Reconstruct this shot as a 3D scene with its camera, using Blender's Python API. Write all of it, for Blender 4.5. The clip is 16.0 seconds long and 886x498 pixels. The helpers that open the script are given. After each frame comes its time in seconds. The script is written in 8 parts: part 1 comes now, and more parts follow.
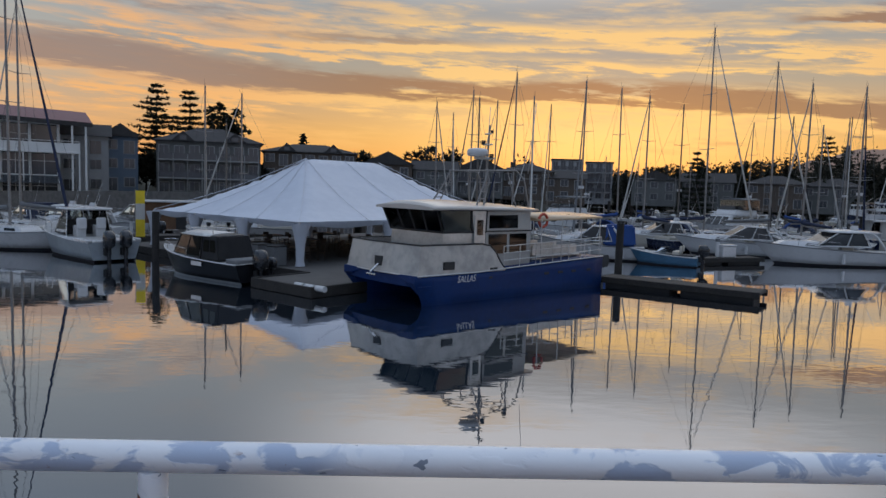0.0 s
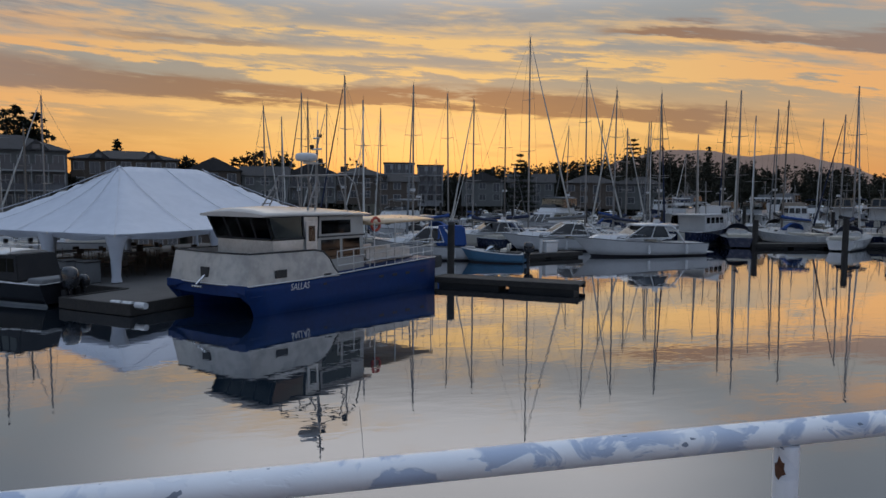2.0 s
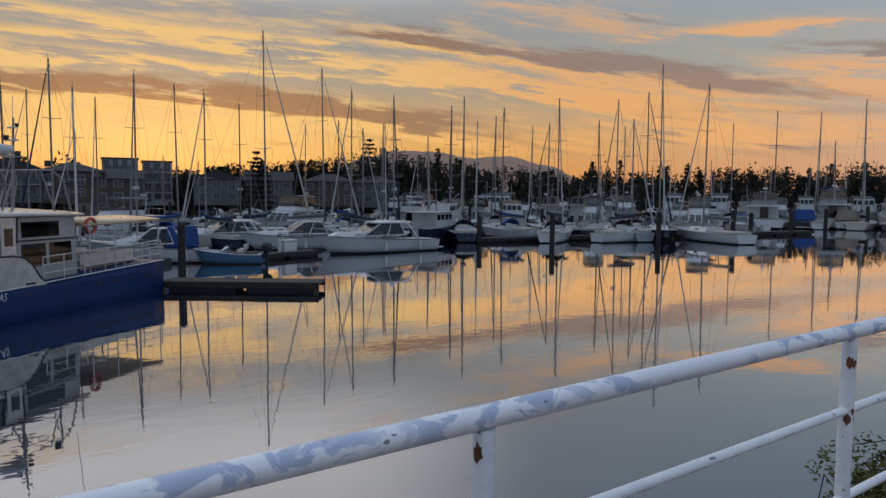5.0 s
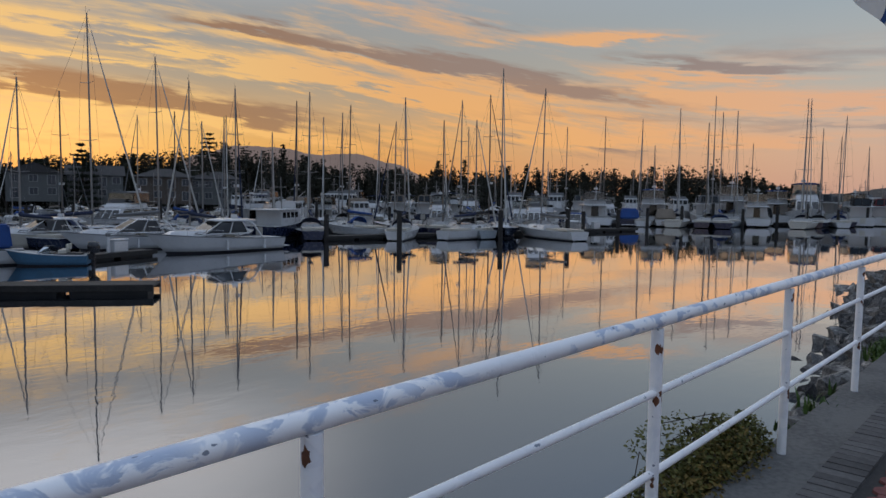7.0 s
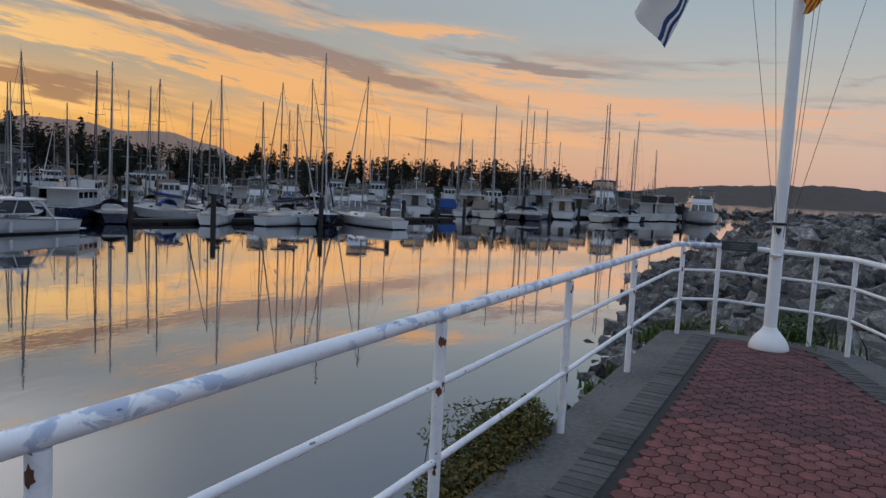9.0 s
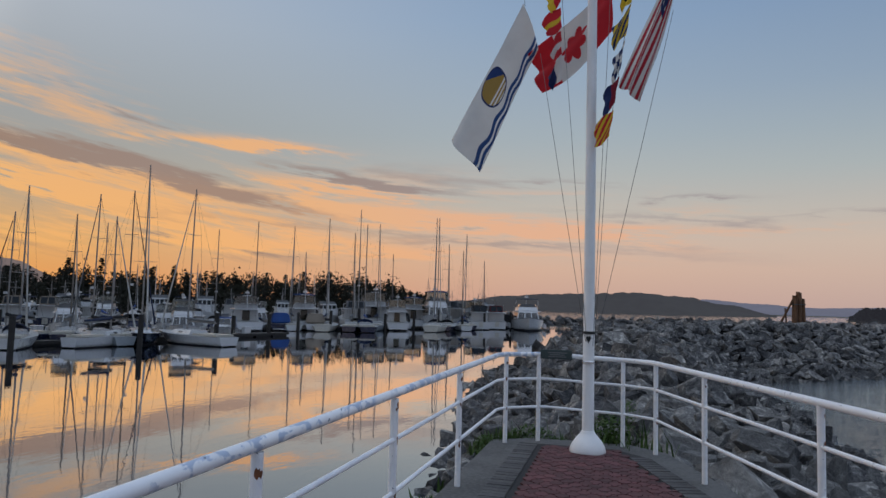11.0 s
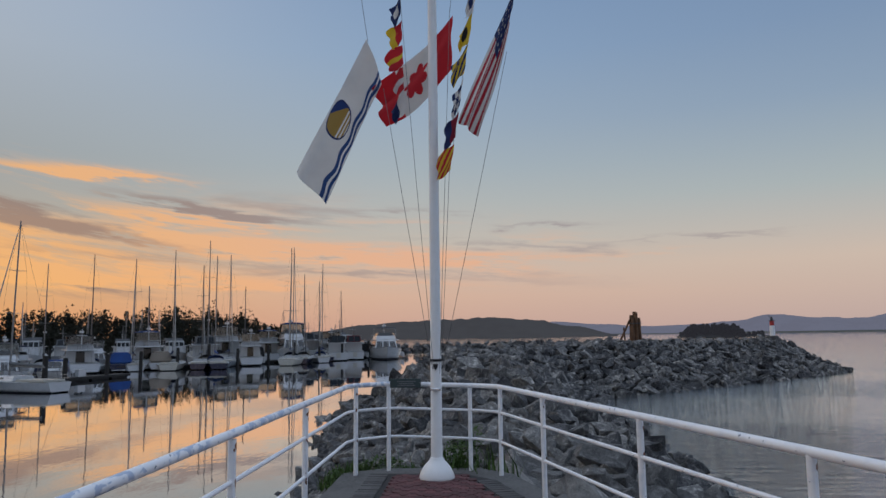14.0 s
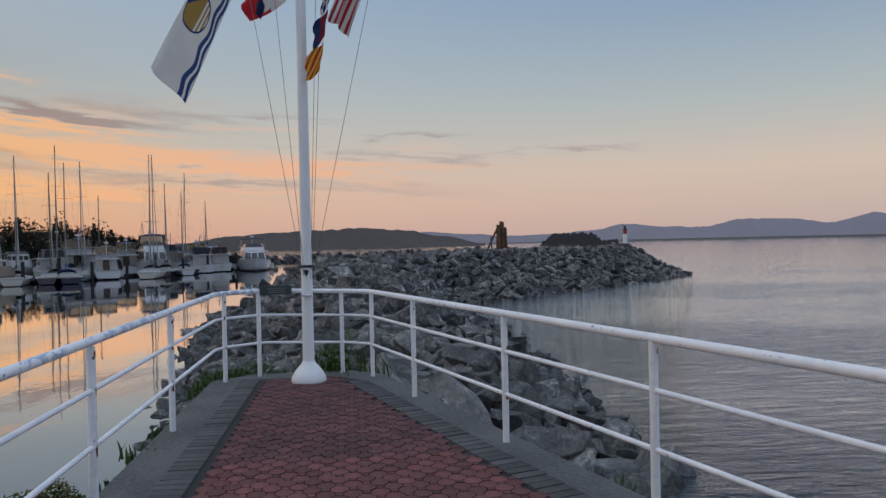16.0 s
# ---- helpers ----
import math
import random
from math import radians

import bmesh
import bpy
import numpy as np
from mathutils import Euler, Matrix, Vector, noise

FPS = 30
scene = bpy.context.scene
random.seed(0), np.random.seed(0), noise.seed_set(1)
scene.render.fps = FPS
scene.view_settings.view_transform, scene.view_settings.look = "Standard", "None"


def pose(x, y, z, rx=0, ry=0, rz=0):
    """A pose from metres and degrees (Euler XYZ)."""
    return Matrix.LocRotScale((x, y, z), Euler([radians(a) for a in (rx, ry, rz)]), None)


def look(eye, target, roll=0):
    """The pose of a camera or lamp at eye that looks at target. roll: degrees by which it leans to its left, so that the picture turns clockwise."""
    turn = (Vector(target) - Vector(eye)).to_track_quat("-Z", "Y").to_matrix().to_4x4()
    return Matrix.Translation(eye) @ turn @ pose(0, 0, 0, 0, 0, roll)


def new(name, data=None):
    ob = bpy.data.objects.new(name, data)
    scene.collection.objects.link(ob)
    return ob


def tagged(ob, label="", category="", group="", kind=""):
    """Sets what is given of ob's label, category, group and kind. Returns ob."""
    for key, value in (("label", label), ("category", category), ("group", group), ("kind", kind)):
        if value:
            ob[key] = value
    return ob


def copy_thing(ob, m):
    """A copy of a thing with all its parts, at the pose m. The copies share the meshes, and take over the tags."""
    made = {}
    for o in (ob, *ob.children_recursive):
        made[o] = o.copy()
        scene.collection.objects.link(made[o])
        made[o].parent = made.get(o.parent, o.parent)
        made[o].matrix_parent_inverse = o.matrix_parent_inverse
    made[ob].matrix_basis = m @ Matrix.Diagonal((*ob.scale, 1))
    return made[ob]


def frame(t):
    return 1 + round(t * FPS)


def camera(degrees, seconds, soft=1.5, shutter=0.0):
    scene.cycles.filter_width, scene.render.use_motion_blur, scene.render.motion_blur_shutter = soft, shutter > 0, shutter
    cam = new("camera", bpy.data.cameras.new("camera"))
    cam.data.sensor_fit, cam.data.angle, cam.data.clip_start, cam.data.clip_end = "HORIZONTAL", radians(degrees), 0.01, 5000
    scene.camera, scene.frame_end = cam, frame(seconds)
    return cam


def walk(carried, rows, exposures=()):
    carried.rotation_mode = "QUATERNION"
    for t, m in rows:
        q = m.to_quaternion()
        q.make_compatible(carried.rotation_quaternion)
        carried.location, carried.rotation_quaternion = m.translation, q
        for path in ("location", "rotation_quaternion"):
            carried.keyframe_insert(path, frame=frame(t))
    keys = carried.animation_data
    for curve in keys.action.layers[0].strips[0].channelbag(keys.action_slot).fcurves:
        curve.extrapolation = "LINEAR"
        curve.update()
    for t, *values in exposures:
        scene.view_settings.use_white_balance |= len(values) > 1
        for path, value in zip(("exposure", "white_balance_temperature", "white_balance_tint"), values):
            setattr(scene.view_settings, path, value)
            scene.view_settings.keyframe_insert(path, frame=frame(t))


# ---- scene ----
cam = camera(64.4, 16.0)
PATH = [
    (0, (0.102, 0.57, 4.728), (0.157, 2.561, 4.555), 1.7),
    (0.5, (0.15, 0.582, 4.727), (0.362, 2.564, 4.559), 1.2),
    (1, (0.194, 0.59, 4.722), (0.533, 2.554, 4.554), 0.7),
    (1.5, (0.206, 0.566, 4.741), (0.639, 2.511, 4.578), 0.4),
    (2, (0.249, 0.573, 4.74), (0.76, 2.5, 4.586), 0.3),
    (2.5, (0.276, 0.579, 4.735), (0.865, 2.484, 4.586), 0.1),
    (3, (0.281, 0.567, 4.739), (0.972, 2.437, 4.586), 0.2),
    (3.5, (0.291, 0.571, 4.741), (1.101, 2.393, 4.584), 0.4),
    (4, (0.332, 0.613, 4.727), (1.263, 2.376, 4.567), 0.4),
    (6.3, (0.39, 0.626, 4.727), (1.79, 2.046, 4.578), 0.6),
    (6.5, (0.394, 0.62, 4.73), (1.819, 2.015, 4.579), 0.7),
    (7, (0.413, 0.596, 4.732), (1.898, 1.926, 4.576), 0.8),
    (7.5, (0.446, 0.552, 4.735), (2.003, 1.797, 4.571), 1.2),
    (8, (0.469, 0.515, 4.741), (2.087, 1.678, 4.57), 2.0),
    (8.5, (0.496, 0.509, 4.751), (2.173, 1.584, 4.568), 2.8),
    (9, (0.51, 0.498, 4.762), (2.28, 1.413, 4.586), 2.8),
    (9.5, (0.506, 0.483, 4.769), (2.349, 1.246, 4.631), 2.4),
    (10, (0.489, 0.443, 4.796), (2.378, 1.097, 4.731), 1.8),
    (10.2, (0.5, 0.446, 4.793), (2.4, 1.069, 4.766), 1.9),
    (12.3, (0.374, 0.288, 4.862), (2.308, 0.59, 5.265), -0.0),
    (12.5, (0.364, 0.28, 4.865), (2.301, 0.558, 5.278), -0.1),
    (13, (0.39, 0.255, 4.87), (2.339, 0.476, 5.26), -0.6),
    (13.5, (0.407, 0.25, 4.834), (2.373, 0.417, 5.164), -0.5),
    (14, (0.421, 0.276, 4.832), (2.404, 0.371, 5.075), -0.7),
    (14.5, (0.42, 0.291, 4.815), (2.414, 0.301, 4.969), -0.9),
    (15, (0.424, 0.318, 4.789), (2.422, 0.254, 4.867), -0.8),
    (15.5, (0.432, 0.315, 4.763), (2.427, 0.18, 4.792), -0.9),
    (16, (0.423, 0.278, 4.776), (2.405, 0.014, 4.76), -1.2),
]
EXPOSURE = [(0.0, 0.0), (1.5, -0.12), (3.5, -0.19), (7.0, -0.15), (9.3, -0.02), (12.5, -0.10), (15.0, 0.0), (16.0, 0.03)]
walk(cam, [(t, look(e, g, r)) for t, e, g, r in PATH], EXPOSURE)

# ---- place ----
# ---- node helpers ----
def link(nt, a, b):
    nt.links.new(a, b)


def put(nt, sock, v):
    if isinstance(v, (int, float)):
        sock.default_value = v
    elif isinstance(v, tuple):
        sock.default_value = (*v, 1.0) if len(v) == 3 and sock.type == "RGBA" else v
    else:
        nt.links.new(v, sock)


def num(nt, op, a, b=0.0, c=0.0, clamp=False):
    n = nt.nodes.new("ShaderNodeMath")
    n.operation, n.use_clamp = op, clamp
    for i, v in enumerate((a, b, c)):
        put(nt, n.inputs[i], v)
    return n.outputs[0]


def smooth(nt, v, lo, hi, a=0.0, b=1.0):
    n = nt.nodes.new("ShaderNodeMapRange")
    n.interpolation_type = "SMOOTHSTEP"
    for i, w in enumerate((v, lo, hi, a, b)):
        put(nt, n.inputs[i], w)
    return n.outputs[0]


def mixc(nt, f, a, b, how="MIX"):
    n = nt.nodes.new("ShaderNodeMix")
    n.data_type, n.blend_type = "RGBA", how
    put(nt, n.inputs[0], f)
    put(nt, n.inputs[6], a)
    put(nt, n.inputs[7], b)
    return n.outputs[2]


def ramp(nt, f, stops):
    n = nt.nodes.new("ShaderNodeValToRGB")
    el = n.color_ramp.elements
    while len(el) < len(stops):
        el.new(0.5)
    for e, (p, c) in zip(el, stops):
        e.position, e.color = p, (*c, 1.0)
    put(nt, n.inputs[0], f)
    return n.outputs[0]


def noise_tex(nt, vec, scale, detail=4.0, rough=0.55, distort=0.0):
    n = nt.nodes.new("ShaderNodeTexNoise")
    put(nt, n.inputs["Vector"], vec)
    n.inputs["Scale"].default_value, n.inputs["Detail"].default_value = scale, detail
    n.inputs["Roughness"].default_value, n.inputs["Distortion"].default_value = rough, distort
    return n.outputs["Fac"]


def stretch(nt, vec, sx, sy, sz):
    n = nt.nodes.new("ShaderNodeMapping")
    put(nt, n.inputs["Vector"], vec)
    n.inputs["Scale"].default_value = (sx, sy, sz)
    return n.outputs[0]


def combine(nt, x, y, z):
    n = nt.nodes.new("ShaderNodeCombineXYZ")
    for i, v in enumerate((x, y, z)):
        put(nt, n.inputs[i], v)
    return n.outputs[0]


# ---- sky: after sunset, broken cloud banks lit from below ----
SUN_AZ, SUN_EL = 13.5, 1.0
world = bpy.data.worlds.new("dusk_sky")
scene.world = world
world.use_nodes = True
W = world.node_tree
W.nodes.clear()
tc = W.nodes.new("ShaderNodeTexCoord")
sep = W.nodes.new("ShaderNodeSeparateXYZ")
link(W, tc.outputs["Generated"], sep.inputs[0])
sx_, sy_, sz_ = sep.outputs
azim = num(W, "MULTIPLY", num(W, "ARCTAN2", sx_, sy_), 57.2958)
elev = num(W, "MULTIPLY", num(W, "ARCSINE", sz_), 57.2958)
e90 = num(W, "DIVIDE", elev, 90.0, clamp=True)
off = num(W, "ABSOLUTE", num(W, "SUBTRACT", azim, SUN_AZ))
off = num(W, "MINIMUM", off, num(W, "SUBTRACT", 360.0, off))
away = smooth(W, off, 14.0, 80.0)
sunset = ramp(W, e90, [(0.0, (0.80, 0.30, 0.056)), (0.045, (0.69, 0.350, 0.100)), (0.095, (0.355, 0.310, 0.250)), (0.15, (0.31, 0.325, 0.335)),
                       (0.23, (0.42, 0.455, 0.50)), (0.45, (0.50, 0.58, 0.72)), (1.0, (0.84, 1.02, 1.36))])
dusk = ramp(W, e90, [(0.0, (0.60, 0.36, 0.29)), (0.035, (0.68, 0.43, 0.32)), (0.085, (0.53, 0.485, 0.43)), (0.15, (0.385, 0.445, 0.485)),
                     (0.25, (0.27, 0.385, 0.55)), (0.35, (0.19, 0.30, 0.50)), (0.50, (0.36, 0.46, 0.64)), (1.0, (0.84, 1.02, 1.36))])
east = ramp(W, e90, [(0.0, (0.49, 0.385, 0.37)), (0.06, (0.60, 0.49, 0.42)), (0.12, (0.385, 0.445, 0.465)), (0.19, (0.245, 0.335, 0.46)), (0.25, (0.19, 0.28, 0.43)), (0.35, (0.14, 0.23, 0.395)), (0.5, (0.36, 0.46, 0.64)), (1.0, (0.84, 1.02, 1.36))])
behind = ramp(W, e90, [(0.0, (0.18, 0.21, 0.285)), (0.10, (0.25, 0.305, 0.42)), (0.25, (0.34, 0.42, 0.59)), (0.5, (0.48, 0.60, 0.82)), (1.0, (0.84, 1.02, 1.36))])
clear = mixc(W, smooth(W, off, 45.0, 125.0), mixc(W, away, sunset, dusk), east)
clear = mixc(W, smooth(W, off, 118.0, 160.0), clear, behind)
# bright patch added above the sun, mostly out of view, to brighten the water
clear = mixc(W, num(W, "MULTIPLY", num(W, "MULTIPLY", smooth(W, off, 12.0, 32.0, 1.0, 0.0), smooth(W, elev, 13.5, 21.0)), smooth(W, elev, 34.0, 60.0, 1.0, 0.0)), clear, (1.25, 1.24, 1.27))
glow = num(W, "MULTIPLY", num(W, "POWER", 2.718, num(W, "MULTIPLY", num(W, "POWER", num(W, "DIVIDE", off, 17.0), 2.0), -1.0)),
           num(W, "POWER", 2.718, num(W, "MULTIPLY", num(W, "POWER", num(W, "DIVIDE", num(W, "SUBTRACT", elev, 4.0), 3.4), 2.0), -1.0)))
clear = mixc(W, num(W, "MULTIPLY", glow, 0.62), clear, (1.14, 0.78, 0.30))
# streaks drawn out along the horizon; from the sun's right on they slant down ever more steeply
slant = num(W, "ADD", num(W, "MULTIPLY", azim, 0.035), smooth(W, azim, 22.0, 74.0, 0.0, 4.6))
level = num(W, "ADD", elev, slant)
broad = noise_tex(W, combine(W, num(W, "MULTIPLY", azim, 0.050), num(W, "MULTIPLY", level, 0.36), 3.7), 1.0, 5.0, 0.58, 0.25)
streak = noise_tex(W, combine(W, num(W, "MULTIPLY", azim, 0.115), num(W, "MULTIPLY", level, 0.90), 0.4), 1.0, 8.0, 0.62, 0.35)
wisp = noise_tex(W, combine(W, num(W, "MULTIPLY", azim, 0.30), num(W, "MULTIPLY", level, 2.4), 9.1), 1.0, 6.0, 0.60, 0.3)
ew = num(W, "ADD", elev, num(W, "ADD", num(W, "MULTIPLY", num(W, "SUBTRACT", broad, 0.5), 3.0), num(W, "MULTIPLY_ADD", num(W, "SUBTRACT", streak, 0.5), 2.2, num(W, "MULTIPLY", num(W, "SUBTRACT", wisp, 0.5), 1.3))))
aw = num(W, "ADD", azim, num(W, "MULTIPLY", num(W, "SUBTRACT", broad, 0.5), 16.0))
grain = num(W, "ADD", num(W, "MULTIPLY", streak, 0.65), num(W, "MULTIPLY", wisp, 0.35))


def bank(ew, a, e, w, h, tilt, depth):
    """A soft cloud bank: its azimuth, height, half sizes in degrees, tilt and depth."""
    dx = num(W, "SUBTRACT", aw, a)
    dy = num(W, "DIVIDE", num(W, "SUBTRACT", ew, num(W, "MULTIPLY_ADD", dx, tilt, e)), h)
    r = num(W, "ADD", num(W, "POWER", num(W, "ABSOLUTE", num(W, "DIVIDE", dx, w)), 2.0), num(W, "POWER", num(W, "ABSOLUTE", dy), 2.0))
    return num(W, "MULTIPLY", num(W, "POWER", 2.718, num(W, "MULTIPLY", r, -1.0)), depth)


def total(banks, height):
    out = 0.0
    for b in banks:
        out = num(W, "ADD", bank(height, *b), out)
    return out


# dull banks, and the thin streaks that the sun still reaches
DULL = [(-22, 8.9, 9, 1.3, -0.06, 1.1), (-8, 7.6, 10, 0.9, -0.03, 0.85), (-4, 11.6, 9, 0.5, -0.03, 0.45), (5, 7.7, 11, 0.75, -0.01, 1.2), (22, 7.2, 9, 0.75, -0.07, 1.15), (33, 6.1, 7, 0.55, -0.09, 0.8),
               (33, 12.2, 5, 0.55, -0.10, 0.8), (40, 10.9, 7, 0.85, -0.17, 1.1), (51, 9.1, 8, 0.8, -0.16, 0.9), (62, 7.6, 8, 0.6, -0.10, 0.5), (69, 9.8, 8, 0.5, -0.10, 1.0),
               (60, 6.2, 12, 0.5, -0.05, 0.35), (85, 9.9, 5, 0.3, -0.06, 0.55), (96, 8.7, 4, 0.28, -0.01, 0.7), (92, 7.2, 12, 0.45, -0.04, 0.4), (108, 7.4, 7, 0.22, 0.02, 0.45), (-26, 13.0, 10, 0.5, -0.05, 0.45), (82, 5.2, 12, 0.4, -0.03, 0.4)]
banks = total(DULL, ew)
above = total(DULL, num(W, "ADD", ew, 0.85))
lit = total([(-16, 10.3, 14, 0.35, -0.06, 0.9), (0, 10.9, 13, 0.35, 0.02, 0.8), (4, 9.6, 14, 0.4, -0.02, 0.9), (20, 9.3, 12, 0.35, -0.05, 0.9), (14, 12.4, 14, 0.3, -0.04, 0.7), (26, 10.7, 10, 0.3, -0.10, 0.9),
             (-20, 6.2, 14, 0.5, -0.02, 0.7), (36, 9.1, 10, 0.35, -0.15, 1.0), (45, 7.4, 11, 0.55, -0.12, 1.0), (55, 6.3, 12, 0.5, -0.08, 0.9), (61, 12.2, 6, 0.42, 0.0, 0.95), (58, 8.0, 9, 0.4, -0.10, 0.9),
             (70, 7.6, 9, 0.5, -0.09, 0.8), (84, 6.5, 11, 0.5, -0.05, 0.6), (66, 4.4, 14, 0.6, -0.03, 0.5), (100, 6.4, 10, 0.4, -0.02, 0.35)], ew)
under = num(W, "MAXIMUM", num(W, "SUBTRACT", above, banks), 0.0)
sunside = smooth(W, off, 40.0, 112.0, 1.0, 0.0)
roof_ = smooth(W, off, 16.0, 58.0, 22.0, 11.5)
band = num(W, "MULTIPLY", smooth(W, elev, 1.5, 4.5), smooth(W, elev, num(W, "MULTIPLY", roof_, 0.72), num(W, "MULTIPLY", roof_, 1.15), 1.0, 0.0))
veil = num(W, "MULTIPLY", num(W, "MULTIPLY", band, sunside), smooth(W, num(W, "MULTIPLY_ADD", broad, 0.45, num(W, "MULTIPLY", grain, 0.55)), 0.43, 0.62))
shine = num(W, "ADD", num(W, "MULTIPLY", lit, num(W, "MULTIPLY_ADD", grain, 6.5, -2.5, clamp=True)), num(W, "MULTIPLY_ADD", veil, 0.55, num(W, "MULTIPLY", under, num(W, "MULTIPLY", sunside, 0.8))))
# the clouds glow gold near the sun, then orange, then rose
litcol = mixc(W, smooth(W, off, 10.0, 34.0), (0.96, 0.59, 0.20), (0.92, 0.45, 0.15))
litcol = mixc(W, smooth(W, off, 34.0, 74.0), litcol, (0.80, 0.43, 0.27))
darkcol = mixc(W, smooth(W, off, 12.0, 40.0), (0.285, 0.150, 0.085), (0.30, 0.205, 0.175))
darkcol = mixc(W, smooth(W, off, 40.0, 80.0), darkcol, (0.33, 0.285, 0.30))
sky = mixc(W, num(W, "MULTIPLY", smooth(W, shine, 0.04, 0.80), 0.84), clear, litcol)
murk = num(W, "ADD", num(W, "MULTIPLY", banks, num(W, "MULTIPLY_ADD", grain, 6.0, -2.1, clamp=True)), num(W, "MULTIPLY", num(W, "MULTIPLY", band, sunside), smooth(W, num(W, "SUBTRACT", broad, num(W, "MULTIPLY", shine, 0.3)), 0.43, 0.64, 0.0, smooth(W, off, 20.0, 42.0, 0.45, 0.80))))
sky = mixc(W, num(W, "MULTIPLY", smooth(W, murk, 0.08, 0.72), 0.90), sky, darkcol)
air = W.nodes.new("ShaderNodeTexSky")
air.sky_type, air.sun_disc, air.sun_elevation, air.sun_rotation = "NISHITA", False, radians(SUN_EL), radians(SUN_AZ)
bg_air, bg_sky, add, out = (W.nodes.new(k) for k in ("ShaderNodeBackground", "ShaderNodeBackground", "ShaderNodeAddShader", "ShaderNodeOutputWorld"))
link(W, air.outputs[0], bg_air.inputs[0])
bg_air.inputs[1].default_value = 0.02
link(W, sky, bg_sky.inputs[0])
bg_sky.inputs[1].default_value = 1.0
link(W, bg_air.outputs[0], add.inputs[0])
link(W, bg_sky.outputs[0], add.inputs[1])
link(W, add.outputs[0], out.inputs[0])

sun = new("sun", bpy.data.lights.new("sun", "SUN"))
sun.data.energy, sun.data.angle, sun.data.color = 0.05, radians(10), (1.0, 0.62, 0.34)
a_, b_ = radians(SUN_AZ), radians(SUN_EL + 1.5)
sun.matrix_world = look((math.sin(a_) * 100, math.cos(a_) * 100, math.tan(b_) * 100), (0, 0, 0))


# ---- materials ----
def material(name, color, other=None, rough=0.5, metal=0.0, grain=8.0, coarse=1.2, amount=0.5, bump=0.15, depth=0.004, coat=0.0, spread=0.0):
    """A surface of two tones at two scales of noise, with fine relief; spread: how much it varies from piece to piece."""
    m = bpy.data.materials.new(name)
    m.use_nodes = True
    nt = m.node_tree
    p = nt.nodes["Principled BSDF"]
    t = nt.nodes.new("ShaderNodeTexCoord").outputs["Object"]
    other = other or tuple(c * 0.72 for c in color)
    fine, wide = noise_tex(nt, t, grain, 6.0, 0.6), noise_tex(nt, t, coarse, 3.0, 0.5)
    f = num(nt, "MULTIPLY", smooth(nt, num(nt, "ADD", num(nt, "MULTIPLY", fine, 0.5), num(nt, "MULTIPLY", wide, 0.5)), 0.40, 0.62), amount)
    c = mixc(nt, f, color, other)
    if spread:
        r = nt.nodes.new("ShaderNodeObjectInfo").outputs["Random"]
        c = mixc(nt, 1.0, c, ramp(nt, r, [(0.0, (1 - spread,) * 3), (1.0, (1 + spread,) * 3)]), "MULTIPLY")
    link(nt, c, p.inputs["Base Color"])
    p.inputs["Metallic"].default_value = metal
    link(nt, num(nt, "MULTIPLY_ADD", fine, 0.25, rough - 0.12, clamp=True), p.inputs["Roughness"])
    p.inputs["Coat Weight"].default_value = coat
    if bump:
        b = nt.nodes.new("ShaderNodeBump")
        b.inputs["Strength"].default_value, b.inputs["Distance"].default_value = bump, depth
        link(nt, fine, b.inputs["Height"])
        link(nt, b.outputs[0], p.inputs["Normal"])
    return m


def island_material(name, a, b, rough, grain=20.0, translucent=0.0):
    """For joined pieces: the tone changes from piece to piece."""
    m = bpy.data.materials.new(name)
    m.use_nodes = True
    nt = m.node_tree
    p = nt.nodes["Principled BSDF"]
    t = nt.nodes.new("ShaderNodeTexCoord").outputs["Object"]
    r = nt.nodes.new("ShaderNodeNewGeometry").outputs["Random Per Island"]
    c = mixc(nt, num(nt, "ADD", num(nt, "MULTIPLY", r, 0.7), num(nt, "MULTIPLY", noise_tex(nt, t, grain), 0.3)), a, b)
    link(nt, c, p.inputs["Base Color"])
    p.inputs["Roughness"].default_value = rough
    p.inputs["Specular IOR Level"].default_value = 0.25
    return m


def glass_material(name, tint, gloss=0.12):
    """A thin tinted pane: clear through, with a mirror that grows at a slant."""
    m = bpy.data.materials.new(name)
    m.use_nodes = True
    nt = m.node_tree
    nt.nodes.remove(nt.nodes["Principled BSDF"])
    a, b, mx = nt.nodes.new("ShaderNodeBsdfTransparent"), nt.nodes.new("ShaderNodeBsdfGlossy"), nt.nodes.new("ShaderNodeMixShader")
    a.inputs[0].default_value = (*tint, 1)
    b.inputs["Roughness"].default_value = 0.03
    fr = nt.nodes.new("ShaderNodeFresnel")
    fr.inputs[0].default_value = 1.5
    link(nt, num(nt, "ADD", fr.outputs[0], gloss, clamp=True), mx.inputs[0])
    link(nt, a.outputs[0], mx.inputs[1])
    link(nt, b.outputs[0], mx.inputs[2])
    link(nt, mx.outputs[0], nt.nodes["Material Output"].inputs[0])
    return m


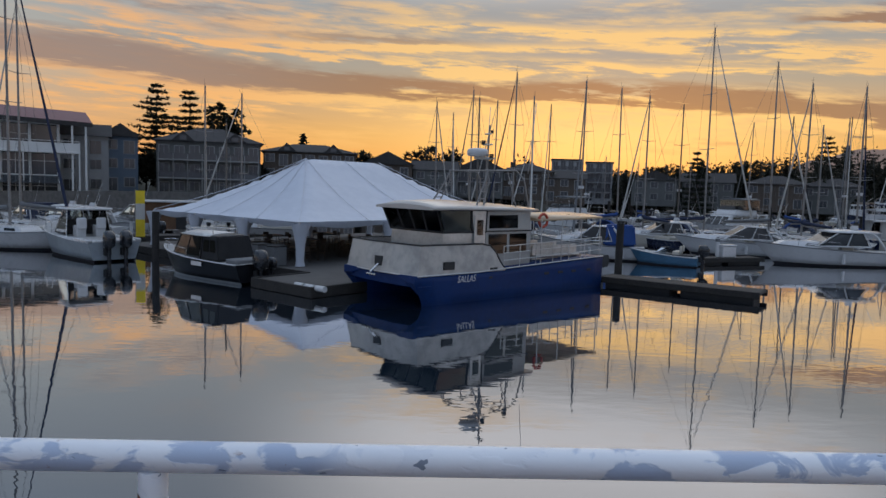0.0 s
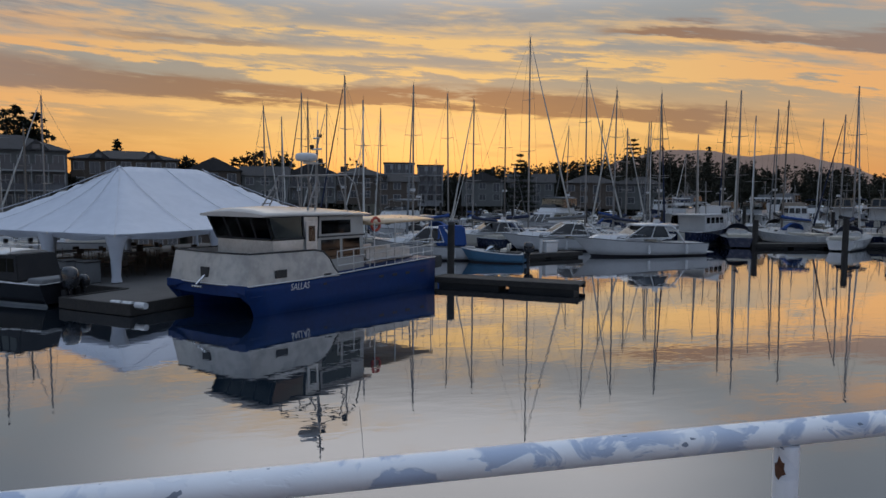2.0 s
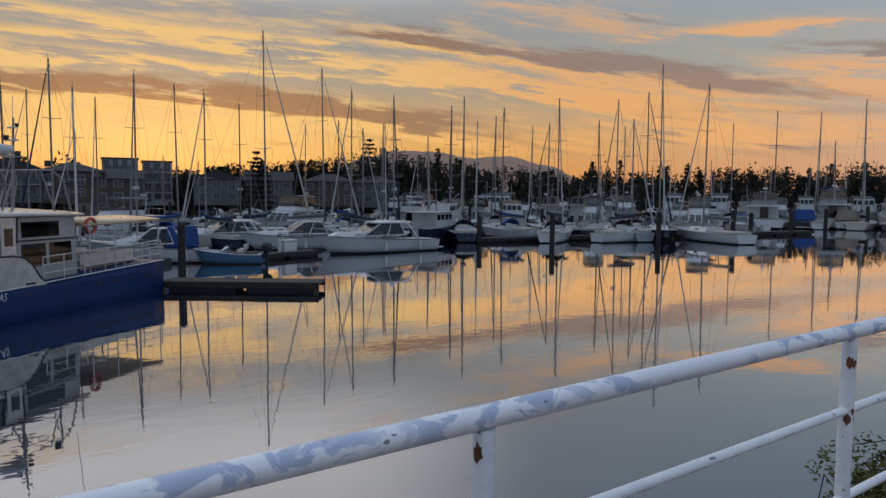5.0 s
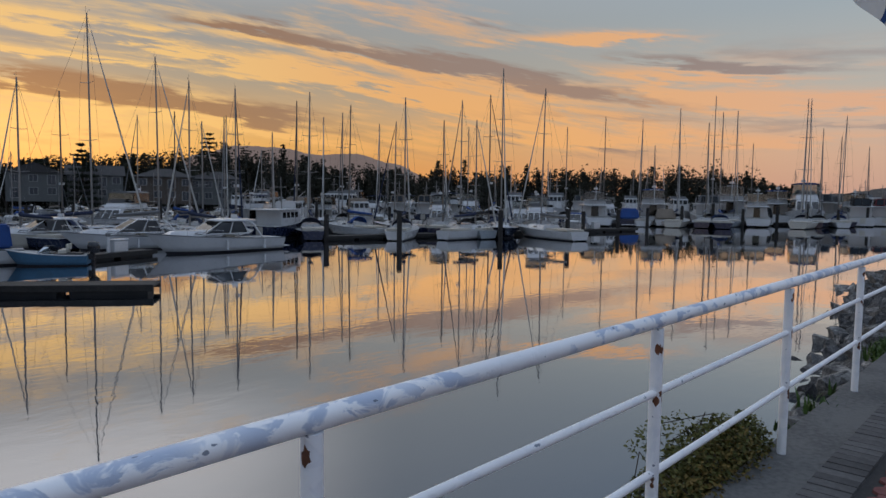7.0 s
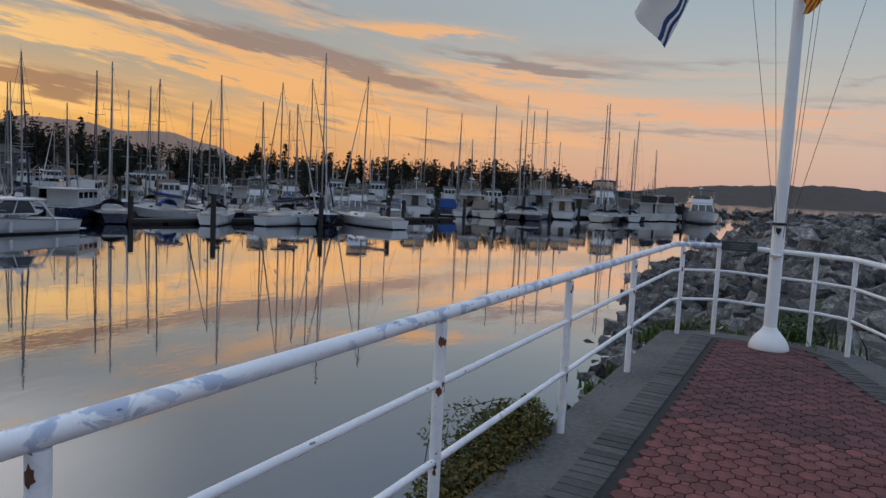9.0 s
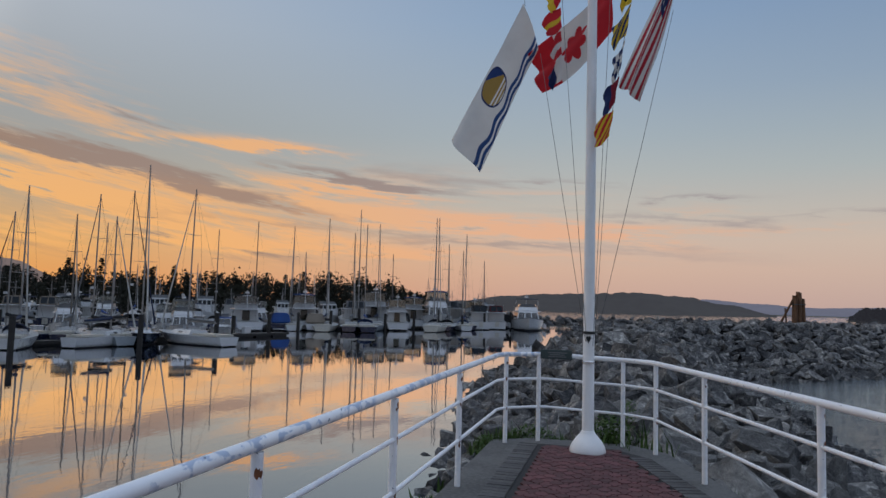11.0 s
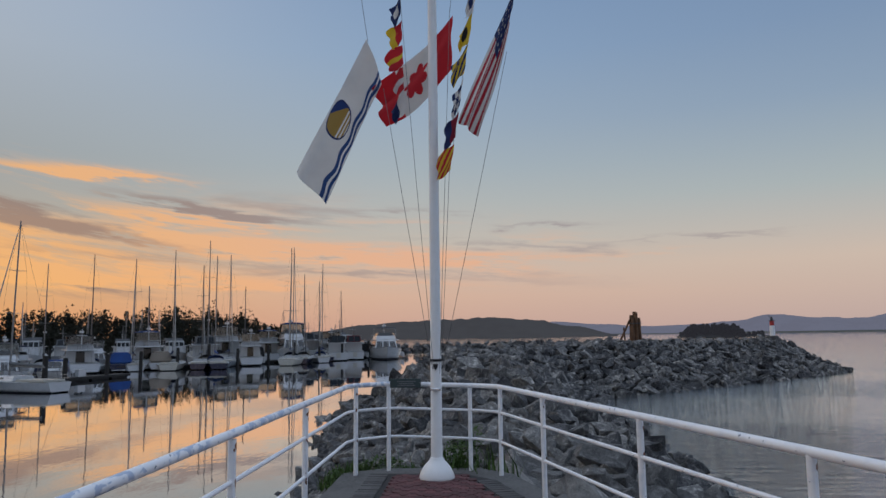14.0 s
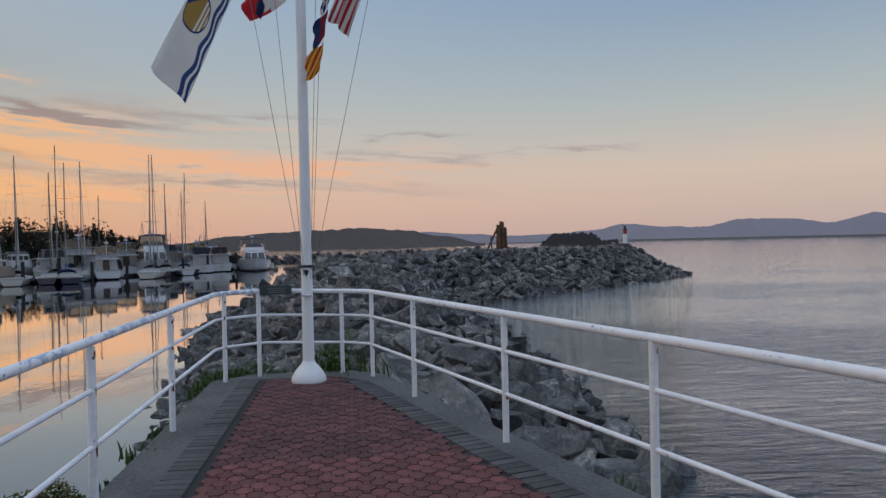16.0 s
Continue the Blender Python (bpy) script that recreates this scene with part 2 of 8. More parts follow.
def water_material():
    m = bpy.data.materials.new("sea_water")
    m.use_nodes = True
    nt = m.node_tree
    nt.nodes.remove(nt.nodes["Principled BSDF"])
    pos = nt.nodes.new("ShaderNodeTexCoord").outputs["Object"]
    s = nt.nodes.new("ShaderNodeSeparateXYZ")
    link(nt, pos, s.inputs[0])
    # the basin behind the breakwater lies still, the open side is ruffled
    open_side = num(nt, "MULTIPLY", smooth(nt, s.outputs[1], 3.0, -9.0), smooth(nt, num(nt, "ADD", s.outputs[0], num(nt, "MULTIPLY", s.outputs[1], 0.1)), -40.0, -10.0))
    far = smooth(nt, s.outputs[0], 150.0, 190.0)
    rough = num(nt, "MAXIMUM", open_side, far)
    n1 = noise_tex(nt, stretch(nt, pos, 1.0, 0.26, 1.0), 2.5, 6.0, 0.64, 0.4)
    n2 = noise_tex(nt, stretch(nt, pos, 0.6, 1.0, 1.0), 0.35, 2.0)
    n3 = noise_tex(nt, stretch(nt, pos, 0.5, 1.0, 1.0), 2.6, 2.0)
    patch = smooth(nt, noise_tex(nt, stretch(nt, pos, 1.0, 0.5, 1.0), 0.045, 3.0), 0.42, 0.62, 0.55, 1.0)
    h = num(nt, "ADD", num(nt, "MULTIPLY", num(nt, "MULTIPLY_ADD", n2, 0.9, n1), num(nt, "MULTIPLY", num(nt, "MULTIPLY", rough, patch), smooth(nt, s.outputs[0], 15.0, 120.0, 0.095, 0.045))),
            num(nt, "MULTIPLY", n3, 0.0022))
    h = num(nt, "ADD", h, num(nt, "MULTIPLY", n2, 0.006))
    b = nt.nodes.new("ShaderNodeBump")
    b.inputs["Strength"].default_value, b.inputs["Distance"].default_value = 1.0, 1.0
    link(nt, h, b.inputs["Height"])
    deep, mirror, mx = nt.nodes.new("ShaderNodeBsdfDiffuse"), nt.nodes.new("ShaderNodeBsdfGlossy"), nt.nodes.new("ShaderNodeMixShader")
    deep.inputs[0].default_value = (0.011, 0.021, 0.033, 1)
    mirror.inputs["Roughness"].default_value = 0.012
    mirror.inputs[0].default_value = (0.95, 0.95, 0.96, 1)
    fr = nt.nodes.new("ShaderNodeFresnel")
    fr.inputs[0].default_value = 1.9
    link(nt, b.outputs[0], fr.inputs["Normal"])
    link(nt, num(nt, "SUBTRACT", smooth(nt, fr.outputs[0], 0.10, 0.57, 0.24, 0.98), num(nt, "MULTIPLY", open_side, smooth(nt, fr.outputs[0], 0.10, 0.50, 0.34, 0.0))), mx.inputs[0])
    for n in (deep, mirror):
        link(nt, b.outputs[0], n.inputs["Normal"])
    link(nt, deep.outputs[0], mx.inputs[1])
    link(nt, mirror.outputs[0], mx.inputs[2])
    link(nt, mx.outputs[0], nt.nodes["Material Output"].inputs[0])
    return m


def chipped_paint(name, patches):
    """White rail paint, patched in grey-blue, chipped to bare metal and rusting at some joints."""
    m = bpy.data.materials.new(name)
    m.use_nodes = True
    nt = m.node_tree
    p = nt.nodes["Principled BSDF"]
    pos = nt.nodes.new("ShaderNodeTexCoord").outputs["Object"]
    base = mixc(nt, smooth(nt, noise_tex(nt, pos, 2.0, 5.0), 0.35, 0.7), (0.86, 0.855, 0.85), (0.77, 0.775, 0.79))
    worn = smooth(nt, noise_tex(nt, stretch(nt, pos, 1.0, 1.6, 1.6), 9.0, 4.0, 0.55, 0.6), 0.50, 0.56)
    region = smooth(nt, noise_tex(nt, stretch(nt, pos, 1.0, 0.3, 0.3), 1.3, 2.0), 0.36, 0.46)
    base = mixc(nt, num(nt, "MULTIPLY", num(nt, "MULTIPLY", worn, region), patches), base, (0.34, 0.42, 0.56))
    chips = smooth(nt, noise_tex(nt, stretch(nt, pos, 1.0, 1.5, 1.5), 24.0, 2.0, 0.5, 0.3), 0.70, 0.715)
    base = mixc(nt, num(nt, "MULTIPLY", chips, 0.85), base, (0.13, 0.16, 0.21))
    rust = num(nt, "MULTIPLY", smooth(nt, noise_tex(nt, pos, 30.0, 4.0, 0.65), 0.66, 0.69), smooth(nt, noise_tex(nt, pos, 1.9, 2.0), 0.64, 0.68))
    base = mixc(nt, rust, base, (0.22, 0.075, 0.03))
    link(nt, base, p.inputs["Base Color"])
    link(nt, num(nt, "MULTIPLY_ADD", num(nt, "MAXIMUM", rust, chips), 0.35, 0.42), p.inputs["Roughness"])
    b = nt.nodes.new("ShaderNodeBump")
    b.inputs["Strength"].default_value, b.inputs["Distance"].default_value = 0.5, 0.002
    link(nt, num(nt, "SUBTRACT", noise_tex(nt, pos, 40.0, 4.0), num(nt, "MULTIPLY", num(nt, "MAXIMUM", chips, worn), 0.7)), b.inputs["Height"])
    link(nt, b.outputs[0], p.inputs["Normal"])
    return m


def rock_material(name, joined):
    """Quarried stone: mottled grey, with dark stains, pale lichen and quarry scars; the tone changes from stone to stone."""
    m = bpy.data.materials.new(name)
    m.use_nodes = True
    nt = m.node_tree
    p = nt.nodes["Principled BSDF"]
    t = nt.nodes.new("ShaderNodeTexCoord").outputs["Object"]
    geo = nt.nodes.new("ShaderNodeNewGeometry")
    r = geo.outputs["Random Per Island"] if joined else nt.nodes.new("ShaderNodeObjectInfo").outputs["Random"]
    t = num_shift(nt, t, r)
    fine, mid_n, wide = noise_tex(nt, t, 14.0, 8.0, 0.68), noise_tex(nt, t, 4.2, 6.0, 0.62, 0.6), noise_tex(nt, t, 1.3, 3.0)
    c = mixc(nt, smooth(nt, num(nt, "MULTIPLY_ADD", fine, 0.45, num(nt, "MULTIPLY", mid_n, 0.55)), 0.36, 0.62), (0.050, 0.049, 0.050), (0.170, 0.165, 0.158))
    c = mixc(nt, num(nt, "MULTIPLY", smooth(nt, mid_n, 0.57, 0.66), 0.75), c, (0.34, 0.33, 0.31))
    c = mixc(nt, num(nt, "MULTIPLY", smooth(nt, num(nt, "MULTIPLY_ADD", wide, 0.6, num(nt, "MULTIPLY", fine, 0.4)), 0.54, 0.62), 0.85), c, (0.022, 0.022, 0.024))
    tone = ramp(nt, r, [(0.0, (0.40, 0.40, 0.42)), (0.45, (1.02, 1.02, 1.03)), (0.8, (1.45, 1.42, 1.36)), (1.0, (2.1, 2.03, 1.92))])
    c = mixc(nt, 1.0, c, tone, "MULTIPLY")
    link(nt, c if joined else mixc(nt, 0.22, c, (0.30, 0.29, 0.27)), p.inputs["Base Color"])
    p.inputs["Roughness"].default_value = 0.9
    p.inputs["Specular IOR Level"].default_value = 0.25
    b = nt.nodes.new("ShaderNodeBump")
    b.inputs["Strength"].default_value, b.inputs["Distance"].default_value = 1.0, 0.10
    link(nt, num(nt, "MULTIPLY_ADD", mid_n, 0.7, num(nt, "MULTIPLY", fine, 0.5)), b.inputs["Height"])
    link(nt, b.outputs[0], p.inputs["Normal"])
    return m


def num_shift(nt, vec, r):
    """Moves the pattern on from stone to stone."""
    n = nt.nodes.new("ShaderNodeVectorMath")
    n.operation = "ADD"
    link(nt, vec, n.inputs[0])
    link(nt, combine(nt, num(nt, "MULTIPLY", r, 37.0), num(nt, "MULTIPLY", r, 11.0), 0.0), n.inputs[1])
    return n.outputs[0]


def dull(m, level):
    m.node_tree.nodes["Principled BSDF"].inputs["Specular IOR Level"].default_value = level
    return m


WHITE = (0.54, 0.54, 0.54)
M_WATER = water_material()
M_RAIL = chipped_paint("chipped_white_paint", 0.12)
M_TOPRAIL = chipped_paint("patched_white_paint", 0.80)
M_RUST = material("rusted_steel", (0.20, 0.07, 0.03), (0.07, 0.035, 0.02), 0.85, grain=60, amount=0.8, bump=0.6)
M_POLE = material("white_pole_paint", (0.84, 0.84, 0.83), (0.76, 0.76, 0.74), 0.5, grain=14, amount=0.5)
M_CONCRETE = material("weathered_concrete", (0.120, 0.117, 0.111), (0.062, 0.061, 0.059), 0.9, grain=26, coarse=1.6, amount=0.8, bump=0.5, depth=0.006)
M_JOINT = material("joint_sand", (0.035, 0.032, 0.03), (0.02, 0.02, 0.02), 0.95, grain=80, amount=0.8)
M_PAVER = material("red_paver", (0.175, 0.056, 0.049), (0.090, 0.033, 0.031), 0.85, grain=40, coarse=2.2, amount=0.75, bump=0.5, depth=0.003, spread=0.32)
M_DARKPAVER = material("charcoal_paver", (0.082, 0.078, 0.076), (0.048, 0.046, 0.045), 0.85, grain=40, coarse=2.5, amount=0.7, bump=0.5, depth=0.003, spread=0.3)
M_GEL = material("white_gelcoat", WHITE, (0.42, 0.425, 0.43), 0.28, grain=3.0, coarse=0.5, amount=0.5, bump=0.0, coat=0.3)
M_CREAM = material("cream_gelcoat", (0.48, 0.45, 0.39), (0.38, 0.36, 0.31), 0.32, grain=3.0, coarse=0.5, amount=0.5, bump=0.0)
M_NAVY = material("navy_hull_paint", (0.012, 0.018, 0.045), (0.02, 0.026, 0.05), 0.25, grain=3.0, amount=0.6, bump=0.0, coat=0.3)
M_BLUE = dull(material("blue_hull_paint", (0.004, 0.028, 0.120), (0.005, 0.021, 0.085), 0.42, grain=5.0, coarse=0.6, amount=0.7, bump=0.15, depth=0.01), 0.2)
M_LBLUE = material("light_blue_hull_paint", (0.055, 0.15, 0.25), (0.045, 0.11, 0.18), 0.35, grain=5.0, amount=0.6, bump=0.0)
M_BLACK = dull(material("black_hull_paint", (0.008, 0.009, 0.012), (0.014, 0.015, 0.018), 0.35, grain=5.0, amount=0.6, bump=0.0), 0.25)
M_GREY = material("grey_hull_paint", (0.26, 0.29, 0.31), (0.20, 0.22, 0.24), 0.35, grain=4.0, amount=0.6, bump=0.0)
M_ALU = material("brushed_aluminium", (0.62, 0.61, 0.59), (0.46, 0.45, 0.43), 0.42, metal=0.55, grain=6.0, coarse=1.2, amount=0.7, bump=0.15)
M_SPAR = material("aluminium_spar", (0.24, 0.23, 0.22), (0.16, 0.155, 0.15), 0.45, metal=0.35, grain=5.0, amount=0.5, bump=0.0)
M_SPARDARK = material("weathered_spar", (0.14, 0.12, 0.10), (0.09, 0.08, 0.07), 0.6, grain=5.0, amount=0.5, bump=0.0)
M_STEEL = material("stainless_tube", (0.60, 0.60, 0.60), (0.5, 0.5, 0.5), 0.25, metal=0.9, grain=10.0, amount=0.4, bump=0.0)
M_WIRE = material("rigging_wire", (0.10, 0.10, 0.10), (0.06, 0.06, 0.06), 0.5, metal=0.5, grain=10.0, amount=0.4, bump=0.0)
M_ANTIFOUL = material("antifouling", (0.020, 0.022, 0.028), (0.03, 0.02, 0.02), 0.8, grain=6.0, amount=0.6)
M_CANVAS = material("navy_canvas", (0.014, 0.022, 0.055), (0.022, 0.03, 0.06), 0.9, grain=18.0, amount=0.6, bump=0.4)
M_CANVASBLUE = material("blue_canvas", (0.015, 0.06, 0.22), (0.02, 0.045, 0.15), 0.9, grain=18.0, amount=0.6, bump=0.4)
M_CANVASTAN = material("tan_canvas", (0.23, 0.19, 0.15), (0.17, 0.145, 0.115), 0.9, grain=18.0, amount=0.6, bump=0.4)
M_CANVASBLACK = material("black_canvas", (0.012, 0.012, 0.014), (0.025, 0.024, 0.024), 0.9, grain=18.0, amount=0.6, bump=0.4)
M_CANVASRED = material("maroon_canvas", (0.12, 0.02, 0.022), (0.08, 0.015, 0.018), 0.9, grain=18.0, amount=0.6, bump=0.4)
M_CANVASGREY = material("grey_canvas", (0.15, 0.155, 0.16), (0.11, 0.115, 0.12), 0.9, grain=18.0, amount=0.6, bump=0.4)
M_SAIL = material("furled_sailcloth", (0.50, 0.49, 0.46), (0.38, 0.37, 0.35), 0.85, grain=12.0, amount=0.6, bump=0.4)
M_TENT = material("white_tent_vinyl", (0.52, 0.55, 0.61), (0.45, 0.48, 0.54), 0.6, grain=1.5, coarse=0.25, amount=0.55, bump=0.35, depth=0.05)
M_GLASS = glass_material("tinted_pane", (0.022, 0.025, 0.028), 0.02)
M_CLEAR = glass_material("clear_pane", (0.72, 0.74, 0.74), 0.04)
# near-black that paints in the dark of unlit rooms; dark fittings share it
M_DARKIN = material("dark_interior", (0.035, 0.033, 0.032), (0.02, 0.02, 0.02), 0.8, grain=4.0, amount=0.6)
M_RUBBER = material("black_rubber", (0.015, 0.015, 0.016), (0.03, 0.03, 0.03), 0.7, grain=20.0, amount=0.5)
M_MOTOR = material("outboard_cowl", (0.012, 0.013, 0.016), (0.02, 0.02, 0.024), 0.25, grain=6.0, amount=0.4, bump=0.0, coat=0.4)
M_DOCK = material("weathered_dock_planks", (0.065, 0.057, 0.049), (0.036, 0.032, 0.028), 0.9, grain=24.0, coarse=2.0, amount=0.8, bump=0.5)
M_DOCKCON = material("grey_dock_deck", (0.080, 0.076, 0.072), (0.052, 0.050, 0.048), 0.9, grain=12.0, coarse=0.8, amount=0.7, bump=0.4)
M_PILE = material("tarred_piling", (0.030, 0.026, 0.023), (0.015, 0.014, 0.013), 0.9, grain=14.0, coarse=2.0, amount=0.8, bump=0.7, depth=0.02)
M_ROCK = rock_material("armour_stone", False)
# rubble base, near-black to paint in the shade between the stones
M_ROCKGAP = material("gap_shade_rubble", (0.035, 0.035, 0.036), (0.02, 0.02, 0.021), 0.9, grain=3.0, amount=0.8, bump=0.8, depth=0.08)
M_LEAF = island_material("ivy_leaves", (0.115, 0.105, 0.020), (0.048, 0.058, 0.014), 0.6)
M_LEAFDRY = island_material("yellowed_leaves", (0.175, 0.110, 0.026), (0.085, 0.072, 0.018), 0.7)
M_GRASS = island_material("weeds", (0.07, 0.12, 0.025), (0.04, 0.075, 0.018), 0.6)
M_NEEDLE = island_material("conifer_needles", (0.016, 0.022, 0.014), (0.030, 0.034, 0.020), 0.9)
M_WOODS = island_material("far_foliage", (0.022, 0.025, 0.017), (0.044, 0.042, 0.028), 0.9)
M_BARK = material("bark", (0.07, 0.055, 0.042), (0.04, 0.032, 0.026), 0.95, grain=9.0, amount=0.8, bump=0.7)
M_DECKGREY = material("non_slip_deck", (0.34, 0.34, 0.33), (0.26, 0.26, 0.255), 0.7, grain=12, amount=0.6, bump=0.2)
M_GROUND = material("shore_ground", (0.070, 0.065, 0.050), (0.045, 0.050, 0.032), 0.95, grain=0.6, coarse=0.06, amount=0.8, bump=0.3, depth=0.2)


# ---- mesh helpers ----
def part(name, bm, mat, parent=None, label="", shade=False):
    """Links a bmesh as one mesh object, under a thing or a part."""
    me = bpy.data.meshes.new(name)
    bm.to_mesh(me)
    bm.free()
    return piece(name, me, mat, parent, label, shade)


def piece(name, me, mat, parent=None, label="", shade=False, at=None):
    if mat and not me.materials:
        me.materials.append(mat)
    if shade:
        me.shade_smooth()
    ob = new(name, me)
    if at is not None:
        ob.matrix_basis = at
    if parent:
        ob.parent = parent
    if label:
        tagged(ob, label)
    return ob


def thing(name, label, category, group="", at=None):
    ob = new(name)
    ob.empty_display_size = 0.2
    if at is not None:
        ob.matrix_basis = at
    return tagged(ob, label, category, group)


def B():
    return bmesh.new()


def box(bm, x0, x1, y0, y1, z0, z1, bevel=0.0):
    t = bmesh.new()
    bmesh.ops.create_cube(t, size=1.0)
    for v in t.verts:
        v.co = Vector(((x0 + x1) / 2 + v.co.x * (x1 - x0), (y0 + y1) / 2 + v.co.y * (y1 - y0), (z0 + z1) / 2 + v.co.z * (z1 - z0)))
    if bevel:
        bmesh.ops.bevel(t, geom=t.edges[:], offset=bevel, segments=1, affect="EDGES")
    return merge(bm, t)


def merge(bm, t):
    m = {v: bm.verts.new(v.co) for v in t.verts}
    for f in t.faces:
        try:
            g = bm.faces.new([m[v] for v in f.verts])
            g.smooth = f.smooth
        except ValueError:
            pass
    for e in t.edges:
        if not e.smooth:
            g = bm.edges.get([m[v] for v in e.verts])
            if g:
                g.smooth = False
    t.free()
    return bm


def ring_loft(bm, rings, cap=True, smooth_it=True, closed=True):
    """Joins rings of points into a skin."""
    rows = [[bm.verts.new(p) for p in r] for r in rings]
    n = len(rows[0])
    for a, b in zip(rows, rows[1:]):
        for i in range(n if closed else n - 1):
            q = [a[i], a[(i + 1) % n], b[(i + 1) % n], b[i]]
            q = [v for k, v in enumerate(q) if all((v.co - w.co).length > 1e-6 for w in q[:k])]
            if len(q) >= 3:
                f = bm.faces.new(q)
                f.smooth = smooth_it
    if cap:
        for r in (rows[0][::-1], rows[-1]):
            if len({tuple(round(c, 5) for c in v.co) for v in r}) == n:
                bm.faces.new(r)
    bmesh.ops.recalc_face_normals(bm, faces=bm.faces[:])
    return bm


def tube(bm, pts, r, seg=8, r1=None):
    """A pipe along points."""
    pts = [Vector(p) for p in pts]
    t = bmesh.new()
    rings = []
    for i, p in enumerate(pts):
        d = (pts[min(i + 1, len(pts) - 1)] - pts[max(i - 1, 0)]).normalized()
        u = d.orthogonal().normalized() if i == 0 else (u - d * u.dot(d)).normalized()
        w = d.cross(u)
        rr = r if r1 is None else r + (r1 - r) * i / (len(pts) - 1)
        rings.append([p + (u * math.cos(a) + w * math.sin(a)) * rr for a in (2 * math.pi * k / seg for k in range(seg))])
    ring_loft(t, rings)
    t.normal_update()
    for e in t.edges:
        if e.calc_face_angle(0.0) > 1.2:
            e.smooth = False
    return merge(bm, t)


def prism(bm, outline, z0, z1, bevel=0.0):
    """An outline in x and y drawn up from z0 to z1."""
    t = bmesh.new()
    f = t.faces.new([t.verts.new((x, y, z0)) for x, y in outline])
    top = bmesh.ops.extrude_face_region(t, geom=[f])
    for v in top["geom"]:
        if isinstance(v, bmesh.types.BMVert):
            v.co.z = z1
    bmesh.ops.recalc_face_normals(t, faces=t.faces[:])
    if bevel:
        bmesh.ops.bevel(t, geom=t.edges[:], offset=bevel, segments=1, affect="EDGES")
    return merge(bm, t)


def slab(bm, quad, thick):
    """A quad of points given a thickness along its normal."""
    q = [Vector(p) for p in quad]
    n = (q[1] - q[0]).cross(q[-1] - q[0]).normalized() * thick
    t = bmesh.new()
    ring_loft(t, [q, [p + n for p in q]], smooth_it=False)
    return merge(bm, t)


def place(x, y, heading, z=0.0):
    """A pose at x, y, turned so that local +x points to the heading in degrees from +x."""
    return pose(x, y, z, 0, 0, heading)


def stamp(builder, spots):
    """Builds one thing and copies it to the other poses."""
    first = builder()
    first.matrix_basis = spots[0]
    out = [first]
    for m in spots[1:]:
        out.append(copy_thing(first, m))
    return out


# ---- water, ground, far hills ----
def grid_sheet(xs, ys, height):
    me = bpy.data.meshes.new("sheet")
    verts = [(x, y, height(x, y)) for y in ys for x in xs]
    n = len(xs)
    faces = [(j * n + i, j * n + i + 1, (j + 1) * n + i + 1, (j + 1) * n + i) for j in range(len(ys) - 1) for i in range(n - 1)]
    me.from_pydata(verts, [], faces)
    me.shade_smooth()
    return me


def steps(lo, hi, fine_lo, fine_hi, fine, growth=1.35):
    out, d, v = [], fine, fine_lo
    while v > lo:
        d *= growth
        v -= d
        out.insert(0, max(v, lo))
    v = fine_lo
    while v < fine_hi:
        out.append(v)
        v += fine
    d = fine
    while v < hi:
        out.append(v)
        d *= growth
        v += d
    return out + [hi]


tagged(piece("water", grid_sheet([-4500, -600, -60, 60, 200, 600, 4500], [-4500, -600, -60, 60, 200, 600, 4500], lambda x, y: 0.0), M_WATER),
       "calm mirror-like harbour water, ruffled outside the breakwater", "water", kind="structure")


def shore_height(x, y):
    """Land round the north and west of the basin, and sea bed elsewhere."""
    # the shoreline runs from the near left round to the right, ever farther off
    a = math.degrees(math.atan2(x, max(y, 0.001))) if y > 0 else (90.0 if x > 0 else -90.0)
    r = math.hypot(x, y)
    edge = 78 if a < -34 else 78 + (a + 34) * 2.2 if a < 10 else 175 + (a - 10) * 2.0
    edge = edge if a < 74 else edge + (a - 74) * 120
    rise = max(0.0, r - edge)
    z = -4.0 + min(6.2, rise * 0.9) + min(9.0, max(0.0, rise - 18) * 0.075) * (1.0 if a < 30 else 0.35)
    if y < 0 and x < 0:
        z = -4.0
    return z + 0.35 * noise.noise(Vector((x, y, 0)) * 0.03)


tagged(piece("ground", grid_sheet(steps(-4400, 4400, -220, 330, 7.0), steps(-4400, 4400, -40, 330, 7.0), shore_height), M_GROUND),
       "dim shoreline ground and sea bed", "ground", kind="structure")


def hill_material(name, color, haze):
    """Wooded slopes; the haze in front of them is painted on as an even glow."""
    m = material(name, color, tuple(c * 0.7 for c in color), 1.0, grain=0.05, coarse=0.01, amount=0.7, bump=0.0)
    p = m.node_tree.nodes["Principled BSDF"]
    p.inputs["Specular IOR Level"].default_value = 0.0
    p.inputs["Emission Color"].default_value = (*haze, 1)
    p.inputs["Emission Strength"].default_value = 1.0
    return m


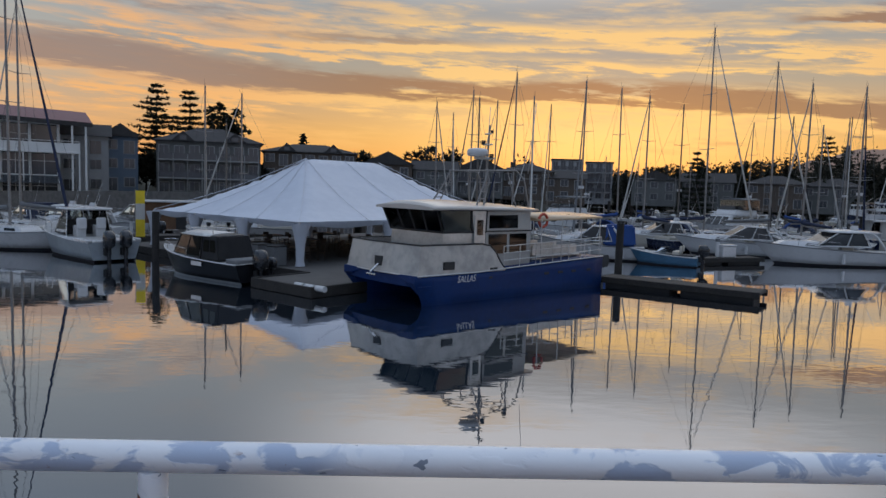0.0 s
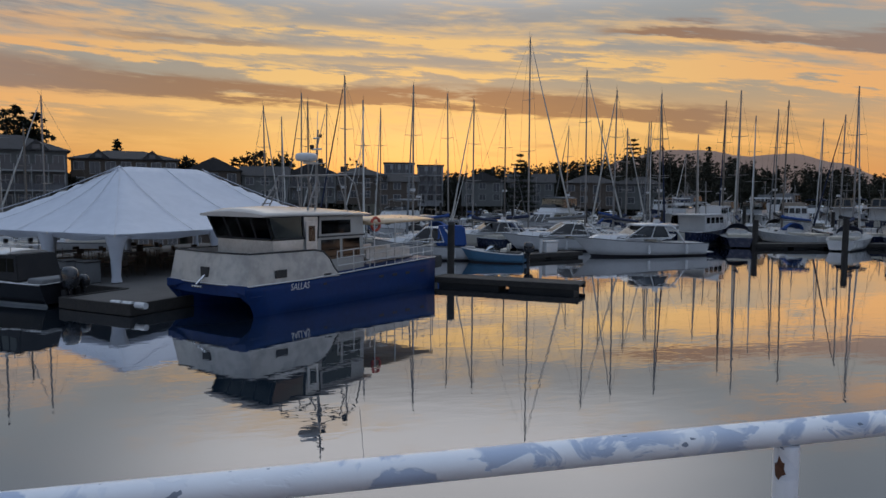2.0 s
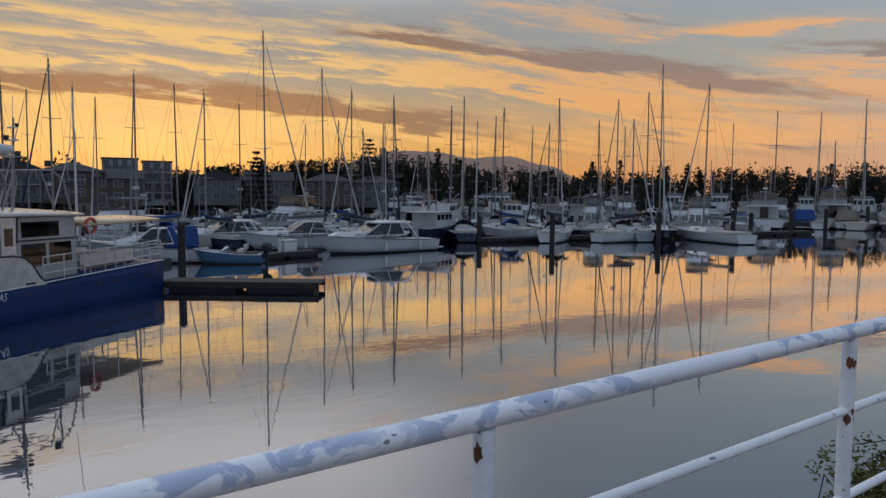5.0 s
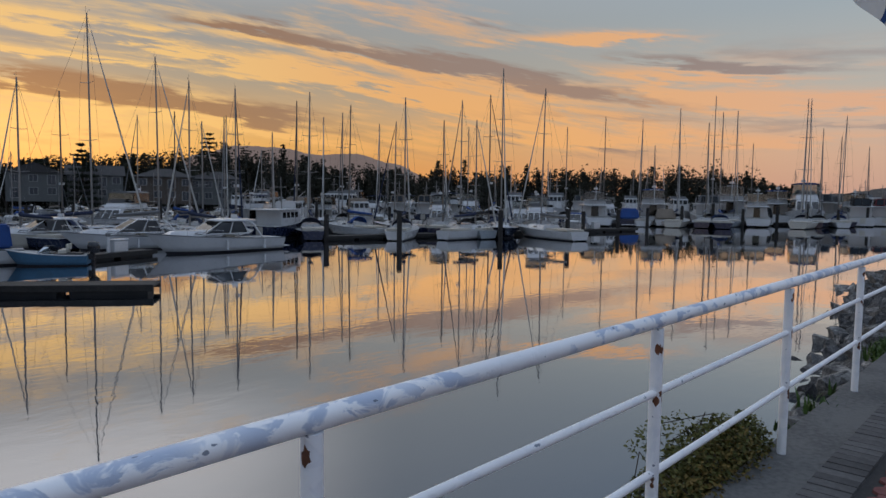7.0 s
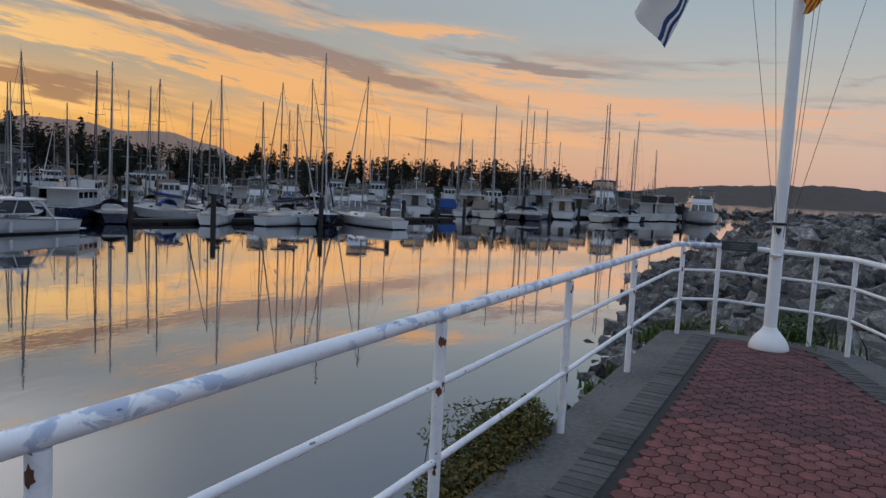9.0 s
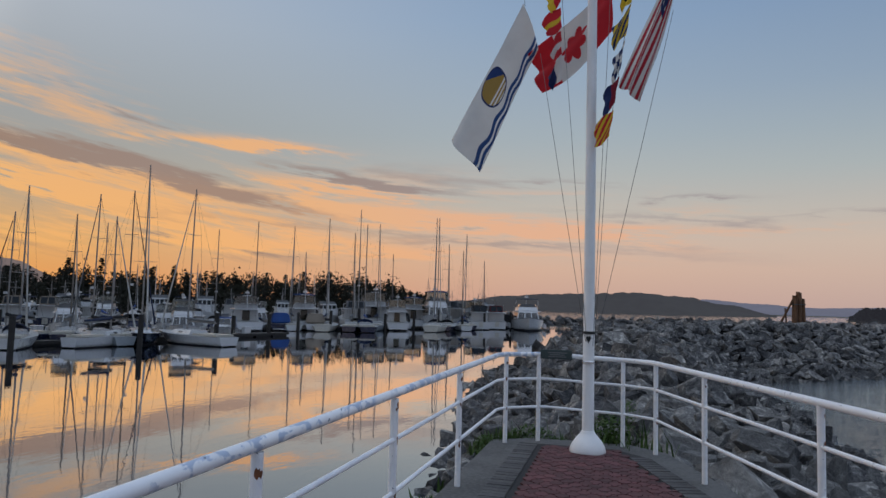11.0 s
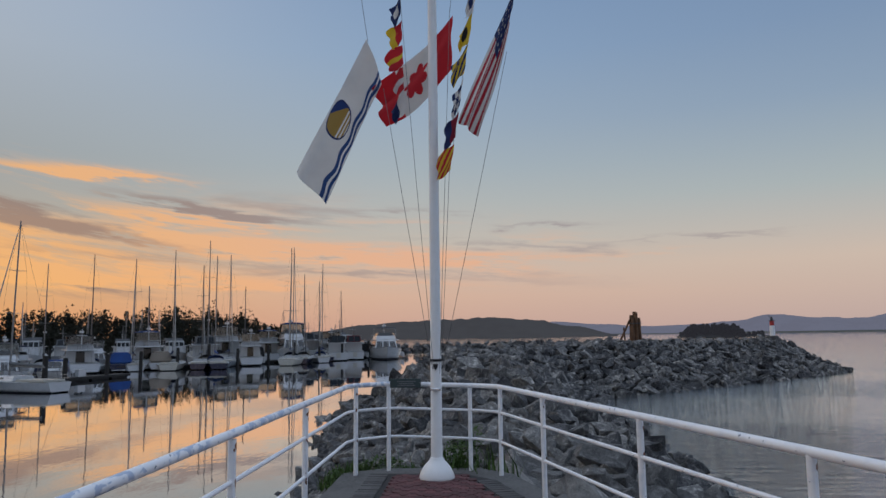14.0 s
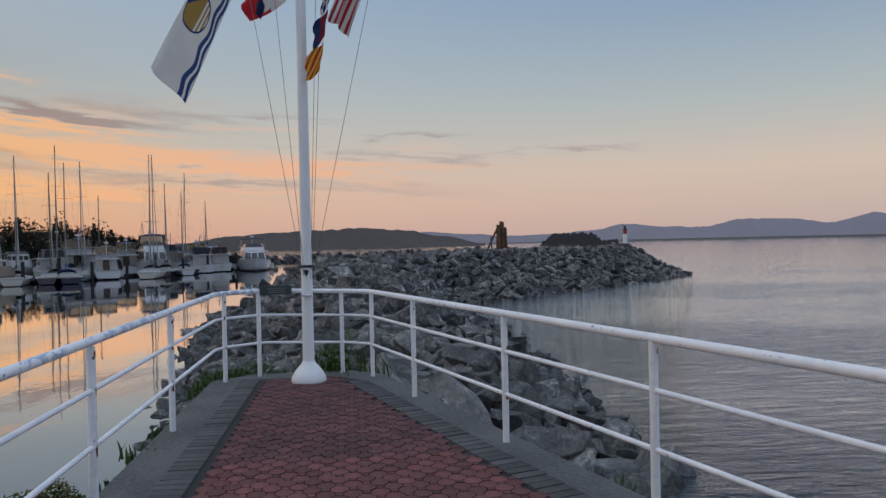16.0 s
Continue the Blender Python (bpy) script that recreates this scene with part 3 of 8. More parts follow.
def hill(name, label, center, az0, az1, dist, heights, mat, depth=300.0, rough=0.06):
    """A far ridge between two azimuths, its crest heights evenly spaced."""
    n = 160
    rng = random.Random(label)
    verts, faces = [], []
    for i in range(n + 1):
        f = i / n
        a = radians(az0 + (az1 - az0) * f)
        k = f * (len(heights) - 1)
        j = min(int(k), len(heights) - 2)
        s = k - j
        s = s * s * (3 - 2 * s)
        h = heights[j] + (heights[j + 1] - heights[j]) * s
        h *= 1 + rough * (noise.noise(Vector((f * 40, dist, 0))) + 0.6 * rng.uniform(-0.5, 0.5))
        for d, z in ((0, -1.0), (depth * 0.12, h * 0.45), (depth * 0.3, h * 0.85), (depth * 0.5, max(h, 0)), (depth, -1.0)):
            verts.append((math.sin(a) * (dist + d), math.cos(a) * (dist + d), z))
    for i in range(n):
        for j in range(4):
            q = i * 5 + j
            faces.append((q, q + 5, q + 6, q + 1))
    me = bpy.data.meshes.new(name)
    me.from_pydata(verts, [], faces)
    me.shade_smooth()
    return tagged(piece(name, me, mat), label, "hill", kind="structure")


# second colour: haze tint that the slope itself emits
HAZE_NEAR = hill_material("hazed_hill_near", (0.03, 0.035, 0.03), (0.040, 0.038, 0.046))
HAZE_FAR = hill_material("hazed_hill_far", (0.05, 0.06, 0.07), (0.115, 0.115, 0.155))
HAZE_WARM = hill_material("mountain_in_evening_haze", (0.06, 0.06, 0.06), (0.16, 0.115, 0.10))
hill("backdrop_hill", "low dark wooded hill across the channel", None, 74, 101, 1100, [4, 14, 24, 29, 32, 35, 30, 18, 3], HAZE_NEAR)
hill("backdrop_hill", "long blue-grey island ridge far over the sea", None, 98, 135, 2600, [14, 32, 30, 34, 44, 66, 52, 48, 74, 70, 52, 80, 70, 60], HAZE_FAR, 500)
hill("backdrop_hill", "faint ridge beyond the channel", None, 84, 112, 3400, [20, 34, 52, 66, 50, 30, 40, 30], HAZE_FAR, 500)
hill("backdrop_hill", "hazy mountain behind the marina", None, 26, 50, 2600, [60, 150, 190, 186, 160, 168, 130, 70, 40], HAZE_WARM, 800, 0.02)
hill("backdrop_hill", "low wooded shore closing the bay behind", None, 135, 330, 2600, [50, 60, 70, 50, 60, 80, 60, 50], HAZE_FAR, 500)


# ---- the pier head: deck, pavers, railing ----
RAIL_Y = 1.825
DECK = 3.2
RIGHT = [(-6.0, -4.57), (8.92, 0.03)]          # the right-hand rail line
SLOPE = (RIGHT[1][1] - RIGHT[0][1]) / (RIGHT[1][0] - RIGHT[0][0])


def right_y(x):
    return RIGHT[0][1] + (x - RIGHT[0][0]) * SLOPE


bm = B()
prism(bm, [(-8, right_y(-8) - 0.16), (9.02, -0.12), (9.40, 0.30), (9.40, 1.48), (9.08, 1.945), (-8, 1.945)], -1.5, DECK, 0.02)
pier = tagged(part("pier_deck", bm, M_CONCRETE), "weathered concrete pier head with a worn edge", "pier", kind="structure")
bm = B()
prism(bm, [(-8, right_y(-8) + 0.22), (8.66, right_y(8.66) + 0.20), (9.0, 0.5), (9.0, 1.58), (-8, 1.58)], DECK + 0.002, DECK + 0.006)
bed = tagged(part("paver_bed", bm, M_JOINT), "dark sand bed between the pavers", "paving", kind="structure")

railing = thing("railing", "white-painted tubular steel railing, chipped and rusting", "railing")
TOP, MID, LOW = 4.214, 3.918, 3.580
corners = [(-8.0, RAIL_Y), (8.74, RAIL_Y), (8.94, 1.76), (9.20, 1.42), (9.24, 1.28), (9.23, 0.45), (9.19, 0.33), (8.98, 0.06), (8.80, right_y(8.80)), (-6.0, right_y(-6.0))]


def rail_lift(x, y):
    """The landward corner of the end stands a little higher."""
    return 0.0 if y < 0.6 else 0.028 * min(1.0, max(0.0, (x - 6.8) / 2.05))


for name, z, r in (("top_rail", TOP, 0.0285), ("middle_rail", MID, 0.0165), ("lower_rail", LOW, 0.0165)):
    landward, seaward = corners[:5], corners[4:]
    for run, paint in ((landward, M_TOPRAIL if z == TOP else M_RAIL), (seaward, M_RAIL)):
        part(name, tube(B(), [(x, y, z + rail_lift(x, y)) for x, y in run], r, 14), paint, railing)
post_me = bpy.data.meshes.new("post")
bm = tube(B(), [(0, 0, 0), (0, 0, TOP - DECK - 0.012)], 0.0262, 12)
bm.to_mesh(post_me)
bm.free()
posts = [(x, RAIL_Y) for x in (-5.60, -3.86, -2.12, -0.38, 1.358, 3.097, 4.87, 6.76)] + [(8.94, 1.75), (9.21, 1.39), (9.22, 0.39), (8.90, 0.03)]
posts += [(x, right_y(x)) for x in (7.66, 5.85, 4.22, 2.62, 1.2, -0.4, -2.0, -3.6)]
for x, y in posts:
    piece("post", post_me, M_RAIL, railing, at=Matrix.LocRotScale((x, y, DECK), None, (1, 1, 1 + rail_lift(x, y))))
rng = random.Random(4)
for x, y in posts[3:9] + posts[11:15]:
    for z in (TOP - 0.05, MID, LOW):
        for k in range(rng.choice((2, 3))):
            a, dz, s = rng.uniform(-2.8, -1.2), rng.uniform(-0.06, 0.0) if z > 4 else rng.uniform(-0.03, 0.03), rng.uniform(0.007, 0.016)
            t = bmesh.new()
            hub = t.verts.new((0, 0, 0))
            rim = [t.verts.new((math.cos(q) * s * rng.uniform(0.6, 1.2), math.sin(q) * s * rng.uniform(0.9, 2.0), 0)) for q in (2 * math.pi * n / 11 for n in range(11))]
            mid_ = [t.verts.new(v.co * 0.5) for v in rim]
            for n in range(11):
                t.faces.new((rim[n], rim[(n + 1) % 11], mid_[(n + 1) % 11], mid_[n]))
                t.faces.new((mid_[n], mid_[(n + 1) % 11], hub))
            for v in t.verts:
                b_ = a + v.co.x / 0.0266
                v.co = Vector((x + math.cos(b_) * 0.0267, y + math.sin(b_) * 0.0267, z + dz + rail_lift(x, y) + v.co.y))
            part("rust_patch", t, M_RUST, railing)

# small name board on the end rail
board = thing("rail_plaque", "dark green plaque with worn lettering on the end rail", "sign", at=pose(9.20, 1.18, 4.25, 0, 0, 92))
part("panel", box(B(), -0.19, 0.19, -0.012, 0.012, -0.055, 0.055, 0.004), material("dark_green_plate", (0.03, 0.05, 0.05), None, 0.5, grain=10), board)
bm = B()
for k, (w, z) in enumerate(((0.13, 0.02), (0.10, -0.005), (0.12, -0.028))):
    box(bm, -w, w * 0.8, 0.012, 0.014, z - 0.006, z + 0.006)
part("lettering", bm, M_CANVASGREY, board)


# ---- breakwater ----
INNER = [(7.5, 2.3), (13, 4.0), (20, 5.2), (35, 7.7), (42, 9.2), (56, 6.5), (76, -2.0), (94, -16), (100, -31), (95.5, -41)]
OUTER = [(87.5, -43.8), (83.5, -41), (70.5, -28), (54.6, -9.5), (48, -7.2), (38, -7.4), (26.7, -7.1), (13.7, -6.1), (7.5, -2.4)]
FOOT = INNER + OUTER


def foot_distance(x, y):
    """How far inside the breakwater's waterline a point lies; below zero outside."""
    best, inside = 1e9, False
    for (ax, ay), (bx, by) in zip(FOOT, FOOT[1:] + FOOT[:1]):
        t = max(0.0, min(1.0, ((x - ax) * (bx - ax) + (y - ay) * (by - ay)) / ((bx - ax) ** 2 + (by - ay) ** 2)))
        best = min(best, math.hypot(x - ax - t * (bx - ax), y - ay - t * (by - ay)))
        if (ay > y) != (by > y) and x < (bx - ax) * (y - ay) / (by - ay) + ax:
            inside = not inside
    return best if inside else -best


def mound(x, y):
    d = foot_distance(x, y)
    crest = 2.1 + 1.85 * min(1.0, max(0.0, (x - 14) / 26))
    return min(crest, d * 0.55) if d > 0 else d * 0.7


# sunken sheet under the stones; its dark colour stands in for crevice shade
base = piece("breakwater", grid_sheet([5 + 1.2 * i for i in range(84)], [-50 + 1.2 * i for i in range(54)], lambda x, y: max(-3.0, mound(x, y) - 0.85)), M_ROCKGAP)
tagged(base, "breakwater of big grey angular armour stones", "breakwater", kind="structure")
rng = random.Random(11)


def boulder_mesh(k):
    """An angular quarry stone about one metre across: a block split along a few skew planes."""
    r = random.Random(100 + k)
    bm = bmesh.new()
    bmesh.ops.create_cube(bm, size=1.0)
    for _ in range(8):
        n = Vector((r.gauss(0, 1), r.gauss(0, 1), r.gauss(0, 0.8))).normalized()
        cut = bmesh.ops.bisect_plane(bm, geom=bm.verts[:] + bm.edges[:] + bm.faces[:], plane_co=n * r.uniform(0.32, 0.52), plane_no=n, clear_outer=True)
        rim = [e for e in cut["geom_cut"] if isinstance(e, bmesh.types.BMEdge)]
        if rim:
            bmesh.ops.holes_fill(bm, edges=rim)
    sx, sy, sz = r.uniform(1.0, 1.45), r.uniform(0.75, 1.0), r.uniform(0.50, 0.80)
    for v in bm.verts:
        v.co = Vector((v.co.x * sx + 0.18 * v.co.z, v.co.y * sy, v.co.z * sz))
    bmesh.ops.remove_doubles(bm, verts=bm.verts[:], dist=0.03)
    bmesh.ops.bevel(bm, geom=bm.edges[:], offset=0.014, segments=1, affect="EDGES")
    bmesh.ops.triangulate(bm, faces=bm.faces[:])
    bmesh.ops.recalc_face_normals(bm, faces=bm.faces[:])
    me = bpy.data.meshes.new("boulder")
    bm.to_mesh(me)
    bm.free()
    return me


STONES = [boulder_mesh(k) for k in range(20)]
spots = []
for ring in range(3):
    x = 8.0
    while x < 104:
        s = 1.08 if x < 13 else 0.70 if x < 30 else 0.86
        y = -47.0
        while y < 12:
            px, py = x + rng.uniform(-0.4, 0.4) * s, y + rng.uniform(-0.4, 0.4) * s
            d = foot_distance(px, py)
            hidden = d > 9.5 and px > 30
            if d > -0.5 and not hidden and not (px < 9.7 and -0.3 < py < 2.0) and (ring == 0 or rng.random() < 0.22):
                size = min(1.35, rng.lognormvariate(0.02, 0.28)) * s * (1.0 if ring == 0 else 0.72)
                level_ = 0.16 * ring * rng.random() * (0.4 if d > 7.0 else 1.0)
                spots.append((px, py, mound(px, py) - (0.26 if d < 7.0 else 0.42) * s + level_, size))
            y += 0.86 * s
        x += 0.86 * s
spots.sort(key=lambda p: math.hypot(p[0] - 8, p[1]))
rest_v, rest_f = [], []
for i, (x, y, z, s) in enumerate(spots):
    tilt_ = 0.55 if foot_distance(x, y) < 7.0 else 0.22
    q = Euler((rng.gauss(0, tilt_), rng.gauss(0, tilt_), rng.uniform(0, 6.28)))
    m = Matrix.LocRotScale((x, y, z), q, (s * rng.uniform(0.8, 1.25), s * rng.uniform(0.8, 1.1), s * rng.uniform(0.75, 1.1)))
    me = STONES[rng.randrange(20)]
    if i < 300:
        piece("boulder", me, M_ROCK, base, at=m)
    else:
        n = len(rest_v)
        rest_v += [m @ v.co for v in me.vertices]
        rest_f += [tuple(n + k for k in p.vertices) for p in me.polygons]
me = bpy.data.meshes.new("boulders")
me.from_pydata(rest_v, [], rest_f)
M_ROCKS = rock_material("armour_stone_far", True)
tagged(piece("boulders", me, M_ROCKS, base), kind="stuff")

# far rock arm beyond the harbour mouth
rng = random.Random(5)
rest_v, rest_f = [], []
for k in range(420):
    f = rng.random()
    x, y = 150 + 130 * f + rng.uniform(-3, 3), 34 - 70 * f + rng.uniform(-3, 3)
    x, y = (190 + 40 * f + rng.uniform(-2, 2), 60 - 110 * f + rng.uniform(-2, 2))
    m = Matrix.LocRotScale((x, y, rng.uniform(-0.2, 2.2)), Euler((rng.random(), rng.random(), rng.random() * 6)), (1.9, 1.7, 1.4))
    me = STONES[rng.randrange(20)]
    n = len(rest_v)
    rest_v += [m @ v.co for v in me.vertices]
    rest_f += [tuple(n + k for k in p.vertices) for p in me.polygons]
me = bpy.data.meshes.new("far_breakwater")
me.from_pydata(rest_v, [], rest_f)
tagged(piece("far_breakwater", me, M_ROCKS), "low far rock arm across the harbour mouth", "breakwater", kind="stuff")

# light beacon on the breakwater's end
bx, by, bz = 86.5, -34.7, 4.05
beacon = thing("harbour_beacon", "small white and red harbour light on the breakwater end", "beacon", at=pose(bx, by, bz))
M_RED = material("beacon_red", (0.42, 0.03, 0.03), (0.3, 0.025, 0.025), 0.4)
part("footing", prism(B(), [(0.7 * math.cos(a), 0.7 * math.sin(a)) for a in (k * math.pi / 4 for k in range(8))], -0.6, 0.25, 0.03), M_CONCRETE, beacon)
part("tower", tube(B(), [(0, 0, 0.25), (0, 0, 1.45)], 0.29, 14, 0.26), M_POLE, beacon)
part("red_band", tube(B(), [(0, 0, 1.45), (0, 0, 2.0)], 0.262, 14, 0.25), M_RED, beacon)
part("platform", tube(B(), [(0, 0, 2.0), (0, 0, 2.07)], 0.33, 14), M_DARKIN, beacon)
part("lantern", tube(B(), [(0, 0, 2.07), (0, 0, 2.27), (0, 0, 2.5)], 0.14, 10, 0.10), M_DARKIN, beacon)
part("bracket", tube(B(), [(0.1, 0.1, 2.3), (0.35, 0.25, 2.75)], 0.03, 6), M_DARKIN, beacon)

# weathered timber dolphin on the crest
dol = thing("timber_dolphin", "weathered brown timber pile cluster with a leaning brace", "piling", at=pose(82.5, -17.7, 4.25))
M_TIMBER = material("weathered_timber", (0.16, 0.085, 0.045), (0.09, 0.05, 0.03), 0.9, grain=9.0, amount=0.8, bump=0.5)
for k, (x, y, h) in enumerate(((-0.35, 0.35, 2.3), (0.0, 0.45, 2.6), (0.35, 0.3, 2.4), (-0.3, -0.1, 2.9), (0.1, 0.0, 3.0), (0.4, -0.2, 2.4), (-0.1, -0.5, 2.2), (0.3, -0.55, 2.3))):
    part("pile", tube(B(), [(x, y, -0.8), (x * 0.85, y * 0.85, h)], 0.23, 8, 0.2), M_TIMBER, dol)
part("brace", tube(B(), [(-0.2, 1.9, -0.6), (-0.1, 0.5, 2.2)], 0.12, 8), M_TIMBER, dol)
part("brace", tube(B(), [(-0.2, 1.2, -0.6), (-0.1, 1.3, 1.2)], 0.09, 8), M_TIMBER, dol)
part("band", tube(B(), [(0, 0, 1.6), (0, 0, 1.7)], 0.72, 12), M_WIRE, dol)


# ---- boat kinds; every boat is built with its bow towards local +x, the water at z = 0 ----
LITE = [False]


def lerp(a, b, f):
    return a + (b - a) * f


def half_breadth(s, beam, transom):
    if s < 0.45:
        return beam / 2 * (transom + (1 - transom) * math.sin(math.pi / 2 * s / 0.45))
    return beam / 2 * max(0.0, 1 - ((s - 0.45) / 0.55) ** 2.3)


def hull_parts(boat, L, beam, fa, fb, mat, transom=0.82, rake=0.10, flare=0.80, deck_mat=None, stripe=None, n=14):
    """Hull, bottom paint, rub rail and deck. Returns the sheer height along the boat."""
    def sheer(s):
        return fa + (fb - fa) * s ** 1.8

    def ring(s, zs):
        w, top = half_breadth(s, beam, transom), sheer(s)
        out = []
        for f in zs:
            z = top * f if f >= 0 else f
            k = flare + (1 - flare) * max(f, 0) ** 0.8 if f >= 0 else flare * (1 + f * 1.6)
            k = k * (1 - 0.25 * max(0, s - 0.6) * (1 - max(f, 0)))
            x = -L / 2 + L * s * (1 - rake * s * s * (1 - max(f, 0)))
            out.append(Vector((x, w * max(k, 0.0), z)))
        return out + [Vector((p.x, -p.y, p.z)) for p in reversed(out)]

    ss = [i / n for i in range(n)] + [0.985, 0.9999]
    part("hull", ring_loft(B(), [ring(s, (1, 0.72, 0.42, 0.12)) for s in ss], closed=False, cap=False), mat, boat, shade=False)
    bm = B()
    for z0, z1, k in ((0.12, 1.0, 1.0),):
        a = ring(0, (1, 0.72, 0.42, 0.12))
        bm.faces.new([bm.verts.new(p - Vector((0.005, 0, 0))) for p in a])
    part("transom", bm, mat, boat)
    part("bottom", ring_loft(B(), [ring(s, (0.12, 0.04, -0.25, -0.5)) for s in ss], closed=False, cap=False), stripe or M_ANTIFOUL, boat)
    bm = B()
    rows = []
    for s in ss:
        w, z, x = half_breadth(s, beam, transom), sheer(s), -L / 2 + L * s
        rows.append([Vector((x, w * k * 0.985, z - 0.03 + 0.05 * (1 - k * k))) for k in (1, 0.5, 0, -0.5, -1)])
    ring_loft(bm, rows, closed=False, cap=False)
    part("deck", bm, deck_mat or M_DECKGREY, boat)
    for side in () if LITE[0] else (1, -1):
        part("rub_rail", tube(B(), [(-L / 2 + L * s, side * half_breadth(s, beam, transom), sheer(s)) for s in ss], 0.035, 6), M_GEL if mat != M_GEL else M_CANVASGREY, boat)
    return sheer


class Shell:
    """A house with sloping walls: corner points, and places on its walls."""

    def __init__(self, x0, x1, wb, wt, z0, z1, front, aft, wbf=None, wtf=None):
        wbf, wtf = wb if wbf is None else wbf, wt if wtf is None else wtf
        self.b = {("a", 1): Vector((x0, wb, z0)), ("a", -1): Vector((x0, -wb, z0)), ("f", 1): Vector((x1, wbf, z0)), ("f", -1): Vector((x1, -wbf, z0))}
        self.t = {("a", 1): Vector((x0 + aft, wt, z1)), ("a", -1): Vector((x0 + aft, -wt, z1)), ("f", 1): Vector((x1 - front, wtf, z1)), ("f", -1): Vector((x1 - front, -wtf, z1))}

    def solid(self, bevel=0.04):
        keys = (("a", -1), ("f", -1), ("f", 1), ("a", 1))
        t = ring_loft(B(), [[self.b[k] for k in keys], [self.t[k] for k in keys]], smooth_it=False)
        if bevel:
            bmesh.ops.bevel(t, geom=t.edges[:], offset=bevel, segments=2, affect="EDGES")
        return t

    def at(self, wall, u, v, out=0.0):
        """wall p, s (u from aft to fore), f or a (u from starboard to port); v upwards."""
        c = {"p": (("a", 1), ("f", 1)), "s": (("a", -1), ("f", -1)), "f": (("f", -1), ("f", 1)), "a": (("a", -1), ("a", 1))}[wall]
        lo, hi = self.b[c[0]].lerp(self.b[c[1]], u), self.t[c[0]].lerp(self.t[c[1]], u)
        n = (self.b[c[1]] - self.b[c[0]]).cross(self.t[c[0]] - self.b[c[0]]).normalized()
        if wall in "pa":
            n = -n
        return lo.lerp(hi, v) + n * out

    def pane(self, name, wall, u0, u1, v0, v1, mat, parent, label="", thick=0.012):
        q = [self.at(wall, u, v, 0.004) for u, v in ((u0, v0), (u1, v0), (u1, v1), (u0, v1))]
        o = [self.at(wall, u, v, 0.004 + thick) for u, v in ((u0, v0), (u1, v0), (u1, v1), (u0, v1))]
        return part(name, ring_loft(B(), [q, o], smooth_it=False), mat, parent, label)


def rail_loop(boat, pts, h, r=0.014, name="guard_rail", posts=5):
    bm = tube(B(), [(x, y, z + h) for x, y, z in pts], r, 6)
    for k in range(posts):
        f = k * (len(pts) - 1) / max(posts - 1, 1)
        i = min(int(f), len(pts) - 2)
        p = Vector(pts[i]).lerp(Vector(pts[i + 1]), f - i)
        tube(bm, [p, p + Vector((0, 0, h))], r * 0.9, 5)
    return part(name, bm, M_STEEL, boat)


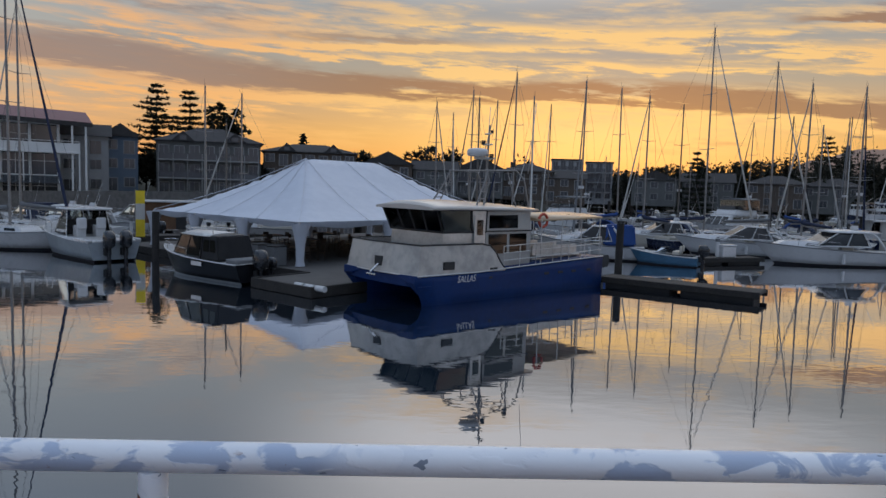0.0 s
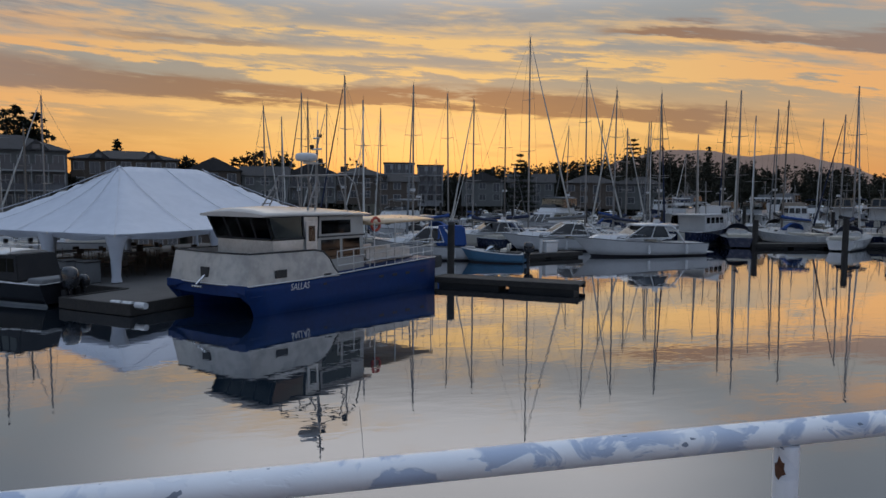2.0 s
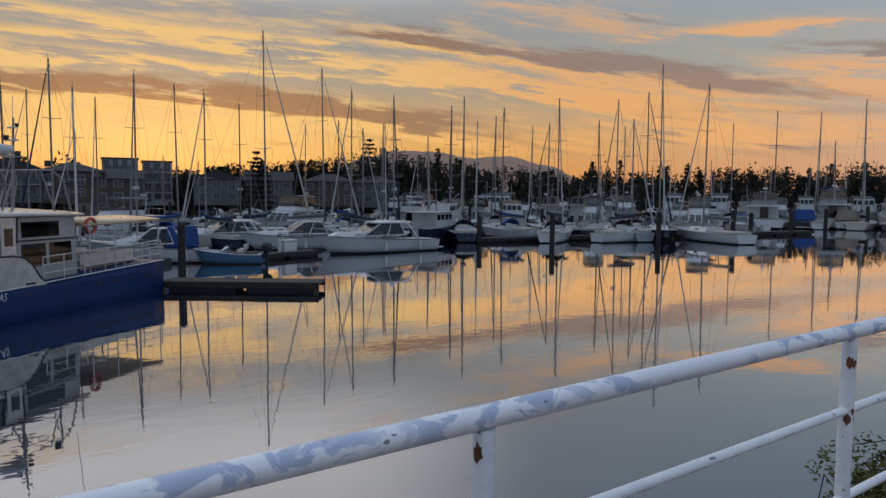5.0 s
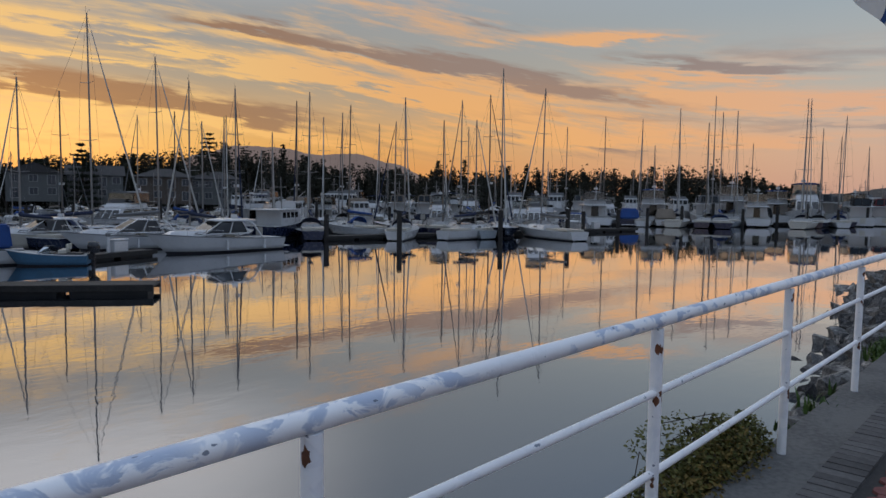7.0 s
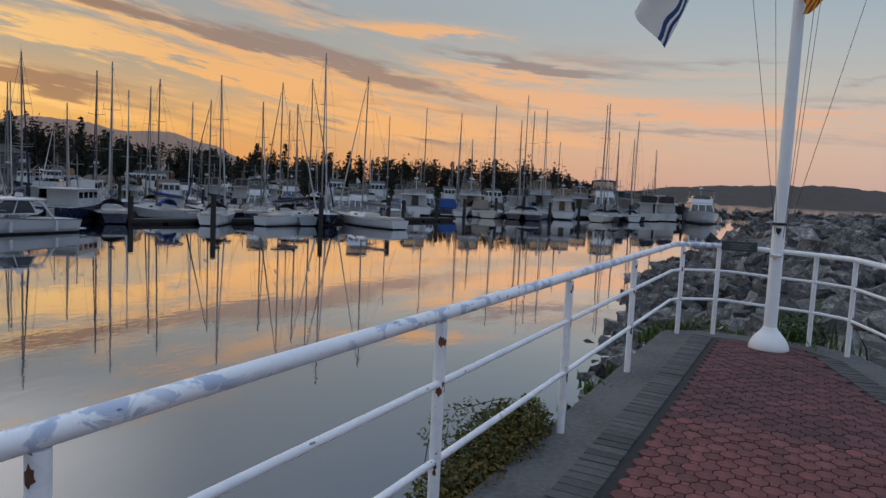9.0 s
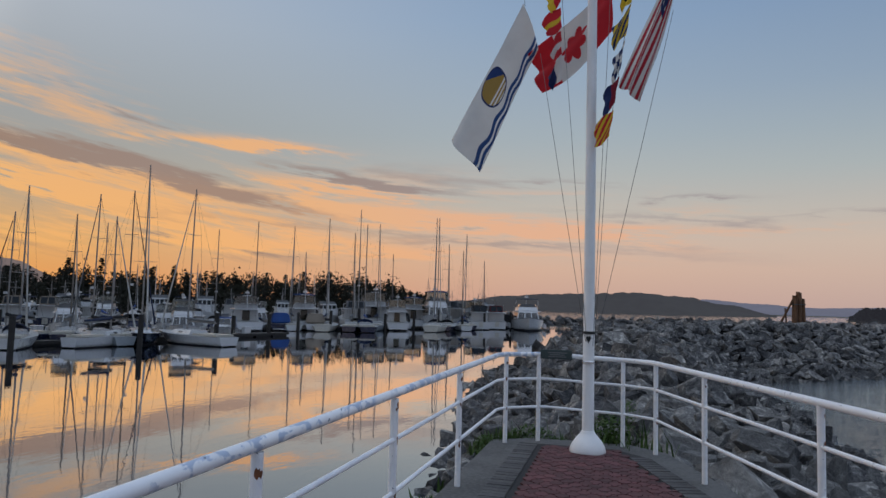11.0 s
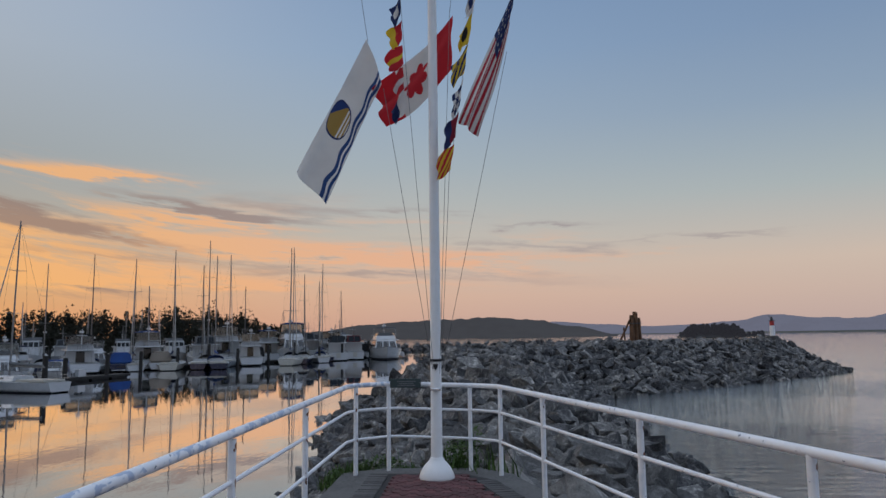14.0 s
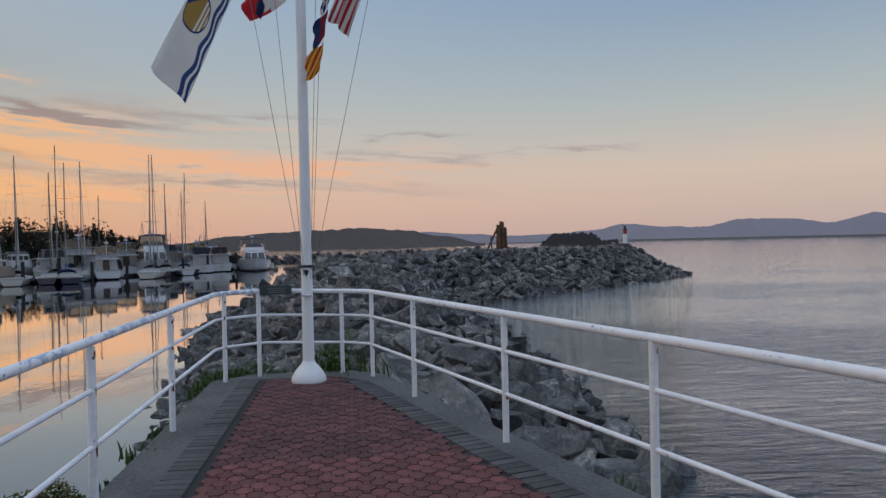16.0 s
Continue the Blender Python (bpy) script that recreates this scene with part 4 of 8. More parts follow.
def sailboat(L=11.0, H=14.0, hull_mat=None, cover=None, jib=True, dodger=True, spar=None, label="", lean=0.0, radar=False, near=False):
    beam = L * 0.31
    boat = thing("sailboat", label or "moored white sailing yacht with furled sails", "sailboat", "sailboats in the marina")
    sheer = hull_parts(boat, L, beam, 0.95, 1.3, hull_mat or M_GEL, transom=0.62, rake=0.16, flare=0.72)
    house = Shell(-0.10 * L, 0.24 * L, beam * 0.32, beam * 0.25, 1.0, 1.48, 0.5, 0.1, beam * 0.22, beam * 0.16)
    trunk = part("cabin_trunk", house.solid(0.05), M_GEL, boat)
    for w in "ps":
        for u in (0.42,) if LITE[0] else (0.12, 0.42, 0.70):
            house.pane("window", w, u, u + 0.2, 0.38, 0.72, M_GLASS, trunk)
    cock = Shell(-0.44 * L, -0.12 * L, beam * 0.30, beam * 0.29, 0.98, 1.2, 0.0, 0.0)
    part("cockpit_coaming", cock.solid(0.04), M_CREAM, boat)
    mx = 0.08 * L
    spar = spar or M_SPAR
    part("mast", tube(B(), [(mx, 0, 1.0), (mx - lean * 0.5, 0, H * 0.5), (mx - lean, 0, H)], 0.095, 8, 0.06), spar, boat)
    part("boom", tube(B(), [(mx - 0.1, 0, 2.35), (mx - 0.40 * L, 0, 2.30)], 0.07, 8), spar, boat)
    c = part("sail_cover", tube(B(), [(mx - 0.05, 0, 2.7), (mx - 0.2, 0, 2.62), (mx - 0.2 * L, 0, 2.52), (mx - 0.38 * L, 0, 2.44)], 0.20, 8, 0.10), cover or M_CANVAS, boat)
    for f in (0.45, 0.70):
        z, w = H * f, beam * 0.28 * (1.25 - f * 0.6)
        for side in (1, -1):
            part("spreader", tube(B(), [(mx - lean * f, 0, z), (mx - lean * f - 0.15, side * w, z + 0.06)], 0.03, 6, 0.02), spar, boat)
    top = (mx - lean, 0, H - 0.15)
    for p in ((L * 0.49, 0, sheer(1.0)), (-L * 0.49, 0, 1.0)):
        part("stay", tube(B(), [p, top], 0.010, 4), M_WIRE, boat)
    for side in (1, -1):
        w2 = beam * 0.28 * (1.25 - 0.70 * 0.6)
        part("shroud", tube(B(), [(mx - 0.1, side * beam * 0.46, 1.05), (mx - lean * 0.7 - 0.15, side * w2, H * 0.70), top], 0.009, 4), M_WIRE, boat)
        if not LITE[0]:
            part("shroud", tube(B(), [(mx - 0.2, side * beam * 0.44, 1.05), (mx - lean * 0.45, side * 0.05, H * 0.46)], 0.009, 4), M_WIRE, boat)
    if jib:
        a, b = Vector((L * 0.47, 0, sheer(1.0) + 0.3)), Vector(top)
        part("furled_jib", tube(B(), [a.lerp(b, f) for f in (0, 0.15, 0.5, 0.93)], 0.115, 7, 0.035), jib if jib is not True else M_SAIL, boat)
    if dodger:
        bm = B()
        x0, x1, w = -0.11 * L, -0.01 * L, beam * 0.30
        rows = [[Vector((x, w * math.cos(a), 1.4 + 0.72 * k * math.sin(a))) for a in (math.pi * i / 8 for i in range(9))] for x, k in ((x0, 1.0), (x0 + 0.5, 1.0), (x1, 0.35))]
        ring_loft(bm, rows, closed=False, cap=False)
        bmesh.ops.solidify(bm, geom=bm.faces[:], thickness=0.03)
        part("spray_hood", bm, cover or M_CANVAS, boat)
    for z in (0.34, 0.62):
        pts = [(-L * 0.47 + L * 0.94 * s, half_breadth(min(0.97, 0.02 + s * 0.95), beam, 0.62) * 0.95, sheer(s) + z) for s in (k / 9 for k in range(10))]
        part("lifeline", tube(B(), pts + [(x, -y, zz) for x, y, zz in reversed(pts)], 0.008, 4), M_STEEL, boat)
    for k in range(7 if near else 0):
        s = k / 6
        for side in (1, -1):
            y = half_breadth(min(0.97, 0.02 + s * 0.95), beam, 0.62) * 0.95 * side
            part("stanchion", tube(B(), [(-L * 0.47 + L * 0.94 * s, y, sheer(s)), (-L * 0.47 + L * 0.94 * s, y, sheer(s) + 0.62)], 0.012, 5), M_STEEL, boat)
    if radar:
        bm = tube(B(), [(mx + 0.25, 0, H * 0.36), (mx + 0.25, 0, H * 0.36 + 0.24)], 0.26, 10)
        part("radar_dome", bm, M_GEL, boat)
    if LITE[0]:
        return boat
    part("masthead_vane", tube(B(), [(mx - lean, 0, H), (mx - lean + 0.25, 0, H + 0.32)], 0.012, 4), M_WIRE, boat)
    part("vhf_aerial", tube(B(), [(mx - lean - 0.06, 0.05, H), (mx - lean - 0.06, 0.05, H + 0.55)], 0.008, 4), M_WIRE, boat)
    return boat


def express_cruiser(L=9.0, hull_mat=None, hardtop=True, canvas=None, stripe=None, label=""):
    beam = L * 0.33
    boat = thing("motor_cruiser", label or "white express motor cruiser with a raked windscreen", "motorboat", "motorboats in the marina")
    sheer = hull_parts(boat, L, beam, 0.95, 1.5, hull_mat or M_GEL, transom=0.88, rake=0.15, flare=0.74, stripe=stripe)
    fore = Shell(0.0, 0.40 * L, beam * 0.37, beam * 0.30, 1.15, 1.62, 0.9, 0.0, beam * 0.16, beam * 0.10)
    coach = part("foredeck_house", fore.solid(0.08), M_GEL, boat)
    for w in "ps":
        fore.pane("port_light", w, 0.25, 0.55, 0.35, 0.7, M_GLASS, coach)
    wheel = Shell(-0.20 * L, 0.14 * L, beam * 0.40, beam * 0.33, 1.35, 2.35, 0.16 * L, 0.12 * L * 0.4, beam * 0.32, beam * 0.26)
    frame_bm = B()
    for w in ("p", "s"):
        for u in (0.0, 0.45, 1.0):
            tube(frame_bm, [wheel.at(w, u, 0.0), wheel.at(w, u, 1.0)], 0.04, 6)
    for z in (0.0, 1.0):
        tube(frame_bm, [wheel.at("s", 0, z), wheel.at("s", 1, z), wheel.at("p", 1, z), wheel.at("p", 0, z)], 0.045, 6)
    part("windscreen_frame", frame_bm, M_GEL if hardtop else M_STEEL, boat)
    wheel.pane("windscreen", "f", 0.03, 0.49, 0.05, 0.95, M_GLASS, boat)
    wheel.pane("windscreen", "f", 0.51, 0.97, 0.05, 0.95, M_GLASS, boat)
    for w in "ps":
        wheel.pane("side_window", w, 0.04, 0.43, 0.08, 0.92, M_GLASS, boat)
        wheel.pane("side_window", w, 0.47, 0.95, 0.08, 0.92, M_GLASS, boat)
    for y in () if LITE[0] else (-0.8, 0.2):
        part("helm_seat", box(B(), -0.12 * L, -0.04 * L, y, y + 0.6, 0.9, 1.9, 0.06), M_CREAM, boat)
    if hardtop:
        bm = ring_loft(B(), [[Vector((x, w * k, 2.33 + h * (1 - k * k))) for k in (1, 0.6, 0, -0.6, -1)] + [Vector((x, w * k, 2.26)) for k in (-1, 0, 1)]
                             for x, w, h in ((-0.27 * L, beam * 0.34, 0.10), (-0.1 * L, beam * 0.36, 0.16), (0.0, beam * 0.30, 0.12), (0.03 * L, beam * 0.2, 0.04))])
        part("hardtop", bm, M_GEL, boat)
        part("radar_dome", tube(B(), [(-0.16 * L, 0, 2.48), (-0.16 * L, 0, 2.74)], 0.27, 12, 0.22), M_GEL, boat)
    if canvas:
        cv = Shell(-0.42 * L, -0.12 * L, beam * 0.40, beam * 0.34, 1.05, 2.5, 0.1, 0.15)
        part("canvas_enclosure", cv.solid(0.12), canvas, boat)
    for side in (1, -1):
        part("arch_leg", tube(B(), [(-0.30 * L, side * beam * 0.44, 1.0), (-0.24 * L, side * beam * 0.38, 2.0), (-0.20 * L, side * beam * 0.3, 2.4)], 0.07, 6), M_GEL, boat)
    part("swim_platform", box(B(), -L / 2 - 0.6, -L / 2, -beam * 0.36, beam * 0.36, 0.22, 0.30, 0.03), M_GEL, boat)
    pts = [(0.02 * L + 0.45 * L * s, half_breadth(0.53 + 0.44 * s, beam, 0.88) * 0.93, sheer(0.53 + 0.44 * s)) for s in (k / 6 for k in range(7))]
    rail_loop(boat, pts + [(x, -y, z) for x, y, z in reversed(pts)], 0.5, 0.014, "bow_rail", 9)
    part("aerial", tube(B(), [(-0.22 * L, 0.5, 2.3), (-0.32 * L, 0.5, 4.3)], 0.012, 4), M_GEL, boat)
    for k, x in enumerate(() if LITE[0] else (-0.3, 0.0)):
        part("fender", tube(B(), [(x * L, beam * 0.52, 0.25), (x * L, beam * 0.52, 0.4), (x * L, beam * 0.52, 0.75), (x * L, beam * 0.52, 0.9)], 0.11, 8, 0.09), M_GEL, boat)
    return boat


def flybridge_yacht(L=12.5, hull_mat=None, canvas=None, enclosed=False, label=""):
    beam = L * 0.33
    boat = thing("flybridge_yacht", label or "white flybridge motor yacht with dark windows", "motor yacht", "motorboats in the marina")
    sheer = hull_parts(boat, L, beam, 1.15, 1.9, hull_mat or M_GEL, transom=0.9, rake=0.13, flare=0.78)
    low = Shell(-0.24 * L, 0.26 * L, beam * 0.41, beam * 0.36, 1.2, 2.75, 1.5, 0.1, beam * 0.34, beam * 0.28)
    house = part("deckhouse", low.solid(0.08), M_GEL, boat)
    for w in "ps":
        for u0, u1 in ((0.06, 0.43), (0.48, 0.88)) if LITE[0] else ((0.06, 0.30), (0.33, 0.56), (0.60, 0.88)):
            low.pane("window", w, u0, u1, 0.42, 0.86, M_GLASS, house)
    for u0 in (0.04, 0.36, 0.68):
        low.pane("windscreen", "f", u0, u0 + 0.28, 0.30, 0.90, M_GLASS, house)
    low.pane("saloon_door", "a", 0.35, 0.65, 0.05, 0.92, M_GLASS, house)
    part("flybridge_deck", box(B(), -0.40 * L, 0.10 * L, -beam * 0.40, beam * 0.40, 2.72, 2.84, 0.04), M_GEL, boat)
    fly = Shell(-0.22 * L, 0.10 * L, beam * 0.37, beam * 0.34, 2.84, 3.45, 0.5, 0.2, beam * 0.30, beam * 0.26)
    part("flybridge_coaming", fly.solid(0.07), M_GEL, boat)
    ws = Shell(-0.16 * L, 0.07 * L, beam * 0.33, beam * 0.29, 3.45, 3.85, 0.3, 0.0, beam * 0.25, beam * 0.2)
    ws.pane("fly_screen", "f", 0.02, 0.98, 0, 1, M_GLASS, boat)
    for w in "ps":
        ws.pane("fly_screen", w, 0.3, 0.99, 0, 1, M_GLASS, boat)
    frame_bm = B()
    for x in (-0.22 * L, -0.02 * L):
        tube(frame_bm, [(x, beam * 0.36, 3.4), (x, beam * 0.33, 4.6), (x, -beam * 0.33, 4.6), (x, -beam * 0.36, 3.4)], 0.022, 6)
    part("bimini_frame", frame_bm, M_STEEL, boat)
    bm = ring_loft(B(), [[Vector((x, beam * 0.35 * k, 4.62 + 0.16 * (1 - k * k))) for k in (1, 0.5, 0, -0.5, -1)] + [Vector((x, beam * 0.35 * k, 4.58)) for k in (-1, 0, 1)]
                         for x in (-0.26 * L, -0.12 * L, 0.01 * L)])
    part("bimini_top", bm, canvas or M_CANVASTAN, boat)
    if enclosed:
        en = Shell(-0.25 * L, 0.0, beam * 0.355, beam * 0.335, 3.40, 4.58, 0.1, 0.05)
        for w in "psfa":
            en.pane("clear_curtain", w, 0.02, 0.98, 0, 1, M_CLEAR, boat)
    mast = tube(tube(B(), [(-0.28 * L, 0, 2.8), (-0.31 * L, 0, 5.4)], 0.06, 8, 0.04), [(-0.30 * L, -0.6, 4.6), (-0.30 * L, 0.6, 4.6)], 0.035, 6)
    part("signal_mast", mast, M_GEL, boat)
    part("radar_dome", tube(B(), [(-0.27 * L, 0, 4.9), (-0.27 * L, 0, 5.15)], 0.3, 12, 0.25), M_GEL, boat)
    part("swim_platform", box(B(), -L / 2 - 0.8, -L / 2, -beam * 0.38, beam * 0.38, 0.25, 0.34, 0.03), M_GEL, boat)
    pts = [(-0.1 * L + 0.57 * L * s, half_breadth(0.40 + 0.57 * s, beam, 0.9) * 0.93, sheer(0.4 + 0.57 * s)) for s in (k / 7 for k in range(8))]
    rail_loop(boat, pts + [(x, -y, z) for x, y, z in reversed(pts)], 0.65, 0.016, "bow_rail", 11)
    rail_loop(boat, [(-0.39 * L, -beam * 0.38, 2.84), (-0.39 * L, beam * 0.38, 2.84)], 0.7, 0.016, "stern_rail", 4)
    for x in () if LITE[0] else (-0.33, -0.1, 0.12):
        for side in (1, -1):
            part("fender", tube(B(), [(x * L, side * beam * 0.53, 0.3), (x * L, side * beam * 0.53, 1.0)], 0.13, 8, 0.11), M_GEL, boat)
    return boat


def outboard(parent, x, y, z=0.55, s=1.0, tilt=0.0):
    m = pose(x, y, z, 0, tilt, 0)
    cowl = ring_loft(B(), [[m @ Vector((cx + rx * math.cos(a) * s, ry * math.sin(a) * s, cz * s)) for a in (math.pi / 5 * k for k in range(10))]
                           for cx, cz, rx, ry in ((-0.02, 0.12, 0.20, 0.14), (-0.04, 0.25, 0.34, 0.23), (-0.05, 0.55, 0.38, 0.25), (-0.03, 0.80, 0.30, 0.21), (0.0, 0.88, 0.16, 0.12))])
    eng = part("outboard_motor", cowl, M_MOTOR, parent, "black outboard motor")
    part("leg", box(B(), -0.12, 0.10, -0.07, 0.07, -0.75, 0.16, 0.03), M_MOTOR, eng).matrix_basis = m
    part("bracket", box(B(), 0.05, 0.32, -0.16, 0.16, -0.25, 0.12, 0.02), M_RUBBER, eng).matrix_basis = m
    return eng


def runabout(L=5.6, hull_mat=None, cover=None, label=""):
    beam = L * 0.38
    boat = thing("runabout", label or "small open motorboat with a curved windscreen and outboard", "motorboat", "motorboats in the marina")
    sheer = hull_parts(boat, L, beam, 0.65, 1.0, hull_mat or M_GEL, transom=0.9, rake=0.14, flare=0.74)
    if cover:
        sh = Shell(-0.46 * L, 0.36 * L, beam * 0.46, beam * 0.2, 0.68, 1.25, 1.0, 0.3, beam * 0.2, beam * 0.05)
        part("boat_cover", sh.solid(0.15), cover, boat)
    else:
        well = Shell(-0.44 * L, 0.05 * L, beam * 0.38, beam * 0.36, 0.70, 0.78, 0, 0)
        part("cockpit", well.solid(0.02), M_DARKIN, boat)
        ws = Shell(-0.08 * L, 0.12 * L, beam * 0.40, beam * 0.32, 0.75, 1.2, 0.45, 0.1, beam * 0.28, beam * 0.2)
        for w in "psf":
            ws.pane("windscreen", w, 0.02, 0.98, 0, 1, M_CLEAR, boat)
        bm = B()
        tube(bm, [ws.at("s", 0, 1), ws.at("s", 1, 1), ws.at("p", 1, 1), ws.at("p", 0, 1)], 0.02, 6)
        part("windscreen_frame", bm, M_WIRE, boat)
        for y in (-0.4, 0.4):
            part("seat", box(box(B(), -0.25 * L, -0.15 * L, y - 0.22, y + 0.22, 0.75, 1.0, 0.04), -0.27 * L, -0.25 * L, y - 0.22, y + 0.22, 0.95, 1.35, 0.03), M_CREAM, boat)
    outboard(boat, -L / 2 - 0.25, 0, 0.6, 1.0)
    return boat


def trawler(L=12.0, hull_mat=None, canvas=None, label=""):
    """A displacement yacht: upright pilothouse, aft canvas, mast."""
    beam = L * 0.34
    boat = thing("trawler_yacht", label or "high-sided trawler yacht with an upright wheelhouse", "motor yacht", "motorboats in the marina")
    sheer = hull_parts(boat, L, beam, 1.35, 2.1, hull_mat or M_GEL, transom=0.85, rake=0.08, flare=0.85)
    sal = Shell(-0.30 * L, 0.10 * L, beam * 0.38, beam * 0.37, 1.35, 2.9, 0.1, 0.05)
    s_ = part("saloon", sal.solid(0.05), M_GEL, boat)
    for w in "ps":
        for u in (0.10, 0.54) if LITE[0] else (0.06, 0.30, 0.54, 0.77):
            sal.pane("window", w, u, u + (0.34 if LITE[0] else 0.18), 0.5, 0.86, M_GLASS, s_)
    ph = Shell(0.06 * L, 0.26 * L, beam * 0.33, beam * 0.31, 1.6, 3.75, 0.35, 0.1, beam * 0.27, beam * 0.25)
    p_ = part("wheelhouse", ph.solid(0.05), M_GEL, boat)
    for u in (0.05, 0.37, 0.69):
        ph.pane("windscreen", "f", u, u + 0.26, 0.62, 0.90, M_GLASS, p_)
    for w in "ps":
        ph.pane("window", w, 0.1, 0.42, 0.62, 0.90, M_GLASS, p_)
        ph.pane("window", w, 0.52, 0.9, 0.62, 0.90, M_GLASS, p_)
    part("boat_deck", box(B(), -0.42 * L, 0.10 * L, -beam * 0.43, beam * 0.43, 2.9, 3.0, 0.03), M_GEL, boat)
    if canvas:
        cv = Shell(-0.34 * L, 0.02 * L, beam * 0.33, beam * 0.29, 3.0, 4.15, 0.35, 0.25)
        c_ = part("canvas_enclosure", cv.solid(0.12), canvas, boat)
        for w in "psa":
            for u in (0.08, 0.53):
                cv.pane("clear_panel", w, u, u + 0.38, 0.15, 0.88, M_GLASS, c_)
    part("mast", tube(tube(B(), [(-0.02 * L, 0, 3.0), (-0.04 * L, 0, 6.2)], 0.07, 8, 0.04), [(-0.03 * L, -0.6, 5.2), (-0.03 * L, 0.6, 5.2)], 0.03, 6), M_SPAR, boat)
    part("boom", tube(B(), [(-0.03 * L, 0, 3.7), (-0.34 * L, 0, 4.9)], 0.05, 6), M_SPAR, boat)
    part("stay", tube(B(), [(0.47 * L, 0, 2.1), (-0.04 * L, 0, 6.1), (-0.45 * L, 0, 3.0)], 0.012, 4), M_WIRE, boat)
    pts = [(-0.05 * L + 0.53 * L * s, half_breadth(0.45 + 0.52 * s, beam, 0.85) * 0.93, sheer(0.45 + 0.52 * s)) for s in (k / 7 for k in range(8))]
    rail_loop(boat, pts + [(x, -y, z) for x, y, z in reversed(pts)], 0.8, 0.016, "bow_rail", 11)
    part("stern_door", box(B(), -L / 2 - 0.02, -L / 2 + 0.02, -0.35, 0.35, 0.5, 1.3, 0.01), M_CREAM, boat)
    return boat


def covered_cruiser(L=8.5, canvas=None, hull_mat=None, label=""):
    beam = L * 0.34
    boat = thing("covered_motorboat", label or "motorboat shut under a canvas cover", "motorboat", "motorboats in the marina")
    hull_parts(boat, L, beam, 0.95, 1.4, hull_mat or M_GEL, transom=0.9, rake=0.13, flare=0.78)
    cv = Shell(-0.46 * L, 0.12 * L, beam * 0.45, beam * 0.36, 0.98, 2.35, 1.0, 0.55)
    c_ = part("canvas_cover", cv.solid(0.2), canvas or M_CANVASTAN, boat)
    for w in "ps":
        cv.pane("clear_panel", w, 0.2, 0.75, 0.5, 0.85, M_GLASS, c_)
    fore = Shell(0.05 * L, 0.38 * L, beam * 0.36, beam * 0.28, 1.15, 1.6, 0.8, 0.0, beam * 0.16, beam * 0.1)
    part("foredeck_house", fore.solid(0.08), M_GEL, boat)
    part("swim_platform", box(B(), -L / 2 - 0.5, -L / 2, -beam * 0.36, beam * 0.36, 0.2, 0.28, 0.03), M_GEL, boat)
    part("stern_lettering", box(B(), -L / 2 - 0.012, -L / 2 - 0.006, -0.5, 0.5, 0.55, 0.68), M_CANVASBLACK, boat)
    return boat


# ---- docks ----
EDGE = [(-2, 66), (8, 68), (18, 66), (26, 66), (34, 72), (40, 84), (46, 92), (50, 84), (56, 88), (60, 100), (64, 122), (75, 142), (82, 172), (90, 400)]


def edge_at(a):
    for (a0, r0), (a1, r1) in zip(EDGE, EDGE[1:]):
        if a0 <= a <= a1:
            return lerp(r0, r1, (a - a0) / (a1 - a0))
    return 400.0


def dock(x0, y0, x1, y1, width, height=0.45, mat=None, label="", planks=False):
    """A floating dock between two points, with dark floats below the deck."""
    d = Vector((x1 - x0, y1 - y0))
    L, ang = d.length, math.degrees(math.atan2(d.y, d.x))
    ob = thing("floating_dock", label or "low floating timber dock with a dark waterline", "dock", "floating docks", place(x0, y0, ang))
    part("deck", box(B(), 0, L, -width / 2, width / 2, height - 0.10, height, 0.015), mat or M_DOCK, ob)
    for s in (1, -1):
        part("waler", box(B(), -0.02, L + 0.02, s * (width / 2 + 0.005) - 0.06, s * (width / 2 + 0.005) + 0.06, height - 0.28, height + 0.03, 0.02), M_PILE, ob)
    n = max(1, int(L / 3.2))
    for k in range(n):
        part("float", box(B(), k * L / n + 0.25, (k + 1) * L / n - 0.25, -width * 0.42, width * 0.42, -0.3, height - 0.11, 0.04), M_RUBBER, ob)
    if planks:
        me = bpy.data.meshes.new("plank")
        bm = box(B(), 0, 0.135, -width / 2 + 0.06, width / 2 - 0.06, height + 0.002, height + 0.028, 0.006)
        bm.to_mesh(me)
        bm.free()
        for k in range(int(L / 0.145)):
            piece("plank", me, M_DOCK, ob, at=pose(k * 0.145 + 0.01, 0, 0))
    return ob


def piling(x, y, top, r=0.19, label="", cap=None):
    ob = thing("piling", label or "dark tarred mooring pile", "piling", "mooring piles", pose(x, y, 0))
    bm = tube(B(), [(0, 0, -2.5), (0, 0, 0.3), (0.02, 0, top - 0.05), (0.02, 0, top)], r * 1.06, 10, r)
    part("shaft", bm, M_PILE, ob)
    if cap:
        part("cap", tube(B(), [(0.02, 0, top - 0.12), (0.02, 0, top), (0.02, 0, top + 0.12)], r * 1.08, 10, r * 0.3), cap, ob)
    return ob


